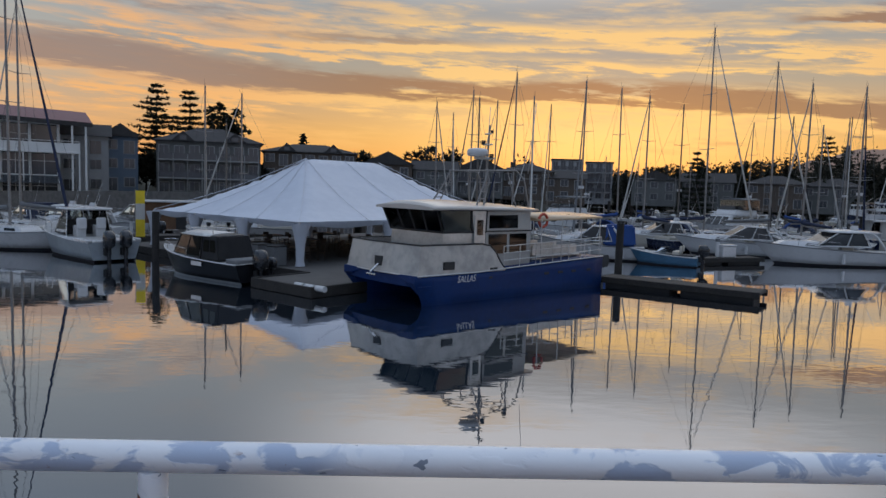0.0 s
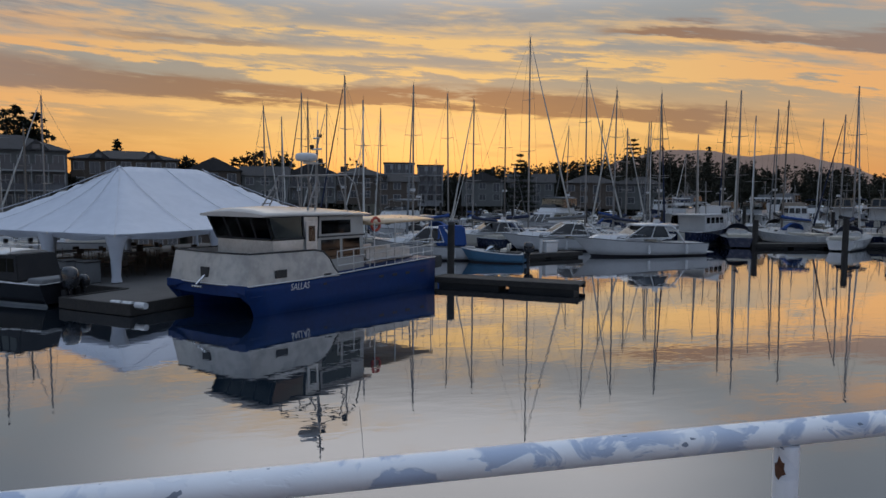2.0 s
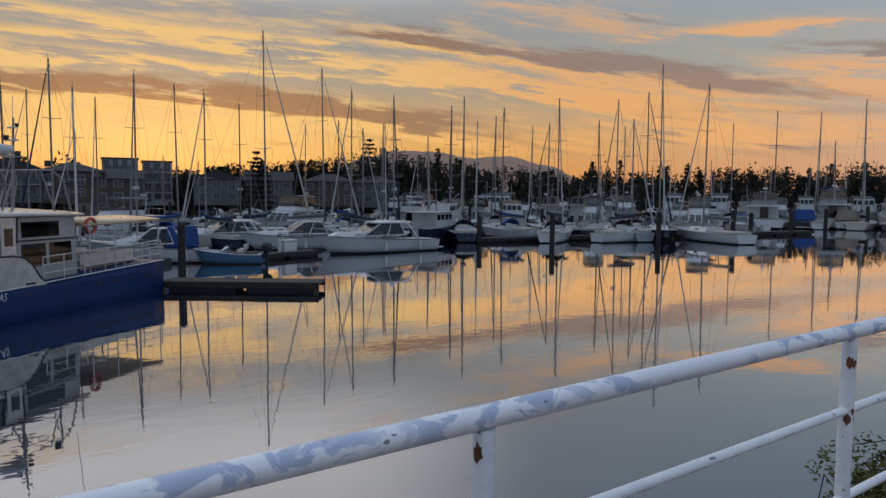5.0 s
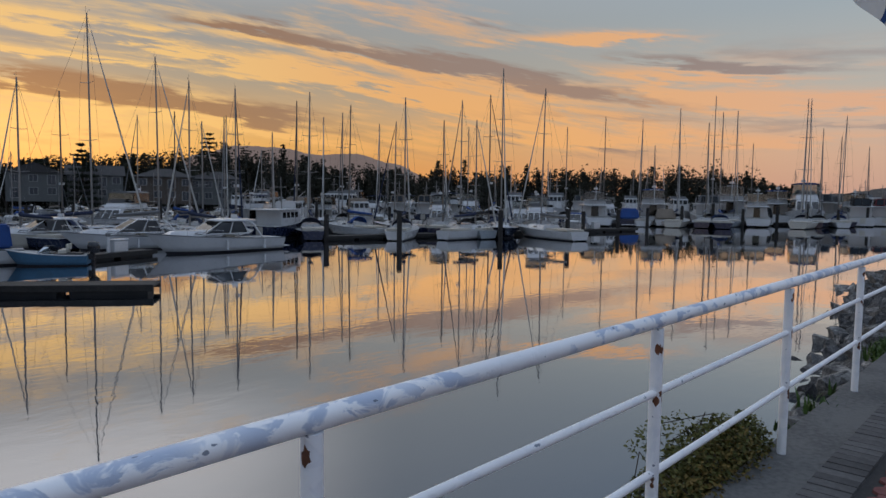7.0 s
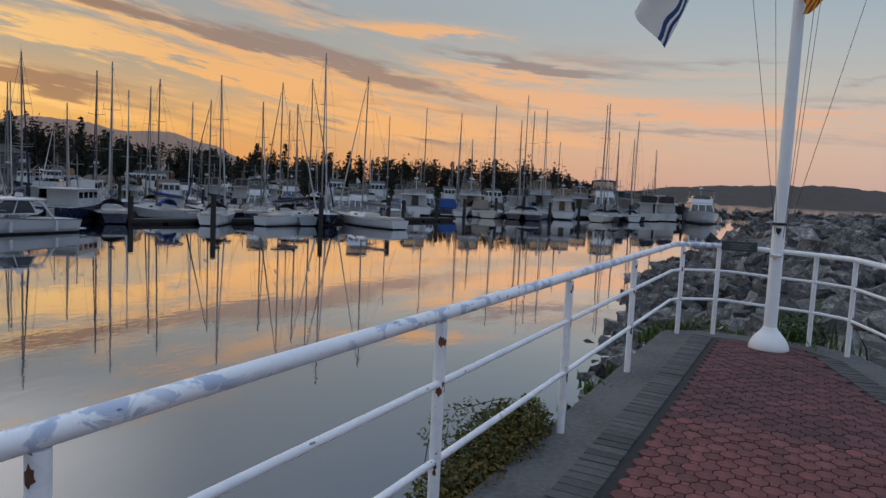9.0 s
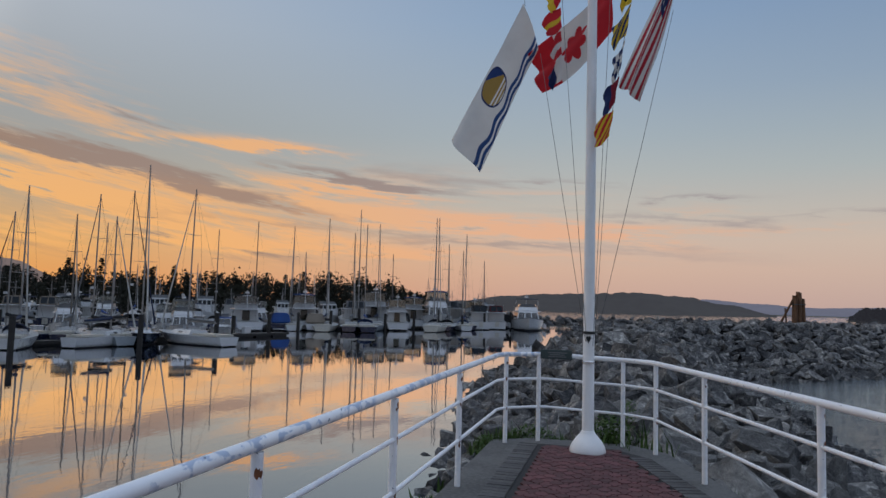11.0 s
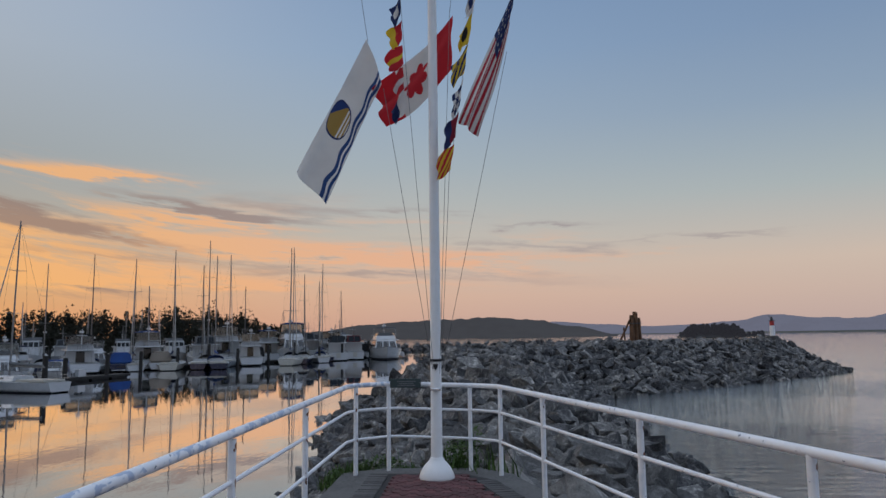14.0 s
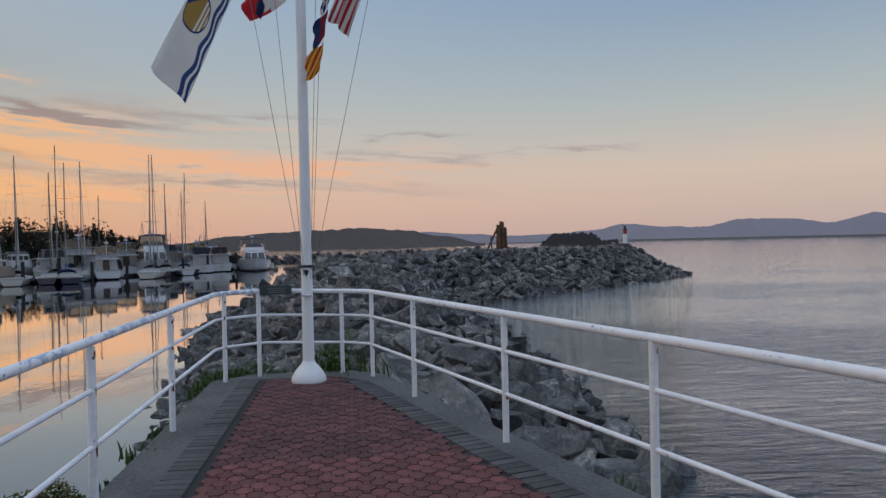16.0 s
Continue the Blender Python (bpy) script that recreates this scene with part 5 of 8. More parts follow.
dock(9.6, 36.6, 15.6, 31.9, 1.5, 0.45, label="short dark timber finger dock beside the blue boat", planks=True)
dock(17.8, 48.4, 24.2, 50.6, 1.4, 0.42, label="timber dock with a white dock box between small boats")
dock(44, 55.5, 90, 45.8, 1.8, 0.45, label="long dock in front of the moored yachts")
dock(58, 66.5, 72, 58.4, 1.6, 0.45, label="side dock with white dock boxes")
dock(102, 56, 168, 21, 1.8, 0.45, label="outer dock behind the row of sterns")
dock(-34, 47, -8, 62, 2.4, 0.5, label="walkway dock leading towards the shore")
for (x, y) in ((28, 58), (36, 66), (52, 72), (66, 72), (80, 76)):
    dock(x, y, x + 40, y + 14, 1.8, 0.45)
piling(11.9, 42.6, 3.05, 0.22, "thick dark mooring pile with a pale cap", M_CANVASGREY)
piling(-15.2, 41.0, 2.9, 0.2)
for x, y, h in ((48.3, 49.2, 2.9), (59.3, 45.3, 3.1), (67.6, 42.3, 3.3), (44.0, 55.0, 2.6), (78, 46.5, 2.8), (86.5, 46.2, 3.0)):
    piling(x, y, h, 0.25)
for k, (x, y) in enumerate(((103.5, 50.2), (108.0, 46.6), (114, 44.0), (119, 41.0), (124, 37.2), (129, 34.0), (134, 30.4), (141, 27.4), (150, 23.5), (158, 19.8))):
    piling(x, y, 3.0 + 0.4 * (k % 3), 0.24)
for k in range(24):
    a, r = radians(6 + 2.9 * k), edge_at(6 + 2.9 * k) + 8 + (k * 37 % 40)
    piling(math.sin(a) * r, math.cos(a) * r, 2.6 + (k % 4) * 0.3, 0.2)


def bearing(x, y):
    return math.degrees(math.atan2(y, x))


# ---- sailing yachts: place and height of each mast, dock by dock ----
YARD_WEST = [(-18.2, 59.8, 12.5), (-16.6, 60.3, 9.6), (1.1, 69.8, 13.0), (3.3, 87.3, 13.9), (4.3, 67.8, 14.0), (4.5, 60.4, 12.4),
             (7.9, 81.5, 14.8), (7.5, 60.1, 14.5), (9.0, 59.9, 12.6), (15.4, 88.6, 15.5), (13.1, 59.1, 13.9), (19.0, 69.2, 14.8),
             (19.7, 63.2, 13.4), (26.8, 74.2, 14.1), (26.2, 65.6, 20.0), (32.5, 65.9, 17.2), (44.2, 95.9, 14.8), (40.0, 77.5, 13.6)]
YARD_MIDDLE = [(32.8, 60.7, 14.5), (36.8, 59.4, 14.2), (38.0, 67.6, 11.8), (50.4, 83.6, 14.5), (47.7, 79.6, 13.9), (40.4, 65.2, 15.1),
               (48.2, 70.1, 11.6), (49.5, 67.2, 15.0), (46.5, 60.9, 15.1), (58.2, 73.3, 14.4), (60.0, 71.7, 15.0), (52.3, 61.4, 14.4),
               (74.5, 80.3, 15.2), (58.6, 60.5, 13.1), (54.1, 54.3, 14.9), (62.4, 56.2, 13.3), (61.2, 52.5, 15.2), (84.1, 70.6, 15.0),
               (59.2, 48.6, 12.6), (68.0, 53.7, 16.7), (64.1, 48.9, 18.8), (66.8, 45.3, 16.5)]
YARD_EAST = [(103.8, 65.3, 16.3), (107.0, 59.9, 18.0), (109.8, 54.6, 17.5), (115.1, 54.8, 13.5), (112.3, 49.3, 19.1), (114.0, 45.2, 16.7),
             (119.3, 46.3, 21.6), (114.7, 43.3, 18.3), (123.5, 44.1, 19.5), (128.5, 43.0, 14.2), (131.4, 35.3, 21.6), (126.5, 33.5, 21.0),
             (132.1, 32.9, 16.6), (136.2, 31.0, 15.5), (142.6, 31.8, 19.6), (155.6, 30.5, 14.9)]
HULLS = [M_GEL, M_GEL, M_CREAM, M_NAVY, M_GEL, M_NAVY, M_GREY]
COVERS = [M_CANVAS, M_CANVASBLUE, M_CANVASBLACK, M_CANVASGREY, M_CANVAS, M_CANVASBLACK]
JIBS = [True, M_CANVAS, True, True, M_CANVASGREY, False]
LABELS = {id(M_GEL): "moored white sailing yacht", id(M_CREAM): "moored cream sailing yacht", id(M_NAVY): "moored navy-hulled sailing yacht", id(M_GREY): "moored grey-hulled sailing yacht"}
CLOTH = {id(M_CANVAS): "a navy sail cover", id(M_CANVASBLUE): "a bright blue sail cover", id(M_CANVASBLACK): "a black sail cover", id(M_CANVASGREY): "a grey sail cover",
         id(M_CANVASRED): "a maroon sail cover", id(M_CANVASTAN): "a tan sail cover"}
rng = random.Random(21)
taken = []
MODELS = {}
count = 0
for row in (YARD_WEST, YARD_MIDDLE, YARD_EAST):
    for x, y, h in row:
        hm, cm = HULLS[count % 7], COVERS[count * 5 % 6]
        key = (count % 7, count % 6)
        L = min(14.0, h * 0.74)
        away = bearing(x, y) + (0 if row is YARD_EAST else rng.choice((0, 180, 0, 180, 0, 180, 35, -30))) + rng.uniform(-9, 9)
        if (x, y) in ((26.2, 65.6), (32.5, 65.9)):
            away = 12
        LITE[0] = math.hypot(x, y) > 74
        b = sailboat(L, h, hm, cm, JIBS[count % 6], count % 3 != 0, M_SPARDARK if count % 4 == 1 else M_SPAR,
                     LABELS[id(hm)] + " with " + CLOTH[id(cm)], lean=rng.uniform(0.0, 0.35), radar=count % 3 == 1, near=math.hypot(x, y) < 66)
        m = place(x, y, away)
        b.matrix_basis = m @ Matrix.Translation((-0.08 * L, 0, 0))
        taken.append((x, y, 3.6))
        count += 1
LITE[0] = False
# the tall pair at the left, lying across
for x, y, h, L, hd in ((-27.0, 47.3, 21.0, 13.6, -22), (-29.4, 52.8, 17.2, 12.5, 156)):
    b = sailboat(L, h, M_GEL, M_CANVASGREY, M_CANVAS if L > 13 else True, False, M_SPAR, "tall white sailing yacht with a grey sail cover", radar=False)
    b.matrix_basis = place(x, y, hd) @ Matrix.Translation((-0.08 * L, 0, 0))
    taken.append((x, y, 6))

# ---- single boats that stand out ----
b = express_cruiser(10.6, M_GEL, True, None, None, "white hardtop cruiser with a dark hull window at the dock")
b.matrix_basis = place(29.4, 50.6, 181) @ Matrix.Scale(1.05, 4)
b = runabout(4.6, M_LBLUE, None, "small light-blue open motorboat with a black outboard")
b.matrix_basis = place(16.3, 47.5, 148)
b = express_cruiser(10.5, M_GEL, False, None, None, "white sports cruiser with an open windscreen")
b.matrix_basis = place(25.6, 56.6, 172)
b = express_cruiser(9.5, M_CREAM, True, None, None, "older cream cruiser with a maroon foredeck cover")
b.matrix_basis = place(20.6, 61.5, 180)
b = flybridge_yacht(12.5, M_GEL, M_CANVASGREY, False, "white flybridge yacht moored behind the sailing boats")
b.matrix_basis = place(14.0, 72.5, 200) @ Matrix.Scale(0.9, 4)
b = flybridge_yacht(14.0, M_GEL, M_CANVASGREY, True, "big white flybridge yacht with several tiers of windows")
b.matrix_basis = place(35.0, 80.0, 215) @ Matrix.Scale(0.95, 4)
b = trawler(10.5, M_NAVY, None, "dark-hulled trawler yacht with a white wheelhouse")
b.matrix_basis = place(43.5, 61.5, 30)
b = trawler(11.5, M_GEL, M_CANVASTAN, "white trawler yacht with a tan canvas enclosure")
b.matrix_basis = place(53.5, 73.0, 232) @ Matrix.Scale(0.97, 4)
b = trawler(11.5, M_GEL, M_CANVASTAN, "white trawler yacht with tan upper canvas beside the dock")
b.matrix_basis = place(60.5, 69.0, 236) @ Matrix.Scale(0.97, 4)
b = flybridge_yacht(12.0, M_GEL, M_CANVASBLACK, True, "white flybridge yacht with a black-framed upper screen")
b.matrix_basis = place(70.5, 64.0, 222) @ Matrix.Scale(0.97, 4)
b = flybridge_yacht(11.5, M_GEL, M_CANVASGREY, True, "white sport-fishing boat with a clear upper enclosure")
b.matrix_basis = place(75.0, 51.5, 215) @ Matrix.Scale(0.97, 4)
b = express_cruiser(10.5, M_GEL, False, M_CANVASBLUE, None, "white cruiser with a blue canvas top")
b.matrix_basis = place(81.5, 50.0, 205) @ Matrix.Scale(0.97, 4)
b = covered_cruiser(8.5, M_CANVASBLUE, M_NAVY, "blue motorboat under a blue cover, stern outwards")
b.matrix_basis = place(107.5, 55.5, 30) @ Matrix.Scale(1.2, 4)
b = covered_cruiser(9.0, M_CANVASTAN, M_GEL, "white motorboat under a tan canvas cover, stern outwards")
b.matrix_basis = place(112.0, 51.2, 26) @ Matrix.Scale(1.2, 4)
b = flybridge_yacht(11.0, M_GEL, M_CANVASBLACK, True, "white cruiser with black canvas over the stern")
b.matrix_basis = place(126.5, 41.5, 22) @ Matrix.Scale(1.2, 4)
b = trawler(11.0, M_GEL, M_CANVASBLACK, "white trawler yacht with black canvas, stern outwards")
b.matrix_basis = place(146.5, 30.0, 18) @ Matrix.Scale(1.2, 4)
b = trawler(11.0, M_GEL, M_CANVASRED, "white yacht with a maroon canvas enclosure")
b.matrix_basis = place(152.0, 27.4, 16) @ Matrix.Scale(1.2, 4)
b = flybridge_yacht(15.0, M_GEL, M_CANVASGREY, False, "large white motor yacht at the end of the marina")
b.matrix_basis = place(152.0, 20.2, 190) @ Matrix.Scale(1.42, 4)
for bx_, by_ in ((28, 51), (32, 51), (16, 47), (23, 56), (20, 60), (14, 68), (35, 76), (43, 61), (53, 73), (60, 69), (70, 64), (75, 51), (81, 50), (107, 55), (112, 51), (126, 41), (146, 30), (152, 27), (152, 20)):
    taken.append((bx_, by_, 5.0))

b = express_cruiser(9.0, M_GEL, True, None, None, "white hardtop cruiser moored below the glazed hall")
b.matrix_basis = place(-30.5, 60.5, 158)
b = express_cruiser(8.0, M_GEL, False, M_CANVAS, None, "white cruiser with a navy cover below the glazed hall")
b.matrix_basis = place(-26.5, 66.0, 150)
b = runabout(5.4, M_GEL, M_CANVASGREY, "small white motorboat under a grey cover")
b.matrix_basis = place(-23.5, 57.0, 170)

# ---- the crowd of boats behind, berth after berth ----
berths = []
for i in range(-2, 40):
    for j in range(0, 30):
        u, v = i * 5.2 + rng.uniform(-0.5, 0.5), 40 + j * 13.5 + rng.uniform(-1.0, 1.0)
        ang = radians(34)
        x, y = u * math.cos(ang) + (v - 40) * math.sin(ang) * 0.9 + 2, 52 - u * math.sin(ang) * 0.55 + (v - 40) * math.cos(ang) * 0.9
        r, a = math.hypot(x, y), math.degrees(math.atan2(x, y))
        if r < edge_at(a) + 5 or r > 172 or a < -1 or a > 80 or rng.random() < 0.20:
            continue
        if any(math.hypot(x - tx, y - ty) < tr for tx, ty, tr in taken):
            continue
        if r > (140 + a * 0.9 if a > 12 else 118 + a * 2):
            continue
        taken.append((x, y, 4.2))
        berths.append((x, y, r))
LITE[0] = True
makers = [lambda: express_cruiser(9.0, M_GEL, True, M_CANVASBLACK, label="white hardtop cruiser with black stern canvas"), lambda: flybridge_yacht(11.5, M_GEL, M_CANVASBLACK, True), lambda: express_cruiser(8.2, M_GEL, False, M_CANVAS, label="white cruiser with a navy canvas enclosure"),
          lambda: trawler(10.5, M_GEL, M_CANVASGREY), lambda: covered_cruiser(8.0, M_CANVASGREY, label="motorboat shut under a grey canvas cover"), lambda: flybridge_yacht(13.0, M_GEL, M_CANVAS, False, "white flybridge yacht with a navy bimini"),
          lambda: express_cruiser(8.6, M_NAVY, True, label="navy-hulled hardtop motor cruiser in its berth"), lambda: sailboat(9.5, 11.5, M_GEL, M_CANVASBLUE, True, True), lambda: trawler(9.5, M_NAVY, M_CANVASTAN, "navy-hulled trawler with tan canvas"),
          lambda: sailboat(10.5, 12.8, M_CREAM, M_CANVASTAN, M_CANVASGREY, False, label="moored cream sailing yacht with a tan sail cover")]
piles = [[] for _ in makers]
for k, (x, y, r) in enumerate(berths):
    a = math.degrees(math.atan2(x, y))
    # small low craft on the inner docks, larger yachts out to the east
    kind = rng.choice((0, 0, 2, 2, 4, 4, 6, 7, 9)) if a < 32 else rng.choice((0, 0, 1, 2, 3, 4, 5, 6, 7, 8, 9))
    size = rng.uniform(0.72, 0.92) if a < 32 else rng.uniform(0.82, 0.98) if r < 110 else rng.uniform(1.0, 1.2)
    piles[kind].append(place(x, y, rng.choice((34, 214)) + rng.uniform(-6, 6)) @ Matrix.Scale(size, 4))
for mk, spots_ in zip(makers, piles):
    if spots_:
        stamp(mk, spots_)

# outer row, sterns to the fairway, big yachts side by side
row = [lambda: flybridge_yacht(13.0, M_GEL, M_CANVASBLACK, True, "white flybridge yacht with black canvas in the outer row"), lambda: trawler(12.5, M_GEL, M_CANVASGREY, "white trawler yacht in the outer row"),
       lambda: flybridge_yacht(12.0, M_GEL, M_CANVASBLUE, True, "white flybridge yacht with blue canvas in the outer row"), lambda: express_cruiser(12.0, M_GEL, True, M_CANVASBLACK, None, "white cruiser with a black stern enclosure")]
spots_ = [[], [], [], []]
for k in range(13):
    f = k / 12
    x, y = lerp(99, 160, f) + 5.5 + (9 if k % 2 else 0), lerp(58.5, 25.5, f) + 2.0 + (4 if k % 2 else 0)
    spots_[(k * 3 + k // 4) % 4].append(place(x, y, bearing(x, y) + 6 + (180 if k % 5 == 3 else 0)) @ Matrix.Scale((1.18, 1.05, 1.28)[k % 3], 4))
for mk, sp in zip(row, spots_):
    stamp(mk, sp)
LITE[0] = False


# ---- the blue catamaran tour boat ----
def text_mesh(body, size, mat, parent, m, depth=0.004, shear=0.0, name="lettering", width=None):
    cu = bpy.data.curves.new(name, "FONT")
    cu.body, cu.size, cu.extrude, cu.align_x, cu.align_y, cu.shear = body, size, depth, "CENTER", "CENTER", shear
    tmp = bpy.data.objects.new(name, cu)
    me = bpy.data.meshes.new_from_object(tmp)
    bpy.data.objects.remove(tmp)
    if width:
        xs = [v.co.x for v in me.vertices]
        k = width / (max(xs) - min(xs))
        for v in me.vertices:
            v.co.x *= k
    ob = piece(name, me, mat, parent)
    ob.matrix_basis = m
    return ob


def tour_boat():
    boat = thing("tour_boat", "blue-hulled aluminium catamaran tour boat with a white bow bulwark", "passenger boat")
    HW = 2.45

    def sheer(x):
        return 1.25 + 0.30 * max(0.0, min(1.0, (3.0 - x) / 9.0))

    # two narrow hulls with sharp bows, joined by the bridge deck
    for side, name in ((1, "hull"), (-1, "hull")):
        rings = []
        for k in range(15):
            f = k / 14
            x = -5.9 + 11.7 * f
            sharp = 1.0 if x < 3.0 else max(0.02, 1 - ((x - 3.0) / 2.85) ** 1.6)
            yo, yi = side * HW, side * (HW - 1.5)
            mid = side * (HW - 0.16)
            z = sheer(x)
            xt = x + 0.55 * max(0, f - 0.75) * 4
            rings.append([Vector((xt, yo, z)), Vector((xt, yo, z * 0.75)), Vector((x + 0.2 * max(0, f - 0.75) * 4, lerp(mid, yo, 0.75 * sharp + 0.15), 0.45)), Vector((x, lerp(mid, yo, sharp * 0.8), 0.0)),
                          Vector((x - 0.15 * f, lerp(mid, (yo + yi) / 2, sharp), -0.5)), Vector((x, lerp(mid, yi, sharp * 0.9), 0.0)), Vector((x, lerp(mid, yi, sharp), 0.55)),
                          Vector((xt, lerp(mid, yi, min(1, sharp + 0.3)), z * 0.8)), Vector((xt, yi, z))])
        part(name, ring_loft(B(), rings), M_BLUE, boat, "royal blue painted hull")
    bm = B()
    prism(bm, [(-5.85, -HW + 0.03), (-5.85, HW - 0.03), (6.15, HW - 0.03), (6.35, 0.8), (6.35, -0.8), (6.15, -HW + 0.03)], 0.78, 1.2, 0.02)
    part("bridge_deck", bm, M_BLUE, boat)
    # bow bulwark: a band of brushed alloy, swept down to the side deck
    out_ = [(1.2, 0.02), (1.5, 0.35), (1.75, 0.78), (2.1, 1.08), (2.6, 1.17), (6.1, 1.20)]
    bm = B()
    for side in (1, -1):
        lo, hi = [], []
        for x, h in out_:
            fl = 0.0 if x < 5 else 0.0
            lo.append(Vector((x + (0.08 if x > 5 else 0), side * (HW + 0.012), 1.22)))
            hi.append(Vector((x - (0.12 if x > 5 else 0), side * (HW - 0.10 * h), 1.22 + h)))
        t = B()
        a = [t.verts.new(p) for p in lo]
        b = [t.verts.new(p) for p in hi]
        for i in range(len(a) - 1):
            t.faces.new((a[i], a[i + 1], b[i + 1], b[i]))
        bmesh.ops.recalc_face_normals(t, faces=t.faces[:])
        bmesh.ops.solidify(t, geom=t.faces[:], thickness=0.05)
        part("bow_bulwark", t, M_BULWARK, boat, "pale brushed bow bulwark")
    t = B()
    lo = [Vector((6.18, HW + 0.01, 1.22)), Vector((6.40, 0.8, 1.22)), Vector((6.40, -0.8, 1.22)), Vector((6.18, -HW - 0.01, 1.22))]
    hi = [Vector((5.98, HW - 0.12, 2.42)), Vector((6.17, 0.75, 2.42)), Vector((6.17, -0.75, 2.42)), Vector((5.98, -HW + 0.12, 2.42))]
    a, b = [t.verts.new(p) for p in lo], [t.verts.new(p) for p in hi]
    for i in range(3):
        t.faces.new((a[i], a[i + 1], b[i + 1], b[i]))
    bmesh.ops.recalc_face_normals(t, faces=t.faces[:])
    bmesh.ops.solidify(t, geom=t.faces[:], thickness=0.05)
    part("bow_bulwark", t, M_BULWARK, boat, "pale brushed bow bulwark")
    cap = [(x, HW - 0.10 * h, 1.24 + h) for x, h in out_]
    part("bulwark_cap", tube(B(), cap[:-1] + [(5.98, HW - 0.12, 2.44), (6.17, 0.75, 2.44), (6.17, -0.75, 2.44), (5.98, -HW + 0.12, 2.44)] + [(x, -y, z) for x, y, z in reversed(cap[:-1])], 0.035, 8), M_DARKIN, boat)
    part("rub_rail", tube(B(), [(-5.9, HW + 0.02, sheer(-5.9)), (0, HW + 0.02, sheer(0)), (3, HW + 0.02, 1.23), (6.2, HW + 0.02, 1.23), (6.42, 0.8, 1.23), (6.42, -0.8, 1.23), (6.2, -HW - 0.02, 1.23), (0, -HW - 0.02, sheer(0)), (-5.9, -HW - 0.02, sheer(-5.9))], 0.03, 6), M_ALU, boat)
    # hawse ports and freeing ports
    for x, w, z, h in ((4.55, 0.30, 1.42, 0.32), (1.95, 0.22, 1.28, 0.10)):
        part("bulwark_port", box(B(), x - w, x + w, HW - 0.03, HW + 0.035, z, z + h, 0.015), M_DARKIN, boat)
    part("bulwark_port", box(B(), 6.27, 6.36, -0.20, 0.30, 1.45, 1.86, 0.015), M_DARKIN, boat)
    part("bow_roller", tube(tube(B(), [(6.3, 0.05, 1.55), (6.75, 0.05, 1.20)], 0.05, 6), [(6.7, -0.25, 1.12), (6.7, 0.35, 1.12)], 0.045, 6), M_STEEL, boat)
    for x in (-1.6, -2.6, -3.6, -4.8):
        part("freeing_port", box(B(), x - 0.17, x + 0.17, HW - 0.02, HW + 0.008, 0.86, 0.98, 0.01), M_DARKIN, boat)
    part("freeing_port", box(B(), 2.0, 2.2, HW - 0.02, HW + 0.008, 0.9, 1.0, 0.01), M_DARKIN, boat)
    text_mesh("SALLAS", 0.40, M_GEL, boat, pose(3.55, HW + 0.004, 0.98, 90, 0, 180), 0.003, 0.25, "name_lettering", 1.05)
    # wheelhouse: lower wall, reverse-raked windows, roof
    low = Shell(2.0, 4.35, 1.95, 1.93, 1.25, 2.86, 0.02, 0.0, 1.75, 1.73)
    part("wheelhouse_wall", low.solid(0.02), M_ALU, boat)
    win = Shell(2.0, 4.33, 1.93, 1.98, 2.86, 3.86, -0.42, 0.0, 1.73, 1.85)
    house = B()
    for w, us in (("f", (0, 0.27, 0.5, 0.73, 1)), ("p", (0, 0.32, 1.0)), ("s", (0, 0.32, 1.0))):
        for u in us:
            tube(house, [win.at(w, u, 0), win.at(w, u, 1)], 0.05, 6)
    for v in (0.03, 0.97):
        tube(house, [win.at("s", 0, v), win.at("s", 1, v), win.at("p", 1, v), win.at("p", 0, v)], 0.055, 6)
    part("window_frames", house, M_DARKIN, boat)
    for u0, u1 in ((0.02, 0.25), (0.29, 0.48), (0.52, 0.71), (0.75, 0.98)):
        win.pane("windscreen", "f", u0, u1, 0.05, 0.95, M_CABIN, boat)
    for w in "ps":
        win.pane("side_window", w, 0.36, 0.96, 0.08, 0.93, M_CABIN, boat)
        win.pane("side_panel", w, 0.0, 0.31, 0.0, 1.0, M_ALU, boat)
    # side door with a small window
    for w, s in (("p", 1), ("s", -1)):
        d = part("side_door", box(B(), 2.06, 2.72, s * 1.945 - 0.02, s * 1.945 + 0.03, 1.5, 3.6, 0.02), M_ALU, boat)
        part("door_window", box(B(), 2.2, 2.58, s * 1.98 - 0.005, s * 1.98 + 0.008, 2.75, 3.4, 0.01), M_CABIN, d)
    # main cabin aft of the wheelhouse
    aft = Shell(-1.0, 2.0, 1.93, 1.90, 1.25, 3.78, 0.0, 0.05)
    cab = part("main_cabin", aft.solid(0.03), M_CABINPAINT, boat)
    for w in "ps":
        aft.pane("upper_window", w, 0.30, 0.92, 0.70, 0.93, M_GLASS, cab)
        aft.pane("lower_window", w, 0.10, 0.48, 0.26, 0.60, M_GLASS, cab)
        aft.pane("lower_window", w, 0.54, 0.93, 0.26, 0.60, M_GLASS, cab)
    for w, s in (("p", 1), ("s", -1)):
        part("belt_trim", tube(B(), [(-1.0, s * 1.94, 2.90), (2.0, s * 1.94, 2.90)], 0.03, 6), M_DARKIN, boat)
    aft.pane("aft_door", "a", 0.35, 0.65, 0.02, 0.8, M_GLASS, cab)
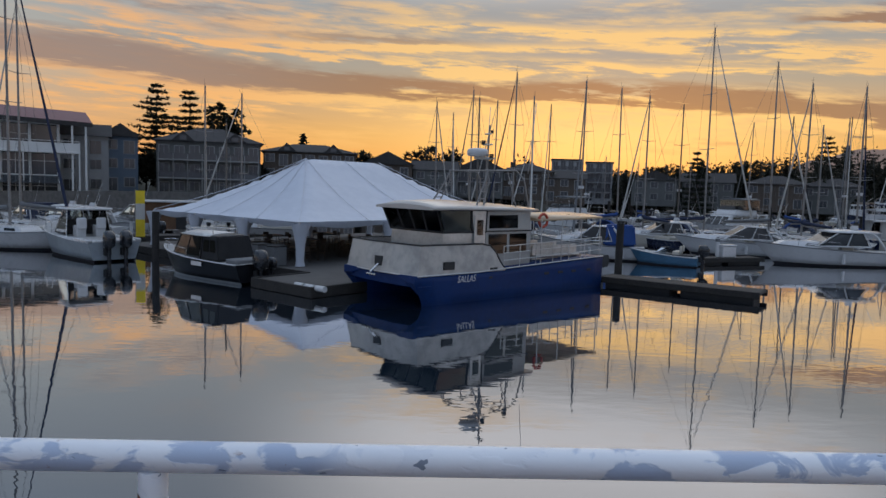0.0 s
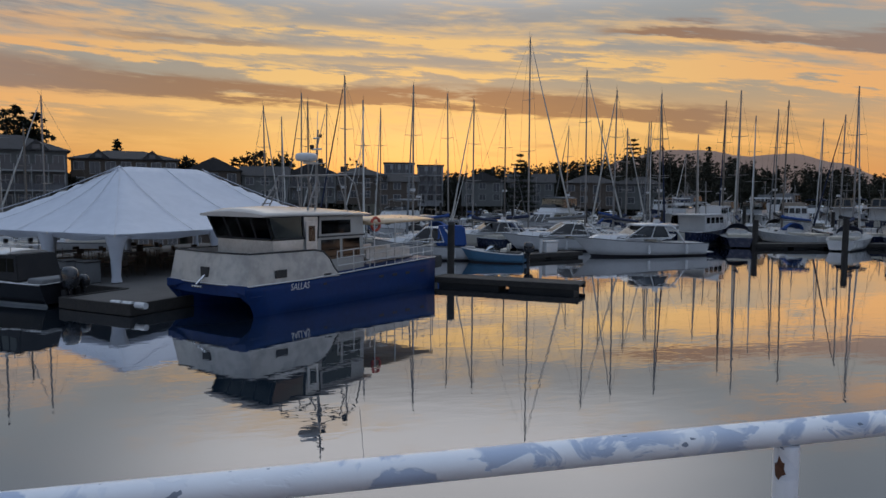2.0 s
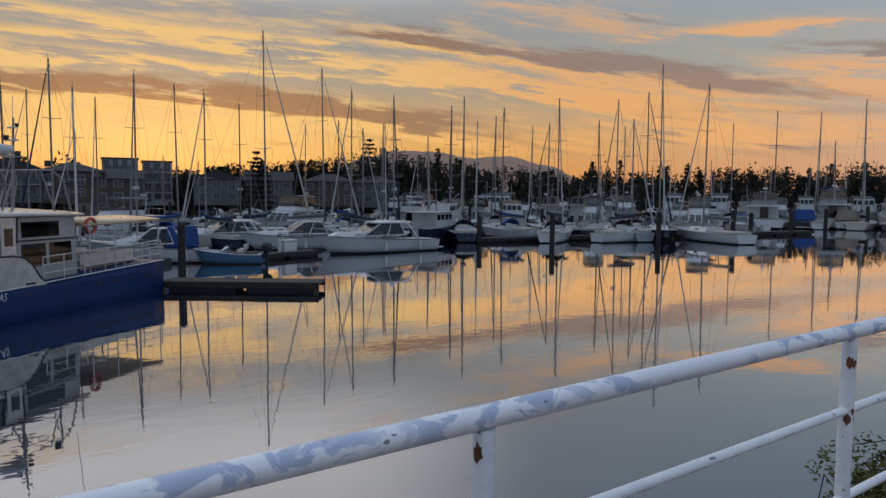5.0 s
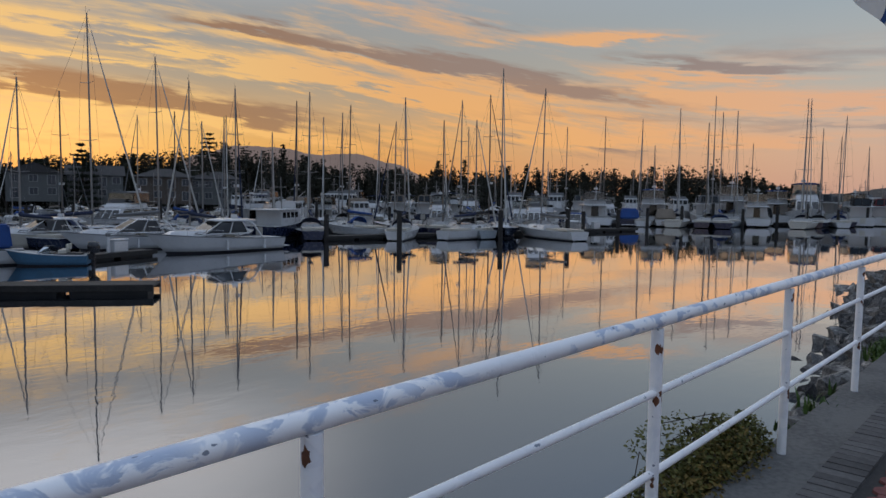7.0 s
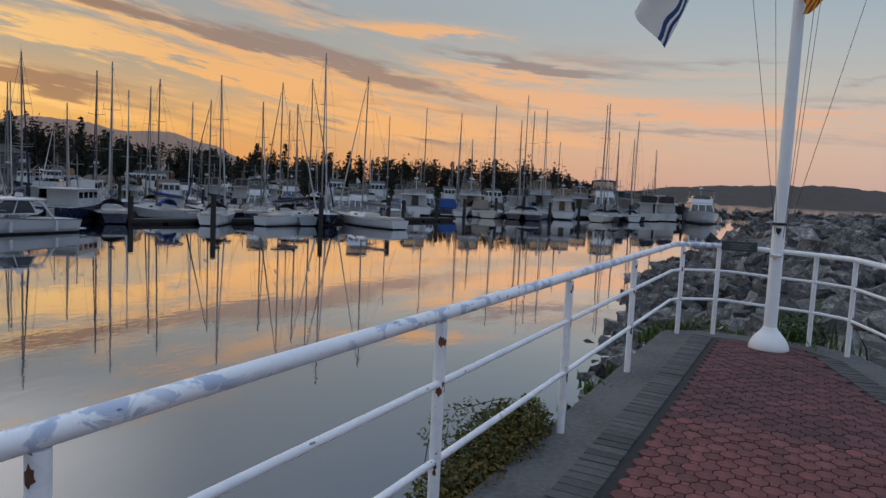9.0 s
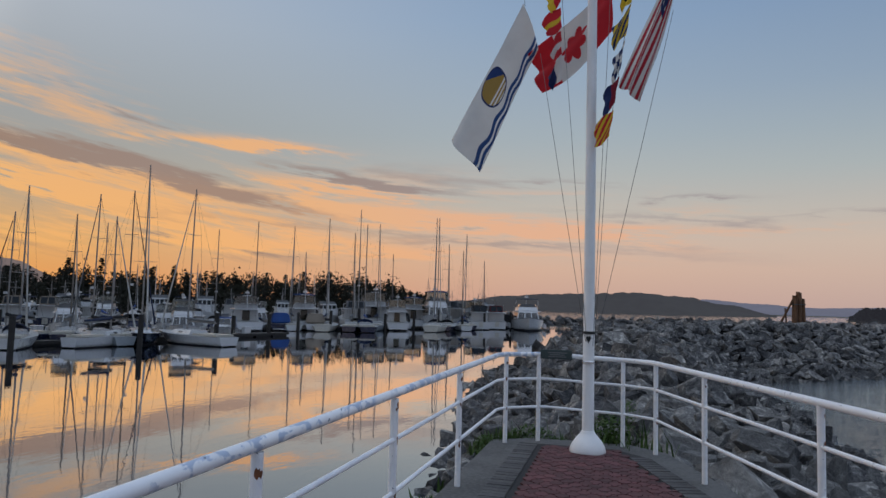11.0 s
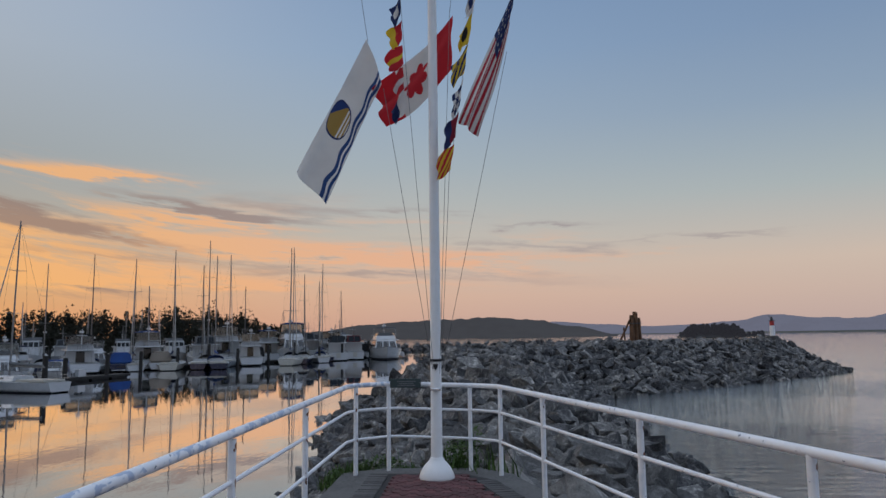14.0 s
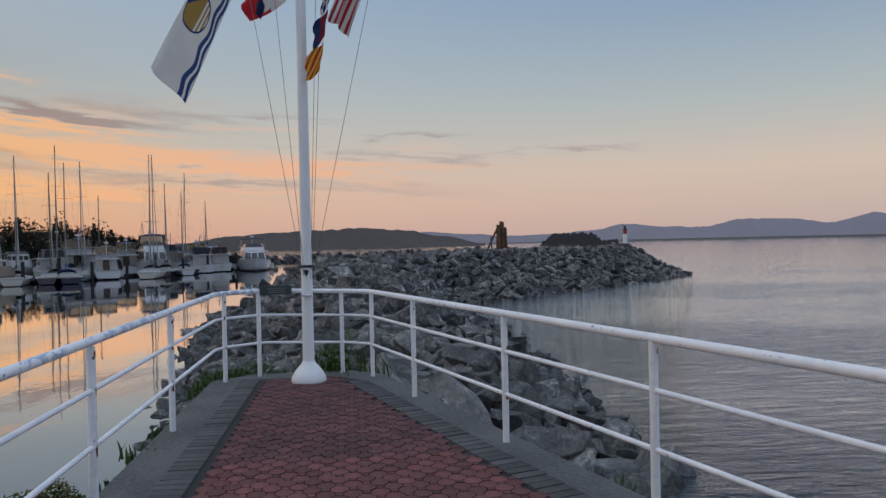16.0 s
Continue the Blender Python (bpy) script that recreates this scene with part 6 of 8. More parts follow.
    bm = ring_loft(B(), [[Vector((x, w * k, z + h * (1 - k * k))) for k in (1, 0.85, 0.5, 0, -0.5, -0.85, -1)] + [Vector((x, w * k, z - 0.09)) for k in (-1, -0.5, 0, 0.5, 1)]
                         for x, w, z, h in ((-1.35, 2.05, 3.86, 0.14), (0.5, 2.12, 3.90, 0.22), (3.2, 2.15, 3.92, 0.30), (4.6, 2.12, 3.92, 0.26), (5.05, 1.95, 3.90, 0.12))])
    part("roof", bm, M_ROOF, boat, "pale sheet roof with a soft camber")
    # aft deck: awning on posts, tube rails
    bm = ring_loft(B(), [[Vector((x, 2.2 * k, 3.45 + 0.14 * (1 - k * k) - 0.02 * (x + 3))) for k in (1, 0.5, 0, -0.5, -1)] + [Vector((x, 2.2 * k, 3.36 - 0.02 * (x + 3))) for k in (-1, 0, 1)] for x in (-6.1, -3.5, -1.2)])
    part("awning", bm, M_AWN, boat, "flat awning over the aft deck")
    for x in (-5.9, -4.4, -2.9, -1.4):
        for s in (1, -1):
            part("awning_post", tube(B(), [(x, s * 2.2, sheer(x)), (x, s * 2.2, 3.4)], 0.028, 6), M_ALU, boat)
    for z in (0.32, 0.64, 0.95):
        for s in (1, -1):
            part("guard_rail", tube(B(), [(1.25, s * (HW - 0.1), sheer(1) + z), (-1.0, s * (HW - 0.1), sheer(-1) + z), (-5.85, s * (HW - 0.1), sheer(-5.8) + z)], 0.022, 6), M_ALU, boat)
    for x in (1.25, 0.2, -0.9, -2.1, -3.3, -4.5, -5.85):
        for s in (1, -1):
            part("rail_post", tube(B(), [(x, s * (HW - 0.1), sheer(x)), (x, s * (HW - 0.1), sheer(x) + 0.95)], 0.024, 6), M_ALU, boat)
    part("aft_deck_floor", box(B(), -5.85, 2.0, -HW + 0.05, HW - 0.05, 1.2, 1.26, 0.01), M_ALU, boat)
    for y in (-1.3, 0.0, 1.3):
        part("bench", box(box(B(), -5.2, -1.8, y - 0.25, y + 0.25, 1.55, 1.66, 0.03), -5.2, -1.8, y - 0.04, y + 0.04, 1.25, 2.1, 0.02), M_ALU, boat)
    part("interior_floor", box(B(), 2.1, 4.3, -1.7, 1.7, 2.80, 2.86), M_DARKIN, boat)
    part("helm_console", box(B(), 3.6, 4.2, -1.2, 0.2, 2.86, 3.25, 0.05), M_DARKIN, boat)
    part("helm_seat", box(box(B(), 2.7, 3.15, -0.8, -0.3, 2.9, 3.2, 0.05), 2.62, 2.75, -0.8, -0.3, 3.1, 3.75, 0.04), M_DARKIN, boat)
    # radar gantry and mast behind the roof
    g = B()
    for s in (1, -1):
        tube(g, [(2.2, s * 1.5, 4.0), (1.5, s * 1.3, 5.1), (1.3, s * 1.25, 5.55)], 0.038, 7)
        tube(g, [(1.75, s * 1.5, 4.0), (1.25, s * 1.3, 5.1), (1.3, s * 1.25, 5.55)], 0.032, 7)
        tube(g, [(1.3, s * 1.25, 5.55), (-0.5, s * 1.3, 5.62), (-0.9, s * 1.45, 5.2), (-1.1, s * 1.6, 3.95)], 0.038, 7)
        tube(g, [(0.1, s * 1.3, 5.6), (-0.3, s * 1.55, 3.95)], 0.03, 7)
        for k in range(3):
            tube(g, [(2.08 - k * 0.2, s * 1.45, 4.3 + k * 0.3), (1.65 - k * 0.13, s * 1.45, 4.3 + k * 0.3)], 0.025, 6)
    for x, z in ((1.3, 5.55), (0.2, 5.6), (-0.5, 5.62)):
        tube(g, [(x, -1.28, z), (x, 1.28, z)], 0.036, 7)
    part("gantry", g, M_SPAR, boat, "tubular alloy gantry")
    part("mast", tube(B(), [(0.2, 0, 3.9), (0.1, 0, 6.2), (0.0, 0, 7.7)], 0.075, 8, 0.035), M_SPAR, boat)
    for z, w in ((6.15, 0.45), (6.8, 0.30), (7.3, 0.20)):
        part("mast_bracket", tube(B(), [(0.1, -w, z), (0.1, w, z)], 0.04, 6), M_ALU, boat)
    drum = [(0.30, 6.22), (0.46, 6.25), (0.50, 6.33), (0.50, 6.47), (0.44, 6.56), (0.20, 6.60)]
    part("radar_dome", ring_loft(B(), [[Vector((0.75 + r * math.cos(a), r * math.sin(a), z)) for a in (2 * math.pi * k / 20 for k in range(20))] for r, z in drum]), M_GEL, boat, "white drum-shaped radar dome")
    part("radar_bracket", box(B(), 0.05, 0.9, -0.1, 0.1, 6.10, 6.22, 0.02), M_ALU, boat)
    for x, y, z, r in ((0.3, 0.45, 6.25, 0.10), (0.1, -0.3, 6.9, 0.10), (0.0, 0.15, 7.4, 0.07), (-0.7, 0.9, 5.9, 0.12)):
        part("deck_light", tube(B(), [(x, y, z - r), (x, y, z + r)], r, 8), M_DARKIN, boat)
    for s in (1, -1):
        part("whip_aerial", tube(B(), [(-1.2, s * 1.4, 5.5), (-1.5, s * 1.5, 8.8)], 0.014, 5), M_GEL, boat)
    r_ = bmesh.new()
    rings = [[Vector((-1.6 + (0.30 + 0.07 * math.cos(b)) * math.cos(a), 2.1 + 0.07 * math.sin(b), 3.35 + (0.30 + 0.07 * math.cos(b)) * math.sin(a))) for b in (math.pi / 3 * k for k in range(6))] for a in (2 * math.pi * k / 14 for k in range(15))]
    ring_loft(r_, rings, cap=False)
    part("life_ring", r_, M_BEACONRED, boat, "orange-red life ring")
    for x in (-5.3, -5.7):
        part("fender", tube(B(), [(x - 0.5, -HW - 0.2 + (x + 5.7), 0.3), (x - 0.5, -HW - 0.2 + (x + 5.7), 0.95)], 0.16, 10, 0.13), M_GEL, boat)
    return boat


M_AWN = material("tan_awning", (0.46, 0.33, 0.20), (0.38, 0.27, 0.17), 0.3, grain=3.0, amount=0.5, bump=0.0)
M_BULWARK = material("brushed_pale_alloy", (0.46, 0.44, 0.41), (0.29, 0.28, 0.27), 0.45, metal=0.25, grain=2.2, coarse=0.9, amount=0.85, bump=0.15)
M_CABINPAINT = material("cream_cabin_paint", (0.38, 0.36, 0.33), (0.30, 0.29, 0.27), 0.45, grain=4.0, amount=0.6, bump=0.05)
M_ROOF = material("pale_sheet_roof", (0.52, 0.47, 0.42), (0.44, 0.40, 0.36), 0.22, grain=3.0, amount=0.5, bump=0.0)
M_BEACONRED = material("orange_red_plastic", (0.45, 0.06, 0.03), None, 0.5)
M_CABIN = glass_material("cabin_window", (0.40, 0.42, 0.43), 0.02)
tour_boat().matrix_basis = place(3.05, 33.75, 220.2)


# ---- the black cuddy boat ----
def cuddy_boat():
    boat = thing("cuddy_boat", "black aluminium cabin boat with a grey underside and twin outboards", "motorboat")
    L, beam = 7.4, 2.55
    sheer = hull_parts(boat, L, beam, 0.95, 1.35, M_BLACK, transom=0.92, rake=0.13, flare=0.70, stripe=M_GREY)
    ws = Shell(-0.9, 1.6, 1.05, 0.92, 1.05, 2.15, 0.55, 0.0, 0.85, 0.72)
    part("cabin_back", box(B(), -0.95, -0.88, -1.0, 1.0, 1.0, 2.15, 0.02), M_BLACK, boat)
    fr = B()
    for w in "ps":
        for u in (0, 0.52, 1):
            tube(fr, [ws.at(w, u, 0), ws.at(w, u, 1)], 0.04, 6)
    for v in (0, 1):
        tube(fr, [ws.at("s", 0, v), ws.at("s", 1, v), ws.at("p", 1, v), ws.at("p", 0, v)], 0.045, 6)
    tube(fr, [ws.at("f", 0.5, 0), ws.at("f", 0.5, 1)], 0.035, 6)
    part("window_frames", fr, M_BLACK, boat)
    for u0, u1 in ((0.03, 0.48), (0.52, 0.97)):
        ws.pane("windscreen", "f", u0, u1, 0.05, 0.95, M_CABIN, boat)
    for w in "ps":
        ws.pane("side_window", w, 0.05, 0.49, 0.08, 0.92, M_CABIN, boat)
        ws.pane("side_window", w, 0.56, 0.95, 0.08, 0.92, M_CABIN, boat)
    bm = ring_loft(B(), [[Vector((x, w * k, 2.16 + h * (1 - k * k))) for k in (1, 0.6, 0, -0.6, -1)] + [Vector((x, w * k, 2.10)) for k in (-1, 0, 1)]
                         for x, w, h in ((-1.5, 1.0, 0.10), (-0.4, 1.0, 0.16), (0.8, 0.86, 0.14), (1.15, 0.74, 0.05))])
    part("hardtop", bm, M_ALU, boat, "pale metal hardtop")
    cv = Shell(-2.3, -0.95, 1.06, 0.95, 1.0, 2.12, 0.0, 0.25)
    c = part("drop_curtain", cv.solid(0.05), M_CANVASBLACK, boat, "black canvas back")
    for w in "ps":
        cv.pane("clear_panel", w, 0.15, 0.48, 0.35, 0.85, M_GLASS, c)
        cv.pane("clear_panel", w, 0.55, 0.9, 0.35, 0.85, M_GLASS, c)
    rack = B()
    for s in (0.7, -0.7):
        tube(rack, [(-1.4, s, 2.2), (-1.4, s, 2.42), (0.6, s, 2.42), (0.75, s, 2.25)], 0.022, 6)
    for x in (-1.3, -0.3, 0.5):
        tube(rack, [(x, -0.7, 2.42), (x, 0.7, 2.42)], 0.02, 6)
    part("roof_rack", rack, M_STEEL, boat)
    pts = [(0.1 + 3.2 * s, half_breadth(0.55 + 0.40 * s, beam, 0.92) * 0.92, sheer(0.55 + 0.4 * s)) for s in (k / 5 for k in range(6))]
    rail_loop(boat, pts + [(x, -y, z) for x, y, z in reversed(pts)], 0.35, 0.018, "bow_rail", 7)
    outboard(boat, -L / 2 - 0.45, 0.15, 0.55, 1.25)
    outboard(boat, -L / 2 - 0.35, -0.62, 0.6, 0.75)
    part("hull_marking", box(B(), -1.3, -0.5, beam * 0.49 + 0.03, beam * 0.49 + 0.04, 0.72, 0.92), M_GEL, boat, "pale unreadable marking")
    part("fish_box", box(B(), -3.5, -2.6, -0.9, 0.9, 0.9, 1.15, 0.05), M_CANVASGREY, boat)
    return boat


cuddy_boat().matrix_basis = place(-10.6, 35.6, 142.5)


# ---- the open white fishing boat with twin outboards ----
def fishing_boat():
    boat = thing("fishing_boat", "white sport boat with a hardtop, clear curtains and twin outboards", "motorboat")
    L, beam = 8.6, 2.9
    sheer = hull_parts(boat, L, beam, 1.0, 1.6, M_GREY, transom=0.9, rake=0.14, flare=0.76)
    part("cockpit_liner", box(B(), -4.0, -0.6, -1.2, 1.2, 1.0, 1.04, 0.01), M_GEL, boat)
    for s in (1, -1):
        part("gunwale", box(B(), -4.25, -0.4, s * 1.26 - 0.14, s * 1.26 + 0.14, 1.0, 1.16, 0.04), M_GEL, boat)
    ws = Shell(-1.2, 1.0, 1.15, 1.0, 1.15, 2.5, 0.85, 0.25, 0.95, 0.75)
    fr = B()
    for w in "ps":
        for u in (0, 0.5, 1):
            tube(fr, [ws.at(w, u, 0), ws.at(w, u, 1)], 0.028, 6)
    tube(fr, [ws.at("s", 0, 1), ws.at("s", 1, 1), ws.at("p", 1, 1), ws.at("p", 0, 1)], 0.03, 6)
    part("hardtop_frame", fr, M_STEEL, boat)
    for w in "psf":
        ws.pane("clear_curtain", w, 0.02, 0.98, 0.02, 0.98, M_CLEAR, boat)
    part("hardtop", box(B(), -1.6, 0.35, -1.1, 1.1, 2.5, 2.6, 0.04), M_GEL, boat)
    fore = Shell(0.1, 3.4, 1.1, 0.9, 1.2, 1.75, 0.8, 0.0, 0.5, 0.35)
    part("foredeck_house", fore.solid(0.08), M_GEL, boat)
    for y in (-0.5, 0.5):
        part("helm_seat", box(box(B(), -1.5, -1.0, y - 0.25, y + 0.25, 1.04, 1.7, 0.05), -1.6, -1.45, y - 0.25, y + 0.25, 1.5, 2.1, 0.05), M_GEL, boat)
    part("console", box(B(), -0.4, 0.2, -0.9, 0.9, 1.04, 1.95, 0.05), M_DARKIN, boat)
    part("motor_well", box(B(), -4.3, -3.9, -1.1, 1.1, 0.6, 1.1, 0.04), M_GEL, boat)
    outboard(boat, -L / 2 - 0.30, 0.42, 0.6, 1.15)
    outboard(boat, -L / 2 - 0.30, -0.42, 0.6, 1.15)
    pts = [(0.4 + 3.6 * s, half_breadth(0.56 + 0.40 * s, beam, 0.9) * 0.92, sheer(0.56 + 0.4 * s)) for s in (k / 5 for k in range(6))]
    rail_loop(boat, pts + [(x, -y, z) for x, y, z in reversed(pts)], 0.55, 0.016, "bow_rail", 7)
    rods = B()
    for y in (-0.8, -0.3, 0.3, 0.8):
        tube(rods, [(-1.4, y, 2.6), (-1.9, y, 3.3)], 0.012, 4)
    part("rod_holders", rods, M_STEEL, boat)
    return boat


fishing_boat().matrix_basis = place(-20.9, 44.0, 137) @ Matrix.Scale(1.12, 4)
b = express_cruiser(9.0, M_GEL, True, label="white cruiser moored behind the open fishing boat")
b.matrix_basis = place(-27.5, 57.5, 160)
b = express_cruiser(8.0, M_GEL, False, M_CANVAS, label="white cruiser with a navy canvas top near the walkway")
b.matrix_basis = place(-34.0, 62.0, 150)
b = sailboat(10.0, 12.0, M_GEL, M_CANVASBLUE, True, False, label="white sailing boat lying behind the tent")
b.matrix_basis = place(-14.5, 60.0, 170)
b = express_cruiser(7.5, M_GEL, False, M_CANVASBLUE, label="small white cruiser with blue canvas beside the tent dock")
b.matrix_basis = place(12.0, 50.5, 165)


# ---- the event tent on its floating platform ----
F0 = Vector((-6.33, 37.1, 0))
U = Vector((-0.745, 0.666, 0))
V = Vector((0.666, 0.745, 0))
LU, LV = 15.2, 19.5
plat = tagged(part("event_platform", prism(B(), [tuple((F0 + U * a + V * b).xy) for a, b in ((-6.4, -4.4), (-2.3, -4.4), (-2.3, -1.2), (LU + 2.5, -1.2), (LU + 2.5, LV + 3), (-6.4, LV + 3))], -0.3, 0.42, 0.03), M_DOCKCON),
              "grey floating platform that carries the tent", "dock", kind="structure")
edge_ = [tuple((F0 + U * a + V * b)) for a, b in ((-6.42, 12), (-6.42, -4.42), (-2.28, -4.42), (-2.28, -1.22), (LU + 2.52, -1.22), (LU + 2.52, LV))]
for p0, p1 in zip(edge_, edge_[1:]):
    d_ = (Vector(p1) - Vector(p0)).normalized()
    n_ = Vector((-d_.y, d_.x, 0)) * 0.07
    q_ = [Vector(p0) + n_ - d_ * 0.05, Vector(p0) - n_ - d_ * 0.05, Vector(p1) - n_ + d_ * 0.05, Vector(p1) + n_ + d_ * 0.05]
    part("edge_timber", prism(B(), [(v.x, v.y) for v in q_], 0.02, 0.47, 0.015), M_PILE, plat)
tent = thing("event_tent", "large white pole tent with scalloped valance and tied legs", "tent")
EAVE, PEAK = 2.75, 6.35


def tent_point(a, b, z):
    p = F0 + U * a + V * b
    return Vector((p.x, p.y, z))


def tent_roof():
    """Hip roof, sagging a little between the rafters."""
    bm = bmesh.new()
    n, m = 24, 28
    ridge0, ridge1 = LV * 0.5 - 3.3, LV * 0.5 + 3.3
    grid = []
    for i in range(n + 1):
        row = []
        for j in range(m + 1):
            a, b = LU * i / n, LV * j / m
            fa = min(a, LU - a) / (LU / 2)
            fb = 1.0 if ridge0 <= b <= ridge1 else (b / ridge0 if b < ridge0 else (LV - b) / (LV - ridge1))
            f = max(0.0, min(fa, fb, 1.0))
            sag = -0.28 * math.sin(math.pi * f) - 0.10 * abs(math.sin(math.pi * a / LU * 4)) * (1 - f) - 0.10 * abs(math.sin(math.pi * b / LV * 4)) * (1 - f)
            row.append(bm.verts.new(tent_point(a, b, EAVE + (PEAK - EAVE) * f + sag)))
        grid.append(row)
    for i in range(n):
        for j in range(m):
            f = bm.faces.new((grid[i][j], grid[i + 1][j], grid[i + 1][j + 1], grid[i][j + 1]))
            f.smooth = False
    return bm


part("roof", tent_roof(), M_TENT, tent, "taut white vinyl roof", shade=True)
M_SEAM = material("tent_seam", (0.56, 0.58, 0.63), None, 0.6)
RID0, RID1 = LV * 0.5 - 3.3, LV * 0.5 + 3.3


def roof_z(a, b):
    fa = min(a, LU - a) / (LU / 2)
    fb = 1.0 if RID0 <= b <= RID1 else (b / RID0 if b < RID0 else (LV - b) / (LV - RID1))
    f = max(0.0, min(fa, fb, 1.0))
    return EAVE + (PEAK - EAVE) * f - 0.28 * math.sin(math.pi * f)


for (a0, b0), (a1, b1) in [((0, LV * k / 4), (LU / 2, max(RID0, min(RID1, LV * k / 4)))) for k in range(5)] + [((LU * k / 4, 0), (LU / 2, RID0)) for k in (1, 2, 3, 4)]:
    pts = [tent_point(lerp(a0, a1, k / 12), lerp(b0, b1, k / 12), roof_z(lerp(a0, a1, k / 12), lerp(b0, b1, k / 12)) + 0.035) for k in range(13)]
    part("seam", tube(B(), pts, 0.02, 5), M_SEAM, tent)
for a0, b0, a1, b1 in ((0, 0, LU, 0), (0, 0, 0, LV), (LU, 0, LU, LV), (0, LV, LU, LV)):
    t = bmesh.new()
    top, bot = [], []
    for k in range(41):
        f = k / 40
        p = tent_point(lerp(a0, a1, f), lerp(b0, b1, f), EAVE)
        top.append(t.verts.new(p))
        bot.append(t.verts.new(p - Vector((0, 0, 0.26 + 0.12 * abs(math.sin(math.pi * f * 3)) ** 3))))
    for k in range(40):
        t.faces.new((top[k], top[k + 1], bot[k + 1], bot[k]))
    bmesh.ops.solidify(t, geom=t.faces[:], thickness=0.02)
    part("valance", t, M_TENT, tent)
for a, b in [(LU * k / 3, 0) for k in range(4)] + [(0, LV * k / 3) for k in (1, 2, 3)] + [(LU, LV * k / 3) for k in (1, 2, 3)] + [(LU * k / 3, LV) for k in (1, 2)]:
    p = tent_point(a, b, 0.42)
    leg = part("leg", tube(B(), [p, (p.x, p.y, EAVE)], 0.05, 8), M_ALU, tent)
    wrap = ring_loft(B(), [[Vector((p.x + w * math.cos(q) * (1.0 + 0.25 * math.cos(3 * q)), p.y + w * math.sin(q), z)) for q in (math.pi / 5 * k for k in range(10))] for z, w in ((EAVE - 0.1, 0.46), (EAVE - 0.7, 0.30), (1.5, 0.22), (0.75, 0.19), (0.45, 0.24))], cap=False)
    part("leg_drape", wrap, M_TENT, tent, "gathered white drape")


def folding_chair():
    c = thing("folding_chair", "dark folding chair under the tent", "chair", "chairs under the tent")
    part("seat", box(B(), -0.2, 0.2, -0.2, 0.2, 0.43, 0.46, 0.01), M_CHAIR, c)
    part("backrest", box(B(), -0.22, -0.19, -0.2, 0.2, 0.6, 0.88, 0.01), M_CHAIR, c)
    for x in (-0.19, 0.19):
        for y in (-0.18, 0.18):
            part("leg", tube(B(), [(x, y, 0), (x * (1.0 if x > 0 else 1.05), y, 0.44 if x > 0 else 0.88)], 0.013, 5), M_CHAIR, c)
    return c


def round_table():
    t = thing("round_table", "round brown table under the tent", "table", "tables under the tent")
    part("tabletop", tube(B(), [(0, 0, 0.72), (0, 0, 0.75)], 0.75, 20), M_TABLE, t)
    for k in range(4):
        a = math.pi / 4 + k * math.pi / 2
        part("leg", tube(B(), [(0.5 * math.cos(a), 0.5 * math.sin(a), 0), (0.4 * math.cos(a), 0.4 * math.sin(a), 0.72)], 0.02, 6), M_CHAIR, t)
    return t


M_CHAIR = material("brown_chair", (0.07, 0.045, 0.03), None, 0.6, grain=10)
M_TABLE = material("brown_tabletop", (0.12, 0.075, 0.045), None, 0.5, grain=10)
tabs, chairs = [], []
for a in (2.5, 6.5, 11.0):
    for b_ in (2.2, 6.4, 10.8):
        p = F0 + U * a + V * b_
        tabs.append(place(p.x, p.y, 30, 0.42))
        for k in range(5):
            q = 2 * math.pi * k / 5 + a
            chairs.append(place(p.x + 1.05 * math.cos(q), p.y + 1.05 * math.sin(q), math.degrees(q) + 180, 0.42))
stamp(round_table, tabs)
stamp(folding_chair, chairs)
# timber posts and a pale box on the platform, and the yellow banner flag by the walkway
for a, b_ in ((8.5, 15.5), (3.5, 15.8)):
    p = F0 + U * a + V * b_
    w = thing("timber_post", "square timber post at the back of the tent", "post", at=place(p.x, p.y, 40, 0.42))
    part("shaft", box(B(), -0.2, 0.2, -0.2, 0.2, 0, 2.4, 0.02), M_TABLE, w)
    part("cap", box(B(), -0.24, 0.24, -0.24, 0.24, 2.4, 2.48, 0.02), M_TABLE, w)
p = F0 + U * 2.5 + V * -0.6
for k in range(2):
    bn = thing("service_bin", "square dark bin beside the tent edge", "bin", "bins by the tent", place(p.x + k * 1.0, p.y - k * 0.9, 40, 0.42))
    part("body", box(B(), -0.4, 0.4, -0.4, 0.4, 0, 1.0, 0.04), M_CANVASGREY, bn)
    part("lid", box(B(), -0.43, 0.43, -0.43, 0.43, 1.0, 1.08, 0.03), M_DARKIN, bn)
fl = thing("feather_banner", "yellow and white feather banner flag on the dock", "banner", at=place(-19.95, 49.9, 20, 0.42))
part("pole", tube(B(), [(0, 0, 0), (0, 0, 3.6)], 0.025, 6), M_SPAR, fl)
M_YELLOW = material("yellow_cloth", (0.75, 0.55, 0.03), None, 0.8, grain=12)
for z0, z1, mt in ((0.3, 1.5, M_YELLOW), (1.5, 2.6, M_SAIL), (2.6, 3.5, M_YELLOW)):
    part("banner_cloth", box(B(), 0.03, 0.62, -0.01, 0.01, z0, z1), mt, fl)
bx = thing("dock_box", "white plastic dock box", "dock box", "dock boxes", place(21.6, 49.75, 19, 0.42))
part("body", box(B(), -0.6, 0.6, -0.3, 0.3, 0, 0.8, 0.05), M_GEL, bx)
part("lid", box(B(), -0.64, 0.64, -0.34, 0.34, 0.8, 0.9, 0.04), M_GEL, bx)
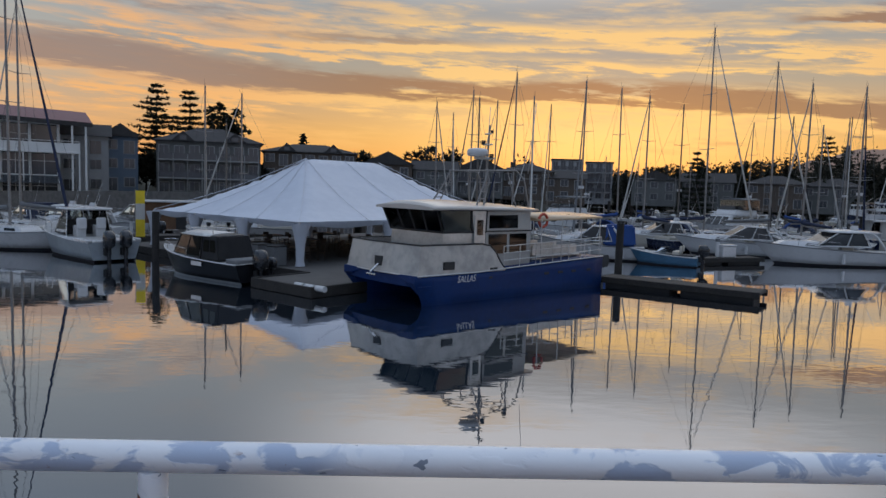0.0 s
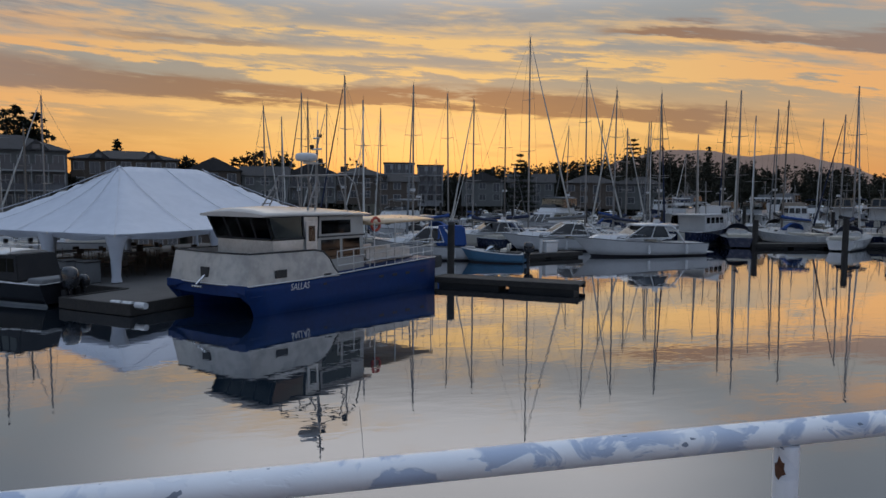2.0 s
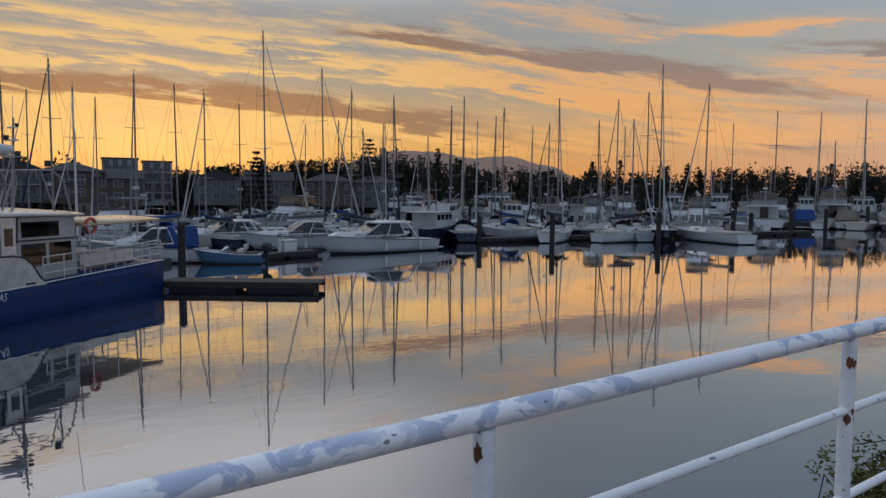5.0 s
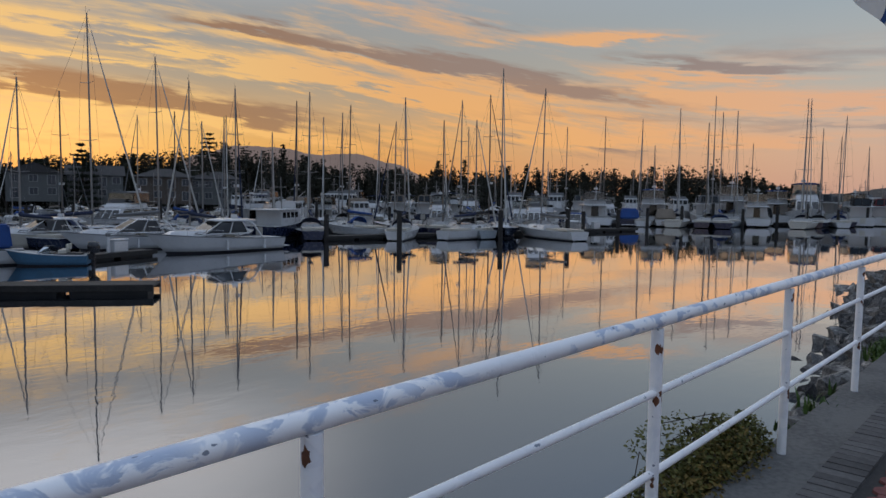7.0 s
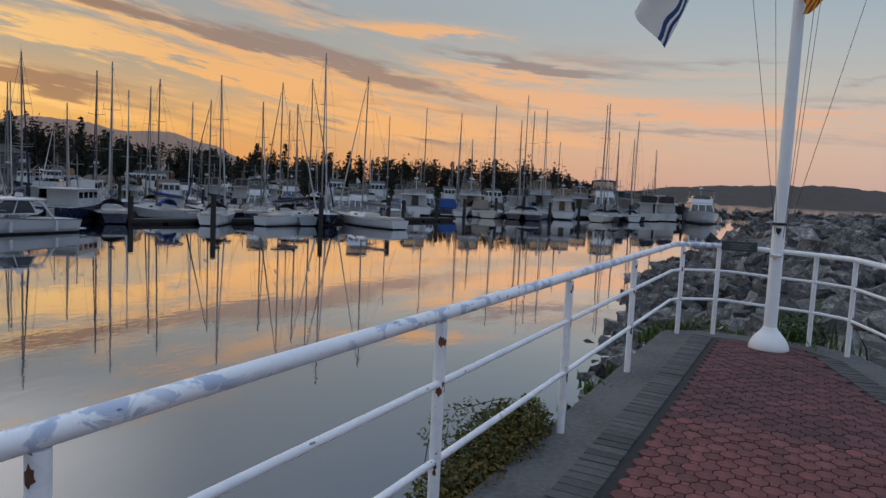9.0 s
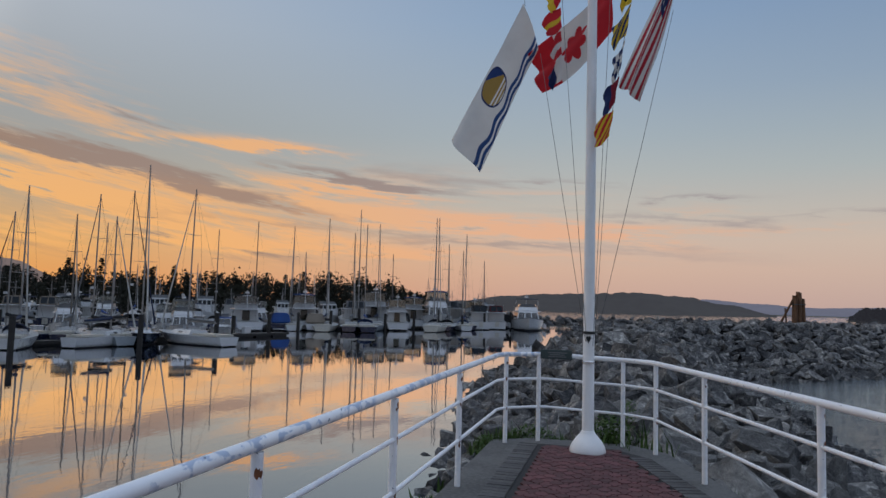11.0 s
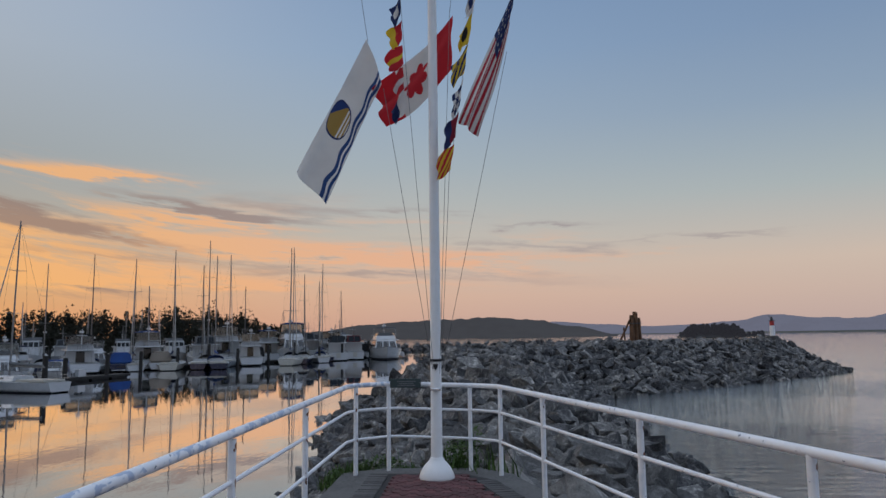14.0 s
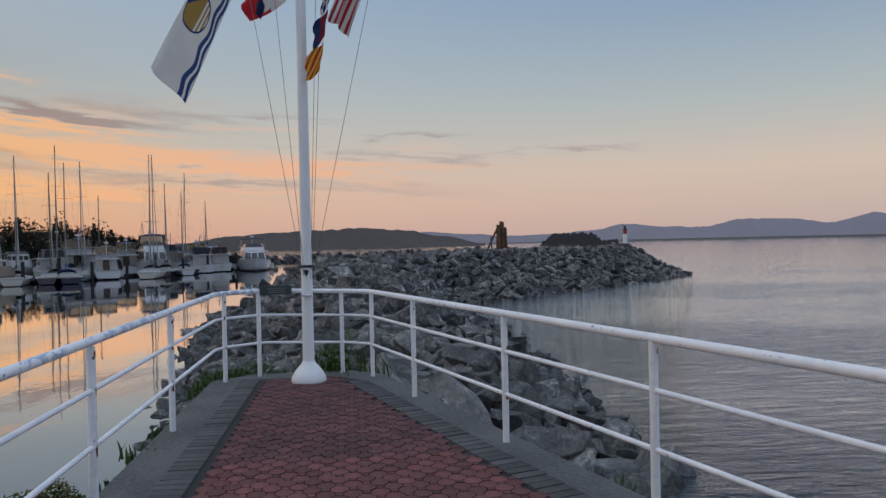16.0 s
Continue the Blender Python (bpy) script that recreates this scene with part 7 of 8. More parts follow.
for x, y in ((64.7, 62.6), (67.0, 61.4), (68.6, 60.3), (82.7, 47.4)):
    copy_thing(bx, place(x, y, -12, 0.45))
pd = thing("power_pedestal", "slim white dock power pedestal", "pedestal", "dock pedestals", place(20.8, 49.5, 0, 0.42))
part("post", box(B(), -0.1, 0.1, -0.1, 0.1, 0, 1.1, 0.02), M_GEL, pd)
part("head", box(B(), -0.13, 0.13, -0.13, 0.13, 1.1, 1.35, 0.03), M_CANVASGREY, pd)
for x, y in ((-15.0, 50.2), (-13.8, 50.9), (-12.6, 51.6), (-21.6, 53.2), (52, 54.2), (80, 48.2), (112, 49.9), (128, 41.6), (140, 35.4)):
    copy_thing(pd, place(x, y, 30, 0.5))
fd = B()
for k in range(3):
    tube(fd, [(-3.9 - k * 0.5, 29.3 + k * 0.42, 0.42), (-4.3 - k * 0.5, 29.65 + k * 0.42, 0.42)], 0.13, 8)
tagged(part("dock_fenders", fd, M_GEL), "white cylinder fenders lying on the dock edge", "fender")


# ---- flagpole with yard, gaff, halyards and flags ----
PX, PY = 8.66, 0.77
pole = thing("flagpole", "white steel flagpole with a flared base, yard and gaff", "flagpole", at=pose(PX, PY, DECK))
part("shaft", tube(B(), [(0, 0, 0.02), (0, 0, 2.0), (0, 0, 5.0), (0, 0, 9.0)], 0.068, 18, 0.048), M_POLE, pole)
prof = [(0.190, 0.0), (0.200, 0.015), (0.200, 0.045), (0.188, 0.085), (0.162, 0.135), (0.125, 0.180), (0.092, 0.215), (0.074, 0.245), (0.072, 0.255)]
part("base", ring_loft(B(), [[Vector((r * math.cos(a), r * math.sin(a), z)) for a in (2 * math.pi * k / 24 for k in range(24))] for r, z in prof]), M_POLE, pole)
part("strap", tube(B(), [(0, 0, 1.33), (0, 0, 1.36)], 0.074, 18), M_RUBBER, pole)
bm = prism(B(), [(-0.03, 0.02), (-0.015, 0.04), (0, 0.03), (0.015, 0.04), (0.03, 0.02), (0, -0.045)], 0, 0.006)
part("badge", bm, M_RUBBER, pole, "small dark shield sticker").matrix_basis = pose(-0.069, 0, 1.27, 90, 0, -90)
YZ = 6.02
part("yard", tube(B(), [(0.16, 1.06, YZ - 0.03), (-0.02, 0.0, YZ), (-0.20, -1.08, YZ + 0.02)], 0.034, 12, 0.030), M_POLE, pole)
part("yard_clamp", box(B(), -0.10, 0.08, -0.11, 0.11, YZ - 0.09, YZ + 0.09, 0.015), M_STEEL, pole)
part("gaff", tube(B(), [(0.05, 0, YZ + 0.05), (1.0, -0.28, YZ + 0.95)], 0.035, 10, 0.028), M_POLE, pole)
part("cleat", box(B(), -0.10, -0.06, -0.06, 0.06, 1.0, 1.03, 0.008), M_STEEL, pole)


def wpos(y, z, x=8.55):
    return Vector((x - PX, y - PY, z - DECK))


HALYARDS = [((1.66, 9.15), (1.55, 8.38)), ((1.36, 7.79), (0.80, 4.45)), ((1.17, 9.17), (1.06, 7.7)), ((1.06, 7.7), (0.79, 4.45)), ((0.55, 8.75), (0.72, 4.4)),
            ((0.21, 9.20), (0.58, 6.74)), ((0.58, 6.74), (0.70, 4.45)), ((-0.28, 9.22), (-0.28, 9.04)), ((-0.13, 8.2), (0.69, 4.45))]
for (y0, z0), (y1, z1) in HALYARDS:
    part("halyard", tube(B(), [wpos(y0, z0), wpos(y1, z1)], 0.003, 5), M_CANVASGREY, pole)
part("halyard", tube(B(), [(1.0, -0.28, YZ + 0.93), wpos(0.55, 8.72)], 0.003, 5), M_CANVASGREY, pole)


def flag_material(name, paint):
    """paint(nt, u, v) gives the cloth's colour; u runs from the hoist, v upwards."""
    m = bpy.data.materials.new(name)
    m.use_nodes = True
    nt = m.node_tree
    p = nt.nodes["Principled BSDF"]
    s = nt.nodes.new("ShaderNodeSeparateXYZ")
    link(nt, nt.nodes.new("ShaderNodeUVMap").outputs[0], s.inputs[0])
    c = paint(nt, s.outputs[0], s.outputs[1])
    obj = nt.nodes.new("ShaderNodeTexCoord").outputs["Object"]
    c = mixc(nt, 1.0, c, ramp(nt, noise_tex(nt, obj, 3.0, 4.0), [(0.3, (0.86, 0.86, 0.86)), (0.7, (1.0, 1.0, 1.0))]), "MULTIPLY")
    link(nt, c, p.inputs["Base Color"])
    p.inputs["Roughness"].default_value = 0.85
    thin, mx = nt.nodes.new("ShaderNodeBsdfTranslucent"), nt.nodes.new("ShaderNodeMixShader")
    link(nt, c, thin.inputs[0])
    mx.inputs[0].default_value = 0.35
    link(nt, p.outputs[0], mx.inputs[1])
    link(nt, thin.outputs[0], mx.inputs[2])
    link(nt, mx.outputs[0], nt.nodes["Material Output"].inputs[0])
    return m


def step(nt, v, lo, hi):
    return num(nt, "MULTIPLY", num(nt, "GREATER_THAN", v, lo), num(nt, "LESS_THAN", v, hi))


CW, CR, CN, CY, CK, CG = (0.74, 0.72, 0.68), (0.55, 0.02, 0.03), (0.02, 0.035, 0.12), (0.70, 0.48, 0.03), (0.02, 0.02, 0.022), (0.36, 0.23, 0.06)


def town_paint(nt, u, v):
    c = CW
    for base in (0.10, 0.25):
        w = num(nt, "ADD", v, num(nt, "MULTIPLY", num(nt, "SINE", num(nt, "MULTIPLY", u, 27.0)), 0.034))
        c = mixc(nt, step(nt, w, base - 0.045, base + 0.045), c, (0.03, 0.07, 0.20))
    du, dv = num(nt, "MULTIPLY", num(nt, "SUBTRACT", u, 0.50), 2.9), num(nt, "SUBTRACT", v, 0.66)
    r = num(nt, "ADD", num(nt, "POWER", num(nt, "ABSOLUTE", num(nt, "DIVIDE", du, 0.36)), 2.0), num(nt, "POWER", num(nt, "ABSOLUTE", num(nt, "DIVIDE", dv, 0.29)), 2.6))
    shield = num(nt, "LESS_THAN", r, 1.0)
    inner = num(nt, "LESS_THAN", r, 0.80)
    c = mixc(nt, shield, c, CN)
    gold = mixc(nt, num(nt, "GREATER_THAN", num(nt, "SUBTRACT", dv, num(nt, "MULTIPLY", du, 0.8)), 0.20), CG, (0.02, 0.045, 0.16))
    gold = mixc(nt, num(nt, "MULTIPLY", num(nt, "LESS_THAN", dv, -0.10), num(nt, "GREATER_THAN", num(nt, "SINE", num(nt, "MULTIPLY", dv, 90.0)), 0.0)), gold, CW)
    return mixc(nt, inner, c, gold)


def bar_paint(nt, u, v):
    c = mixc(nt, step(nt, u, 0.26, 0.72), CR, CW)
    du, dv = num(nt, "MULTIPLY", num(nt, "SUBTRACT", u, 0.49), 2.0), num(nt, "SUBTRACT", v, 0.5)
    a = num(nt, "ARCTAN2", dv, du)
    r = num(nt, "SQRT", num(nt, "ADD", num(nt, "MULTIPLY", du, du), num(nt, "MULTIPLY", dv, dv)))
    edge = num(nt, "MULTIPLY_ADD", num(nt, "ABSOLUTE", num(nt, "COSINE", num(nt, "MULTIPLY", a, 3.5))), 0.11, 0.23)
    return mixc(nt, num(nt, "LESS_THAN", r, edge), c, CR)


def stripe_paint(nt, u, v):
    c = mixc(nt, num(nt, "GREATER_THAN", num(nt, "FRACT", num(nt, "MULTIPLY", v, 6.5)), 0.5), CW, (0.42, 0.02, 0.035))
    canton = num(nt, "MULTIPLY", num(nt, "LESS_THAN", u, 0.38), num(nt, "GREATER_THAN", v, 0.46))
    spot = num(nt, "MULTIPLY", step(nt, num(nt, "FRACT", num(nt, "MULTIPLY", u, 14.0)), 0.35, 0.65), step(nt, num(nt, "FRACT", num(nt, "MULTIPLY", v, 9.0)), 0.35, 0.65))
    return mixc(nt, canton, c, mixc(nt, spot, CN, CW))


def signal(kind, a, b):
    def paint(nt, u, v):
        if kind == "square":
            f = num(nt, "MULTIPLY", step(nt, u, 0.28, 0.72), step(nt, v, 0.28, 0.72))
        elif kind == "dot":
            f = num(nt, "LESS_THAN", num(nt, "ADD", num(nt, "POWER", num(nt, "SUBTRACT", u, 0.5), 2.0), num(nt, "POWER", num(nt, "SUBTRACT", v, 0.5), 2.0)), 0.055)
        elif kind == "half":
            f = num(nt, "GREATER_THAN", u, 0.5)
        elif kind == "checker":
            f = num(nt, "ABSOLUTE", num(nt, "SUBTRACT", num(nt, "GREATER_THAN", num(nt, "FRACT", num(nt, "MULTIPLY", u, 2.0)), 0.5), num(nt, "GREATER_THAN", num(nt, "FRACT", num(nt, "MULTIPLY", v, 2.0)), 0.5)))
        elif kind == "diagonal":
            f = num(nt, "GREATER_THAN", num(nt, "FRACT", num(nt, "MULTIPLY", num(nt, "ADD", u, v), 2.5)), 0.5)
        else:
            f = step(nt, v, 0.36, 0.64)
        return mixc(nt, f, a, b)
    return paint


def cloth(name, label, mat, ht, hb, ft, fb, nu=22, nv=10, fold=0.05, waves=2.5, sag=0.0, seed=0, xo=8.55):
    """A hanging flag between its four corners, given as y and z; folds stand out along x."""
    bm = bmesh.new()
    uv = bm.loops.layers.uv.new("UVMap")
    grid = []
    for i in range(nu + 1):
        row = []
        for j in range(nv + 1):
            u, v = i / nu, j / nv
            top, bot = Vector(ht).lerp(Vector(ft), u), Vector(hb).lerp(Vector(fb), u)
            q = bot.lerp(top, v)
            ph = waves * math.pi * (v * 1.1 + 0.35 * u) + seed
            amp = fold * (0.35 + u)
            x = xo + amp * math.sin(ph) + 0.04 * math.sin(3.1 * u + seed)
            y = q.x + amp * 0.35 * math.cos(ph * 1.3)
            z = q.y - sag * math.sin(math.pi * u) + 0.02 * math.sin(5 * u + 3 * v + seed)
            row.append((bm.verts.new((x, y, z)), (u, v)))
        grid.append(row)
    for i in range(nu):
        for j in range(nv):
            q = (grid[i][j], grid[i + 1][j], grid[i + 1][j + 1], grid[i][j + 1])
            f = bm.faces.new([p[0] for p in q])
            f.smooth = True
            for lp, p in zip(f.loops, q):
                lp[uv].uv = p[1]
    return tagged(part(name, bm, mat), label, "flag", "flags on the pole")


cloth("town_flag", "white flag with gold shield and wavy navy lines, hanging slack", flag_material("town_flag_cloth", town_paint), (1.59, 8.49), (1.40, 7.92), (2.47, 6.82), (2.12, 6.46), fold=0.06, waves=1.4, xo=8.75)
cloth("striped_red_flag", "red and white flag with a red leaf, drooping behind the pole", flag_material("red_bar_cloth", bar_paint), (0.53, 8.87), (0.55, 8.12), (1.50, 7.86), (1.38, 7.40), fold=0.08, waves=2.0, sag=0.06, seed=1.0, xo=8.85)
cloth("striped_flag", "red and white striped flag with a navy canton, hanging slack", flag_material("stripe_cloth", stripe_paint), (-0.26, 9.04), (-0.15, 8.42), (0.46, 7.32), (0.22, 7.06), fold=0.05, waves=3.0, sag=0.05, seed=2.0, xo=8.4)
SIG_A = [("square", CN, CW), ("half", CR, CY), ("band", CR, CY), ("band", CR, CW), ("half", CW, CN)]
SIG_B = [("square", CW, CN), ("dot", CY, CK), ("diagonal", CY, CN), ("checker", CN, CW), ("half", (0.25, 0.02, 0.04), CN), ("diagonal", CY, CR)]
for seq, y0, z0, y1, z1, xo, s in ((SIG_A, 1.16, 9.02, 1.10, 7.45, 8.58, 0), (SIG_B, 0.21, 9.04, 0.57, 6.72, 8.48, 3)):
    n = len(seq)
    for k, (kind, a, b_) in enumerate(seq):
        f0, f1 = (k + 0.04) / n, (k + 0.92) / n
        ht, hb = (lerp(y0, y1, f0), lerp(z0, z1, f0)), (lerp(y0, y1, f1), lerp(z0, z1, f1))
        w = 0.13 + 0.04 * ((k * 7 + s) % 3)
        cloth("signal_flag", "small slack signal flag on a halyard", flag_material("signal_cloth", signal(kind, a, b_)), ht, hb, (ht[0] + w, ht[1] - 0.22), (hb[0] + w * 0.7, hb[1] - 0.14), 8, 6, 0.03, 2.0, 0, k + s, xo)

# ---- creeper hanging over the wall ----
def foliage(n, center, spread, size, seed, hang=0.0):
    """Many small folded leaves; verts and faces."""
    r = random.Random(seed)
    vs, fs = [], []
    for _ in range(n):
        while True:
            q = Vector((r.uniform(-1, 1), r.uniform(-1, 1), r.uniform(-1, 1)))
            if 0.15 < q.length < 1:
                break
        p = Vector(center) + Vector((q.x * spread[0], q.y * spread[1], q.z * spread[2] - hang * abs(q.y)))
        s = size * r.uniform(0.6, 1.4)
        m = Euler((r.uniform(-0.9, 0.9), r.uniform(-0.9, 0.9), r.uniform(0, 6.28))).to_matrix()
        k = len(vs)
        for c in ((0, -0.9, 0), (0.55, -0.1, 0.18), (0.0, 1.1, -0.1), (-0.55, -0.1, 0.18), (0, 0, 0)):
            vs.append(p + m @ (Vector(c) * s))
        fs += [(k, k + 1, k + 4), (k + 1, k + 2, k + 4), (k + 2, k + 3, k + 4), (k + 3, k, k + 4)]
    return vs, fs


def leaf_object(name, clumps, mat, parent):
    vs, fs = [], []
    for c in clumps:
        v, f = foliage(*c)
        k = len(vs)
        vs += v
        fs += [tuple(i + k for i in t) for t in f]
    me = bpy.data.meshes.new(name)
    me.from_pydata(vs, [], fs)
    return piece(name, me, mat, parent)


ivy = thing("creeper_bush", "tangled green and yellowing creeper over the pier wall", "shrub")
leaf_object("foliage", [(4200, (4.02, 2.10, 3.05), (0.46, 0.30, 0.32), 0.017, 1, 0.1), (4600, (4.45, 2.08, 3.17), (0.44, 0.28, 0.31), 0.016, 2, 0.1), (3000, (4.80, 2.04, 3.22), (0.30, 0.20, 0.22), 0.015, 3, 0.1), (2600, (3.65, 2.12, 2.84), (0.42, 0.28, 0.32), 0.018, 8, 0.1), (260, (4.30, 2.30, 3.36), (0.36, 0.20, 0.12), 0.016, 12, 0.1)], M_LEAF, ivy)
leaf_object("dry_leaves", [(3400, (3.85, 1.99, 3.02), (0.58, 0.26, 0.32), 0.015, 4, 0.1), (3200, (4.45, 1.99, 3.13), (0.50, 0.24, 0.29), 0.014, 5, 0.1)], M_LEAFDRY, ivy)
st = B()
rr = random.Random(9)
for k in range(12):
    x = rr.uniform(3.6, 4.9)
    tube(st, [(x, 1.90, 3.12), (x + rr.uniform(-0.2, 0.2), 2.15, 3.35 + rr.uniform(-0.1, 0.2)), (x + rr.uniform(-0.4, 0.4), 2.36 + rr.uniform(-0.1, 0.15), 3.0 + rr.uniform(-0.3, 0.42))], 0.004, 4, 0.003)
part("stem_tangle", st, M_BARK, ivy)


def weed_clump(x, y, z, n, h, seed):
    r = random.Random(seed)
    vs, fs = [], []
    for _ in range(n):
        a, l, w = r.uniform(0, 6.28), h * r.uniform(0.4, 1.1), r.uniform(0.006, 0.016)
        bx_, by_ = x + r.gauss(0, h * 0.45), y + r.gauss(0, h * 0.45)
        k = len(vs)
        lean_ = r.uniform(0.1, 0.6) * l
        for f, ww in ((0, 1), (0.5, 1.0), (1, 0.05)):
            cx, cy, cz = bx_ + math.cos(a) * lean_ * f * f, by_ + math.sin(a) * lean_ * f * f, z + l * f
            vs += [(cx - math.sin(a) * w * ww, cy + math.cos(a) * w * ww, cz), (cx + math.sin(a) * w * ww, cy - math.cos(a) * w * ww, cz)]
        fs += [(k, k + 1, k + 3, k + 2), (k + 2, k + 3, k + 5, k + 4)]
    me = bpy.data.meshes.new("weed_clump")
    me.from_pydata(vs, [], fs)
    return tagged(piece("weed_clump", me, M_GRASS), "clump of green weeds growing by the pier edge", "weeds", kind="stuff")


for k, (x, y, z, n, h) in enumerate(((9.35, 1.80, 3.05, 260, 0.24), (9.10, 1.98, 3.0, 200, 0.22), (9.5, 1.2, 3.05, 140, 0.18), (9.52, 0.62, 3.05, 240, 0.28), (9.5, 0.25, 3.0, 60, 0.5), (6.3, 1.98, 3.1, 30, 0.16), (6.9, 1.99, 3.1, 16, 0.12), (5.6, 1.99, 3.1, 14, 0.10), (7.6, -0.62, 3.0, 24, 0.18), (5.0, -1.45, 2.95, 20, 0.25))):
    weed_clump(x, y, z, n, h, 40 + k)
bush = thing("weed_bush", "leafy green weeds growing behind the end rail", "weeds")
leaf_object("foliage", [(900, (9.58, 0.52, 3.22), (0.22, 0.26, 0.34), 0.026, 31), (700, (9.52, 1.50, 3.14), (0.20, 0.30, 0.20), 0.024, 32), (500, (9.15, 2.02, 3.08), (0.30, 0.14, 0.16), 0.022, 33), (160, (9.60, 0.30, 3.52), (0.12, 0.12, 0.20), 0.020, 34)], M_GRASS, bush)
st = B()
for k in range(10):
    y = 0.35 + 0.15 * k
    tube(st, [(9.5, y, 2.9), (9.55, y + 0.04, 3.2), (9.62, y + 0.08, 3.3 + 0.05 * (k % 4))], 0.006, 4, 0.003)
part("stem_tangle", st, M_GRASS, bush)
# old pipe lying along the outer wall
lg = thing("drift_log", "bleached drift log lying along the outer rocks", "log")
part("trunk", tube(B(), [(3.2, -2.15, 2.55), (5.0, -1.75, 2.50), (7.0, -1.22, 2.46)], 0.11, 10, 0.08), M_TABLE, lg)

# ---- pavers ----
def flat_paver(corners):
    """A thin block with worn-down upper edges."""
    t = prism(bmesh.new(), corners, 0.0, 0.016)
    for v in t.verts:
        if v.co.z > 0.01:
            v.co.x *= 0.96
            v.co.y *= 0.96
    me = bpy.data.meshes.new("paver")
    t.to_mesh(me)
    t.free()
    return me


# octagons on a diagonal grid, small squares between them
PITCH = 0.122
half_o, half_s = PITCH / 2 - 0.0022, PITCH * 0.207 - 0.0022
oct_r = half_o / math.cos(math.pi / 8)
octagon_me = flat_paver([(oct_r * math.cos(k * math.pi / 4 + math.pi / 8 + math.pi / 4), oct_r * math.sin(k * math.pi / 4 + math.pi / 8 + math.pi / 4)) for k in range(8)])
square_me = flat_paver([(-half_s, -half_s), (half_s, -half_s), (half_s, half_s), (-half_s, half_s)])
brick_me = bpy.data.meshes.new("brick")
t = box(B(), -0.047, 0.047, -0.112, 0.112, 0.0, 0.016)
for v in t.verts:
    if v.co.z > 0.01:
        v.co.x *= 0.94
        v.co.y *= 0.97
t.to_mesh(brick_me)
t.free()
rng = random.Random(77)
Z = DECK + 0.006
rest = []
count_p = {"paver": 0, "small_paver": 0}
c45 = math.sqrt(0.5)
for i in range(-110, 110):
    for j in range(-110, 110):
        for name_, me_, di in (("paver", octagon_me, 0.0), ("small_paver", square_me, 0.5)):
            px, py = 1.5 + (i + j + 2 * di) * c45 * PITCH, 0.2 + (j - i) * c45 * PITCH
            if px < -6.0 or px > 8.86 or py > 1.31 or py - 0.04 < right_y(px) + 0.40 or (px > 8.62 and (py < 0.35 or py > 1.28)):
                continue
            m = pose(px, py, Z + rng.uniform(-0.002, 0.003), rng.uniform(-0.8, 0.8), rng.uniform(-0.8, 0.8), rng.uniform(-2.0, 2.0))
            if 3.5 < px < 5.6 and count_p[name_] < (300 if name_ == "paver" else 150):
                piece(name_, me_, M_PAVER, bed, at=m)
                count_p[name_] += 1
            else:
                rest.append((m, me_))


def join_pieces(name, items, mat, parent):
    vs, fs = [], []
    for m, me in items:
        k = len(vs)
        vs += [m @ v.co for v in me.vertices]
        fs += [tuple(k + q for q in p.vertices) for p in me.polygons]
    me = bpy.data.meshes.new(name)
    me.from_pydata(vs, [], fs)
    return tagged(piece(name, me, mat, parent), kind="stuff")


M_PAVER2 = material("red_paver_joined", (0.118, 0.040, 0.040), (0.064, 0.024, 0.026), 0.85, grain=40, coarse=2.2, amount=0.75, bump=0.5, depth=0.003)
nt = M_PAVER2.node_tree
p_ = nt.nodes["Principled BSDF"].inputs["Base Color"]
link(nt, mixc(nt, 1.0, p_.links[0].from_socket, ramp(nt, nt.nodes.new("ShaderNodeNewGeometry").outputs["Random Per Island"], [(0.0, (0.68,) * 3), (1.0, (1.32,) * 3)]), "MULTIPLY"), p_)
join_pieces("pavers", rest, M_PAVER2, bed)
bricks, rest = 0, []
x = -6.0
ang = math.degrees(math.atan(SLOPE))
while x < 8.8:
    for side in (0, 1):
        if side == 0:
            m = pose(x, 1.465, Z + rng.uniform(-0.002, 0.003), 0, rng.uniform(-0.4, 0.4), rng.uniform(-1, 1))
        else:
            if x > 8.5:
                continue
            m = pose(x, right_y(x) + 0.30, Z + rng.uniform(-0.002, 0.003), 0, rng.uniform(-0.4, 0.4), ang + rng.uniform(-1, 1))
        if 3.2 < x < 8.8:
            piece("border_brick", brick_me, M_DARKPAVER, bed, at=m)
        else:
            rest.append((m, brick_me))
    x += 0.1
join_pieces("border_bricks", rest, M_DARKPAVER, bed)


# ---- trees ----
def needles(parts_, mat, name, parent=None):
    vs, fs = [], []
    for v, f in parts_:
        k = len(vs)
        vs += v
        fs += [tuple(i + k for i in t) for t in f]
    me = bpy.data.meshes.new(name)
    me.from_pydata(vs, [], fs)
    return piece(name, me, mat, parent)


def tuft(p, d, s, r):
    """A flat ragged spray of foliage, three small triangles."""
    d = d.normalized()
    w = d.cross(Vector((r.uniform(-1, 1), r.uniform(-1, 1), r.uniform(-1, 1)))).normalized()
    q = d.cross(w)
    vs = [p - w * s * 0.35, p + d * s, p + w * s * 0.35, p + (d + w) * s * 0.55 + q * s * 0.3, p + (d - w) * s * 0.5 - q * s * 0.3]
    return vs, [(0, 1, 2), (0, 3, 2), (0, 4, 2)]


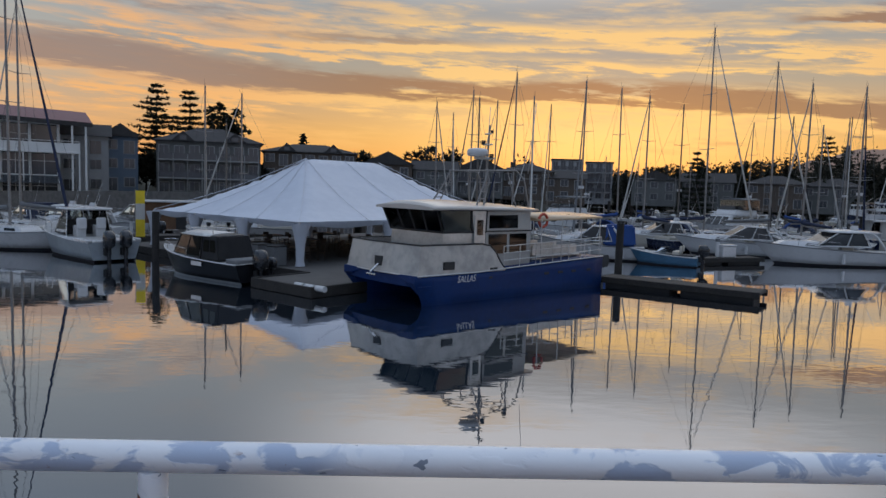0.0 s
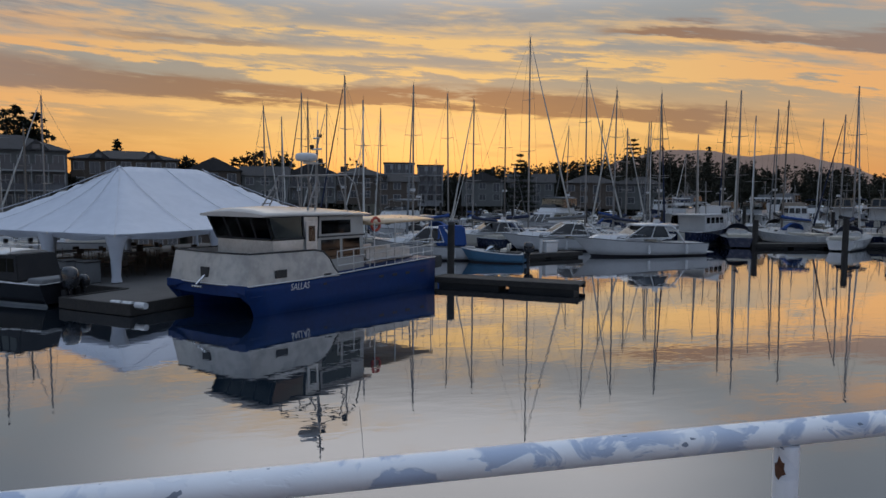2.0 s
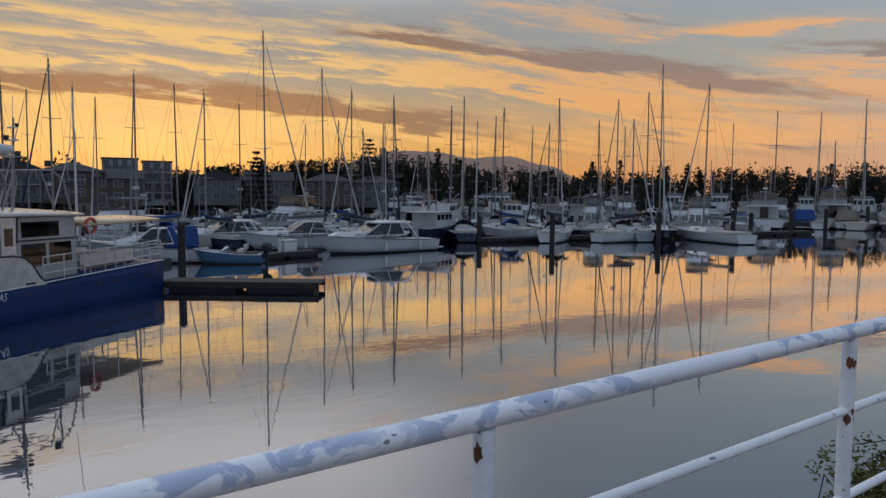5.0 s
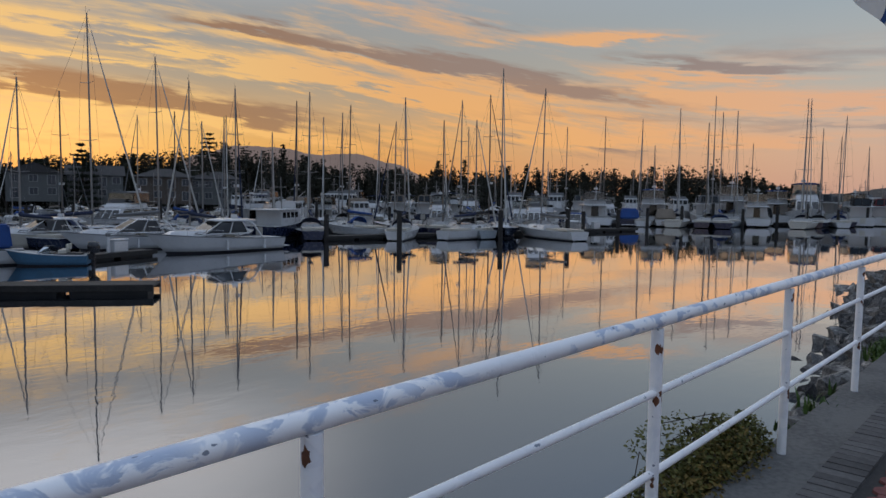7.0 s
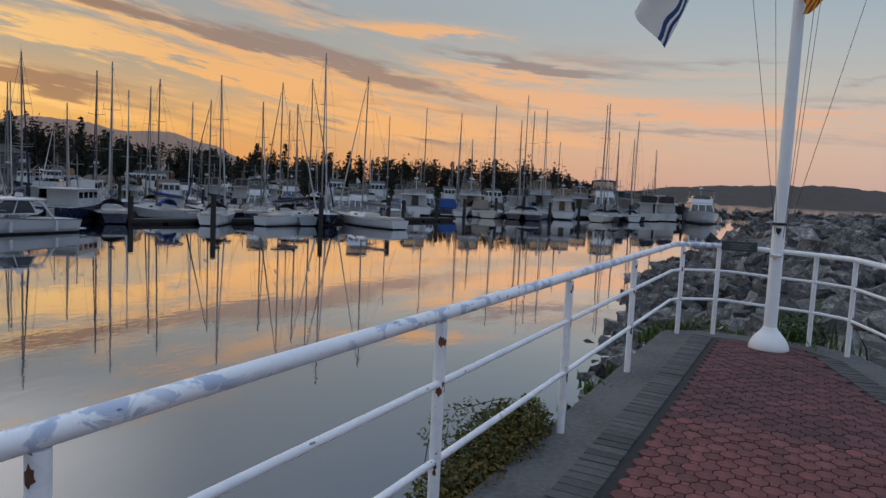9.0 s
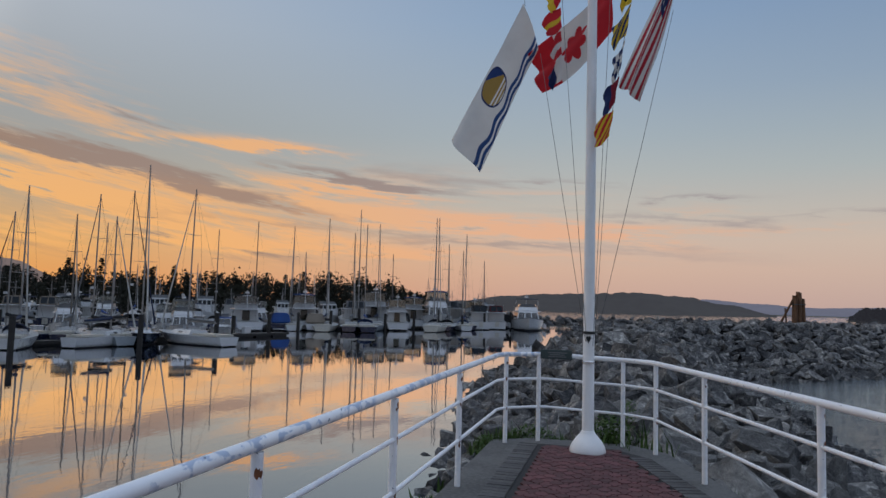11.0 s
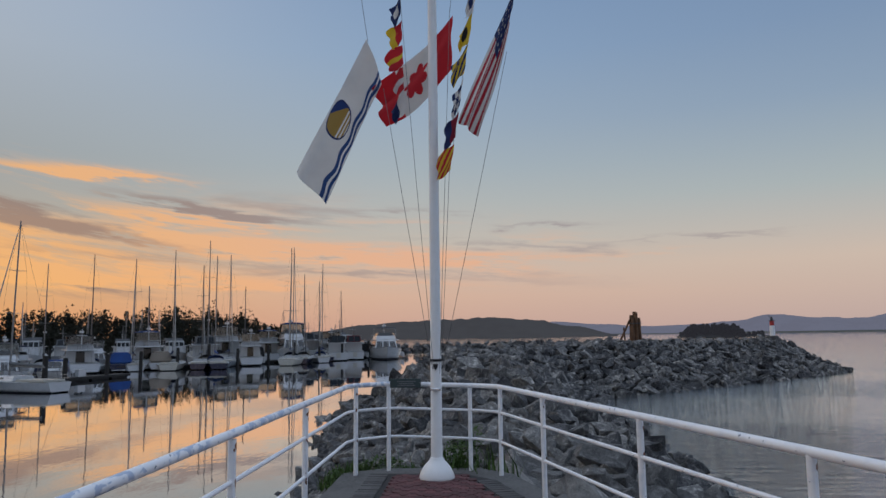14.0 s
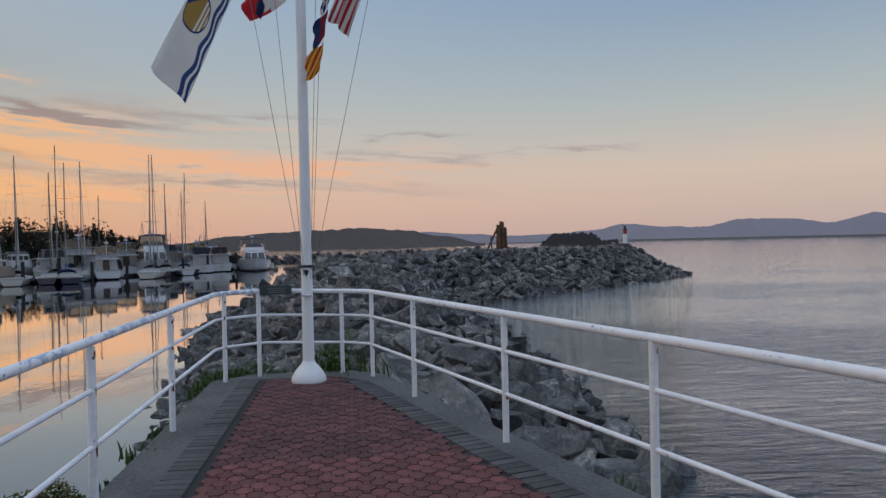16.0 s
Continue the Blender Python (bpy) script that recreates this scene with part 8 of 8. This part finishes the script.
def conifer_shape(h, w, seed, open_=0.0, dense=1.0, big=1.0, low=0.12):
    r = random.Random(seed)
    out = []
    z = h * low
    while z < h * 0.985:
        f = z / h
        reach = w * (1 - f) ** 0.75 * r.uniform(0.55, 1.15) + 0.15
        n = r.randint(3, 5)
        a0 = r.uniform(0, 6.28)
        for k in range(n):
            a = a0 + 6.28 * k / n + r.uniform(-0.4, 0.4)
            l = reach * r.uniform(0.55, 1.15)
            if r.random() < open_:
                continue
            steps_ = max(2, int(l / 0.55 * dense))
            for q in range(steps_):
                t = (q + r.random() * 0.8) / steps_
                p = Vector((math.cos(a) * l * t, math.sin(a) * l * t, z - 0.16 * l * t * t + r.uniform(-0.12, 0.12)))
                for _ in range(2):
                    d = Vector((math.cos(a) + r.uniform(-0.9, 0.9), math.sin(a) + r.uniform(-0.9, 0.9), r.uniform(-0.5, 0.35)))
                    out.append(tuft(p, d, big * r.uniform(0.7, 1.25) * (0.6 + 0.4 * l / max(w, 0.1)), r))
        z += h * r.uniform(0.022, 0.045)
    return out


def cedar_shape(h, w, seed):
    """Flat tiers of long boughs with gaps between, broad towards a blunt top."""
    r = random.Random(seed)
    out = []
    z = h * 0.18
    while z < h * 0.99:
        f = z / h
        reach = w * min(1.0, (1 - f) ** 0.72 + 0.05)
        n = r.randint(5, 7)
        a0 = r.uniform(0, 6.28)
        for k in range(n):
            a, l = a0 + 6.28 * k / n + r.uniform(-0.3, 0.3), reach * r.uniform(0.45, 1.12)
            lift = r.uniform(-0.02, 0.12)
            for q in range(int(l / 0.12) + 2):
                t = (q + r.random()) / (int(l / 0.12) + 2)
                side = r.gauss(0, 0.10) * l * (0.3 + t)
                p = Vector((math.cos(a) * l * t - math.sin(a) * side, math.sin(a) * l * t + math.cos(a) * side, z + lift * l * t + r.uniform(-0.18, 0.18)))
                d = Vector((math.cos(a) + r.uniform(-0.9, 0.9), math.sin(a) + r.uniform(-0.9, 0.9), r.uniform(-0.25, 0.3)))
                out.append(tuft(p, d, r.uniform(0.35, 0.75), r))
        z += h * r.uniform(0.045, 0.075)
    return out


def crown_shape(h, w, seed, n=420, low=0.42, big=1.0):
    r = random.Random(seed)
    blobs = [(Vector((r.gauss(0, w * 0.35), r.gauss(0, w * 0.35), h * r.uniform(low, 0.88))), w * r.uniform(0.24, 0.46)) for _ in range(10)]
    out = []
    for _ in range(n):
        c, s = r.choice(blobs)
        d = Vector((r.gauss(0, 1), r.gauss(0, 1), r.gauss(0, 0.8))).normalized()
        out.append(tuft(c + d * s * r.uniform(0.6, 1.05), d + Vector((0, 0, 0.3)), big * r.uniform(0.5, 1.15), r))
    return out


def tree(x, y, h, w, seed, kind="conifer", label=""):
    z0 = shore_height(x, y) - 0.3
    t = thing("tree", label or ("dark ragged conifer against the evening sky" if kind == "conifer" else "dark rounded broadleaf tree on the shore"), "tree", "shore trees", pose(x, y, z0))
    tr = tube(B(), [(0, 0, 0), (0.1, 0, h * 0.4), (0, 0.1, h * (0.95 if kind == "conifer" else 0.6))], h * 0.018 + 0.08, 7, 0.04)
    part("trunk", tr, M_BARK, t)
    if kind == "conifer":
        needles(cedar_shape(h, w, seed) if w > 6 else conifer_shape(h, w * 1.2, seed, 0.10, 1.2, 1.15), M_NEEDLE, "crown", t)
    else:
        limbs = B()
        r = random.Random(seed)
        for k in range(6):
            a = k * 1.05 + r.uniform(-0.3, 0.3)
            tube(limbs, [(0, 0, h * 0.3), (math.cos(a) * w * 0.3, math.sin(a) * w * 0.3, h * 0.55), (math.cos(a) * w * 0.55, math.sin(a) * w * 0.55, h * 0.75)], h * 0.008 + 0.04, 5, 0.03)
        part("limbs", limbs, M_BARK, t)
        needles(crown_shape(h, w, seed), M_WOODS, "crown", t)
    return t


for k, (x, y, top, w) in enumerate(((-49.4, 132, 22.8, 7.8), (-44.3, 135, 22.3, 7.0), (-39.5, 138, 20.4, 5.9), (-37.0, 140, 19.4, 5.6), (-42.0, 141, 19.6, 5.8), (-38.4, 139, 18.6, 5.9), (-25.4, 148, 15.6, 2.0),
                                    (61.4, 159, 15.4, 6.1), (64.0, 163, 13.5, 3.0), (75.5, 166, 13.8, 2.4), (80.5, 164, 13.2, 2.3), (56.0, 168, 12.0, 2.4),
                                    (114.7, 200, 23.0, 7.5), (119, 198, 20.5, 4.6), (133.3, 188, 20.2, 4.4), (140, 185, 16.8, 4.0), (176, 149, 16.2, 3.6), (170, 155, 16.0, 3.6), (188, 133, 15.4, 3.0))):
    tree(x, y, top - shore_height(x, y), w, 300 + k)
for k, (x, y, top, w) in enumerate(((-57, 112, 9.5, 4.0), (-47.0, 121, 9.0, 3.5), (-20, 150, 13.0, 3.5), (-14, 158, 13.2, 3.5), (-9, 160, 12.4, 3.0), (1, 160, 14.2, 5.0), (6, 162, 13.5, 4.5), (14, 168, 12.5, 4.0), (22, 170, 13.4, 4.5),
                                    (50, 170, 12.0, 4.0), (69, 168, 12.6, 4.0), (87, 160, 12.0, 4.5), (95, 155, 12.8, 4.5), (104, 165, 14.5, 5.0), (-30, 133, 8.5, 3.2))):
    tree(x, y, top - shore_height(x, y), w, 340 + k, "broad")

# far woods along the north-east shore
rng = random.Random(61)
wood = []
PROFILE = [(-30, 8.0), (-12, 9.5), (4, 11.0), (14, 11.5), (20, 13.5), (27, 16.0), (31, 18.5), (36, 16.5), (41, 13.0), (46, 12.5), (52, 13.5), (58, 13.0), (64, 13.5), (68, 13.8), (72, 11.0), (75, 7.0), (77, 3.0)]


def profile(a):
    for (a0, h0), (a1, h1) in zip(PROFILE, PROFILE[1:]):
        if a0 <= a <= a1:
            return lerp(h0, h1, (a - a0) / (a1 - a0))
    return 3.0


k = 0
for _ in range(760):
    a = rng.uniform(-30, 77)
    d = rng.uniform(185, 232) if a > 8 else rng.uniform(165, 215)
    d += max(0, a - 60) * 1.0
    x, y = math.sin(radians(a)) * d, math.cos(radians(a)) * d
    top = profile(a) * d / 230 * rng.uniform(0.62, 1.08) + 0.3
    z0 = max(0.2, shore_height(x, y) - 0.5)
    h = max(3.0, top - z0)
    shape = conifer_shape(h, h * rng.uniform(0.18, 0.30), 900 + k, 0.12, 1.0, 0.8, 0.05) if rng.random() < 0.5 else crown_shape(h * 1.02, h * rng.uniform(0.4, 0.65), 900 + k, 380, 0.10, 0.72)
    off_ = Vector((x, y, z0))
    wood += [([off_ + p for p in v], f) for v, f in shape]
    k += 1
tagged(needles(wood, M_WOODS, "far_woods"), "dark band of mixed woods along the far shore", "trees", kind="stuff")
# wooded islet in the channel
# the islet's haze is painted too, as a weaker emitted tint
M_ISLET = hill_material("islet_foliage_haze_glow", (0.025, 0.03, 0.025), (0.020, 0.020, 0.026))
isle = []
for k in range(150):
    f = rng.random()
    a, d = radians(lerp(105.7, 111.4, f)), rng.uniform(745, 800)
    h = (14 * min(1.0, 0.35 + 5 * f, 0.35 + 5 * (0.80 - f)) if f < 0.78 else 6 if rng.random() < 0.25 else 1.5) * rng.uniform(0.55, 1.0)
    off_ = Vector((math.sin(a) * d, math.cos(a) * d, 0))
    sh = conifer_shape(h, h * 0.2, 2000 + k, 0.0, 0.8, 1.5, 0.02)
    isle += [([off_ + Vector((p.x * 1.6, p.y * 1.6, p.z)) for p in v], [t for t in f_]) for v, f_ in sh]
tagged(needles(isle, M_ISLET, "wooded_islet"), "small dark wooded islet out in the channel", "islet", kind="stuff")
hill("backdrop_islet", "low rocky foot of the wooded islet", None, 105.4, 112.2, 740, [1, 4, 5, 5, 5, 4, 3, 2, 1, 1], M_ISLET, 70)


# ---- houses on the shore ----
M_ROOFD = material("dark_shingle_roof", (0.045, 0.042, 0.042), (0.03, 0.03, 0.03), 0.9, grain=6, amount=0.7, bump=0.4, depth=0.02)
M_ROOFR = material("dark_red_metal_roof", (0.14, 0.025, 0.03), (0.10, 0.02, 0.025), 0.5, grain=3, amount=0.5)
WALLS = {"grey": material("grey_green_siding", (0.105, 0.11, 0.105), (0.08, 0.083, 0.08), 0.85, grain=5, amount=0.6), "white": material("white_siding", (0.32, 0.325, 0.33), (0.26, 0.265, 0.27), 0.8, grain=5, amount=0.6),
         "blue": material("slate_blue_siding", (0.10, 0.135, 0.18), (0.08, 0.11, 0.15), 0.85, grain=5, amount=0.6), "brown": material("brown_siding", (0.080, 0.062, 0.048), (0.060, 0.046, 0.036), 0.85, grain=5, amount=0.6),
         "cream": material("cream_render", (0.27, 0.25, 0.225), (0.22, 0.205, 0.185), 0.85, grain=5, amount=0.6)}
M_TRIM = material("white_window_trim", (0.62, 0.62, 0.60), (0.54, 0.54, 0.52), 0.6, grain=10)
M_SASH = material("grey_window_sash", (0.26, 0.26, 0.255), (0.20, 0.20, 0.195), 0.6, grain=10)
M_WINDOW = bpy.data.materials.new("window_pane")
M_WINDOW.use_nodes = True
wp = M_WINDOW.node_tree.nodes["Principled BSDF"]
wp.inputs["Base Color"].default_value, wp.inputs["Roughness"].default_value, wp.inputs["Metallic"].default_value = (0.05, 0.055, 0.06, 1), 0.06, 0.0
wp.inputs["IOR"].default_value = 1.8


def house(x, y, face, w, d, storeys, wall, roof="hip", label="", cols=4, balcony=False, base=None, storey_h=2.9, rise=2.2, roof_mat=None, gables=0):
    """A house whose front looks along -y before it is turned by face degrees."""
    z0 = (shore_height(x, y) if base is None else base) - 0.6
    hs = thing("house", label, "house", "houses along the shore", pose(x, y, z0, 0, 0, face))
    H = storeys * storey_h + 0.6
    walls = part("wall", box(B(), -w / 2, w / 2, -d / 2, d / 2, 0, H), WALLS[wall], hs)
    e = 0.5
    bm = B()
    if roof == "hip":
        ring_loft(bm, [[Vector((sx * (w / 2 + e), sy * (d / 2 + e), H)) for sx, sy in ((-1, -1), (1, -1), (1, 1), (-1, 1))], [Vector((sx * (w / 2 + e), sy * (d / 2 + e), H + 0.15)) for sx, sy in ((-1, -1), (1, -1), (1, 1), (-1, 1))],
                       [Vector((sx * max(0.2, w / 2 - d / 2), sy * 0.1, H + rise)) for sx, sy in ((-1, -1), (1, -1), (1, 1), (-1, 1))]], smooth_it=False)
    elif roof == "gable":
        ring_loft(bm, [[Vector((sx * (w / 2 + e), -d / 2 - e, H - 0.05)), Vector((sx * (w / 2 + e), 0, H + rise)), Vector((sx * (w / 2 + e), d / 2 + e, H - 0.05)), Vector((sx * (w / 2 + e), 0, H + rise - 0.3 if False else H - 0.06))] for sx in (-1, 1)], smooth_it=False)
    elif roof == "front":
        ring_loft(bm, [[Vector((-w / 2 - e, sy * (d / 2 + e), H - 0.05)), Vector((0, sy * (d / 2 + e), H + rise)), Vector((w / 2 + e, sy * (d / 2 + e), H - 0.05))] for sy in (-1, 1)], smooth_it=False)
    elif roof == "shed":
        ring_loft(bm, [[Vector((sx * (w / 2 + 1.5), -d / 2 - 1.5, H + rise)), Vector((sx * (w / 2 + 1.5), -d / 2 - 1.5, H + rise + 0.35)), Vector((sx * (w / 2 + 1.5), d / 2 + 0.5, H + 0.35)), Vector((sx * (w / 2 + 1.5), d / 2 + 0.5, H))] for sx in (-1, 1)], smooth_it=False)
    else:
        box(bm, -w / 2 - 0.2, w / 2 + 0.2, -d / 2 - 0.2, d / 2 + 0.2, H, H + 0.35)
    part("roof", bm, roof_mat or M_ROOFD, hs)
    for g in range(gables):
        gx = -w / 2 + w * (g + 0.5) / gables
        gb = ring_loft(B(), [[Vector((gx - 1.9, yy, H)), Vector((gx, yy, H + 1.7)), Vector((gx + 1.9, yy, H))] for yy in (-d / 2 - 0.5, 0)], smooth_it=False)
        gable = part("gable", gb, M_ROOFD, hs)
        part("gable_window", box(B(), gx - 0.5, gx + 0.5, -d / 2 - 0.53, -d / 2 - 0.49, H + 0.25, H + 0.95), M_WINDOW, gable)
    for s in range(storeys):
        zb = 0.6 + s * storey_h
        for c in range(cols):
            cx = -w / 2 + w * (c + 0.5) / cols
            ww, wh = min(1.5, w / cols * 0.62), 1.35 if (c + s) % 3 else 1.9
            za = zb + (0.9 if wh < 1.5 else 0.25)
            win_ = part("window", box(B(), cx - ww / 2 - 0.10, cx + ww / 2 + 0.10, -d / 2 - 0.06, -d / 2 + 0.02, za - 0.10, za + wh + 0.10), M_SASH, hs)
            for q in (0, 1):
                part("pane", box(B(), cx - ww / 2 + q * ww / 2 + 0.03, cx + q * ww / 2 - 0.03, -d / 2 - 0.075, -d / 2 - 0.055, za, za + wh), M_WINDOW, win_)
        if balcony and s:
            bal = part("balcony", box(B(), -w / 2 + 0.3, w / 2 - 0.3, -d / 2 - 1.5, -d / 2, zb - 0.15, zb + 0.05), M_SASH, hs)
            part("balustrade", box(box(B(), -w / 2 + 0.3, w / 2 - 0.3, -d / 2 - 1.5, -d / 2 - 1.45, zb + 0.95, zb + 1.05), -w / 2 + 0.3, w / 2 - 0.3, -d / 2 - 1.49, -d / 2 - 1.46, zb + 0.1, zb + 0.9), M_WINDOW, bal)
            for q in range(cols + 1):
                qx = -w / 2 + 0.4 + (w - 0.8) * q / cols
                part("balcony_post", box(B(), qx - 0.06, qx + 0.06, -d / 2 - 1.5, -d / 2 - 1.38, zb - storey_h + 0.1, zb + 1.0), M_SASH, bal)
    return hs


def pavilion(x, y, face):
    """A glazed waterfront hall: white posts and beams, big panes, balcony, glass lean-to and a dark red pitched roof."""
    z0 = 1.2
    hs = thing("waterfront_pavilion", "glazed white-framed waterfront hall under a dark red roof", "building", at=pose(x, y, z0, 0, 0, face))
    # solid core, coloured near-black in place of the unlit rooms behind the glass
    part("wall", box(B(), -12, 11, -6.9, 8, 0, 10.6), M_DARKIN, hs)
    for z in (0.0, 3.4, 6.6, 7.3, 10.3):
        part("beam", box(B(), -12.1, 11.1, -7.35, -6.9, z, z + 0.35, 0.03), M_TRIM, hs)
    for k in range(8):
        qx = -12 + 23 * k / 7
        part("column", box(B(), qx - 0.18, qx + 0.18, -7.4, -6.95, 0, 10.4, 0.03), M_TRIM, hs)
    for z, h in ((0.4, 2.9), (3.85, 2.6), (7.7, 2.5)):
        for k in range(7):
            a, b_ = -12 + 23 * k / 7 + 0.24, -12 + 23 * (k + 1) / 7 - 0.24
            win_ = part("window", box(B(), a, b_, -7.05, -6.96, z, z + h), M_WINDOW, hs)
            if z < 7:
                part("mullion", box(B(), (a + b_) / 2 - 0.05, (a + b_) / 2 + 0.05, -7.12, -7.04, z, z + h), M_TRIM, win_)
                part("transom_bar", box(B(), a, b_, -7.11, -7.05, z + h * 0.62, z + h * 0.62 + 0.08), M_TRIM, win_)
    part("balcony", box(B(), -12.3, 13.5, -9.2, -6.9, 6.55, 6.85, 0.03), M_TRIM, hs)
    part("parapet", box(B(), -12.2, 13.4, -9.15, -9.0, 6.8, 7.9, 0.02), M_TRIM, hs)
    for z in (8.15,):
        part("balcony_rail", tube(B(), [(-12.2, -9.1, z), (13.4, -9.1, z)], 0.04, 6), M_TRIM, hs)
    for k in range(9):
        qx = -12.2 + 25.6 * k / 8
        part("balcony_post", box(B(), qx - 0.08, qx + 0.08, -9.18, -9.02, 0 if k % 2 == 0 else 6.8, 8.0), M_TRIM, hs)
    part("lean_to_roof", ring_loft(B(), [[Vector((sx, -9.6, 2.6)), Vector((sx, -9.6, 2.7)), Vector((sx, -7.0, 3.75)), Vector((sx, -7.0, 3.65))] for sx in (-12, 11)], smooth_it=False), M_WINDOW, hs)
    for k in range(8):
        qx = -12 + 23 * k / 7
        part("rafter", tube(B(), [(qx, -9.6, 2.75), (qx, -7.0, 3.80)], 0.05, 6), M_TRIM, hs)
    part("roof", ring_loft(B(), [[Vector((sx, -9.0, z_ - 0.3)), Vector((sx, -9.0, z_)), Vector((sx, 9.0, z_ + 2.8)), Vector((sx, 9.0, z_ + 2.4))] for sx, z_ in ((-14, 11.6), (15, 10.7))], smooth_it=False), M_ROOFR, hs)
    part("fascia", ring_loft(B(), [[Vector((sx, -9.15, z_ - 0.55)), Vector((sx, -9.0, z_ - 0.55)), Vector((sx, -9.0, z_ + 0.02)), Vector((sx, -9.15, z_ + 0.02))] for sx, z_ in ((-14, 11.6), (15, 10.7))], smooth_it=False), M_DARKIN, hs)
    for qx in (12.6, 14.2):
        part("gallery_post", box(B(), qx - 0.12, qx + 0.12, -8.9, -8.66, 0, 10.6), M_TRIM, hs)
    return hs


pavilion(-61.8, 97.2, 28)
house(-52.6, 111, 24, 7.0, 9, 3, "white", "gable", "white three-storey house with a dark roof", 2, False, 2.2, 2.9, 2.0)
house(-49.4, 117, 22, 5.0, 9, 3, "blue", "front", "slate blue house with a front gable", 2, False, 2.6, 2.9, 2.0)
house(-36.6, 122, 16, 16, 12, 3, "grey", "hip", "large grey-green house with rows of white-framed windows", 7, True, 2.2, 2.9, 2.6, None, 2)
house(-22.5, 139, 10, 17, 11, 3, "brown", "hip", "brown terrace of houses with many windows", 7, False, 2.4, 2.7, 1.8, None, 2)
house(-8.0, 150, 4, 10, 10, 2, "brown", "front", "dark half-timbered house with a wide gable", 3, False, 3.6, 2.8, 2.6)
house(2.0, 152, 0, 9, 9, 2, "grey", "gable", "low grey house behind the masts", 3, False, 3.0, 2.7, 2.0)
house(12.0, 156, -4, 10, 10, 2, "grey", "front", "grey gabled house above the marina", 3, True, 3.4, 2.8, 2.4)
house(23.0, 160, -8, 11, 10, 2, "brown", "hip", "brown hip-roofed house above the marina", 4, False, 3.2, 2.8, 2.0)
house(36.0, 180, -11, 7.6, 10, 4, "white", "flat", "flat-roofed white apartment block", 4, True, 2.6, 2.45, 0)
house(44.5, 181, -13, 6.6, 10, 4, "white", "flat", "flat-roofed white apartment block with cream lower storeys", 3, True, 2.4, 2.4, 0)
house(54.0, 166, -17, 10, 9, 2, "grey", "front", "grey gabled house between dark trees", 3, False, 2.6, 2.7, 2.2)
house(66.0, 164, -21, 11, 9, 2, "grey", "gable", "grey house with a long dark roof", 4, False, 2.4, 2.7, 2.2)
house(79.0, 158, -25, 12, 9, 2, "brown", "hip", "low brown house by the shore", 4, False, 2.2, 2.7, 2.0)
house(92.0, 158, -30, 12, 9, 2, "grey", "hip", "low grey house half hidden by trees", 4, False, 2.0, 2.7, 2.0)
house(31.0, 158, -9, 9, 9, 2, "brown", "gable", "brown cottage under the apartment blocks", 3, False, 2.4, 2.6, 1.8)

# shoreline wall behind the walkway
bm = B()
for k in range(9):
    a0, a1 = radians(-34 + k * 4.4), radians(-34 + (k + 1) * 4.4)
    r0, r1 = 84 + k * 9.0, 84 + (k + 1) * 9.0
    slab(bm, [(math.sin(a0) * r0, math.cos(a0) * r0, -0.5), (math.sin(a1) * r1, math.cos(a1) * r1, -0.5), (math.sin(a1) * r1, math.cos(a1) * r1, 3.0), (math.sin(a0) * r0, math.cos(a0) * r0, 3.0)], 0.5)
tagged(part("wall_shore", bm, M_CONCRETE), "grey concrete retaining wall along the shore", "wall", kind="structure")
hut = thing("dock_hut", "small timber dock hut with a pale roof", "hut", at=place(-22.0, 62.5, 20, 0.5))
part("wall", box(B(), -2.2, 2.2, -1.4, 1.4, 0, 2.3, 0.02), M_TIMBER, hut)
part("roof", box(B(), -2.5, 2.5, -1.7, 1.7, 2.3, 2.45, 0.03), M_GEL, hut)
part("door", box(B(), 0.4, 1.3, -1.44, -1.40, 0, 2.0, 0.01), M_DARKIN, hut)
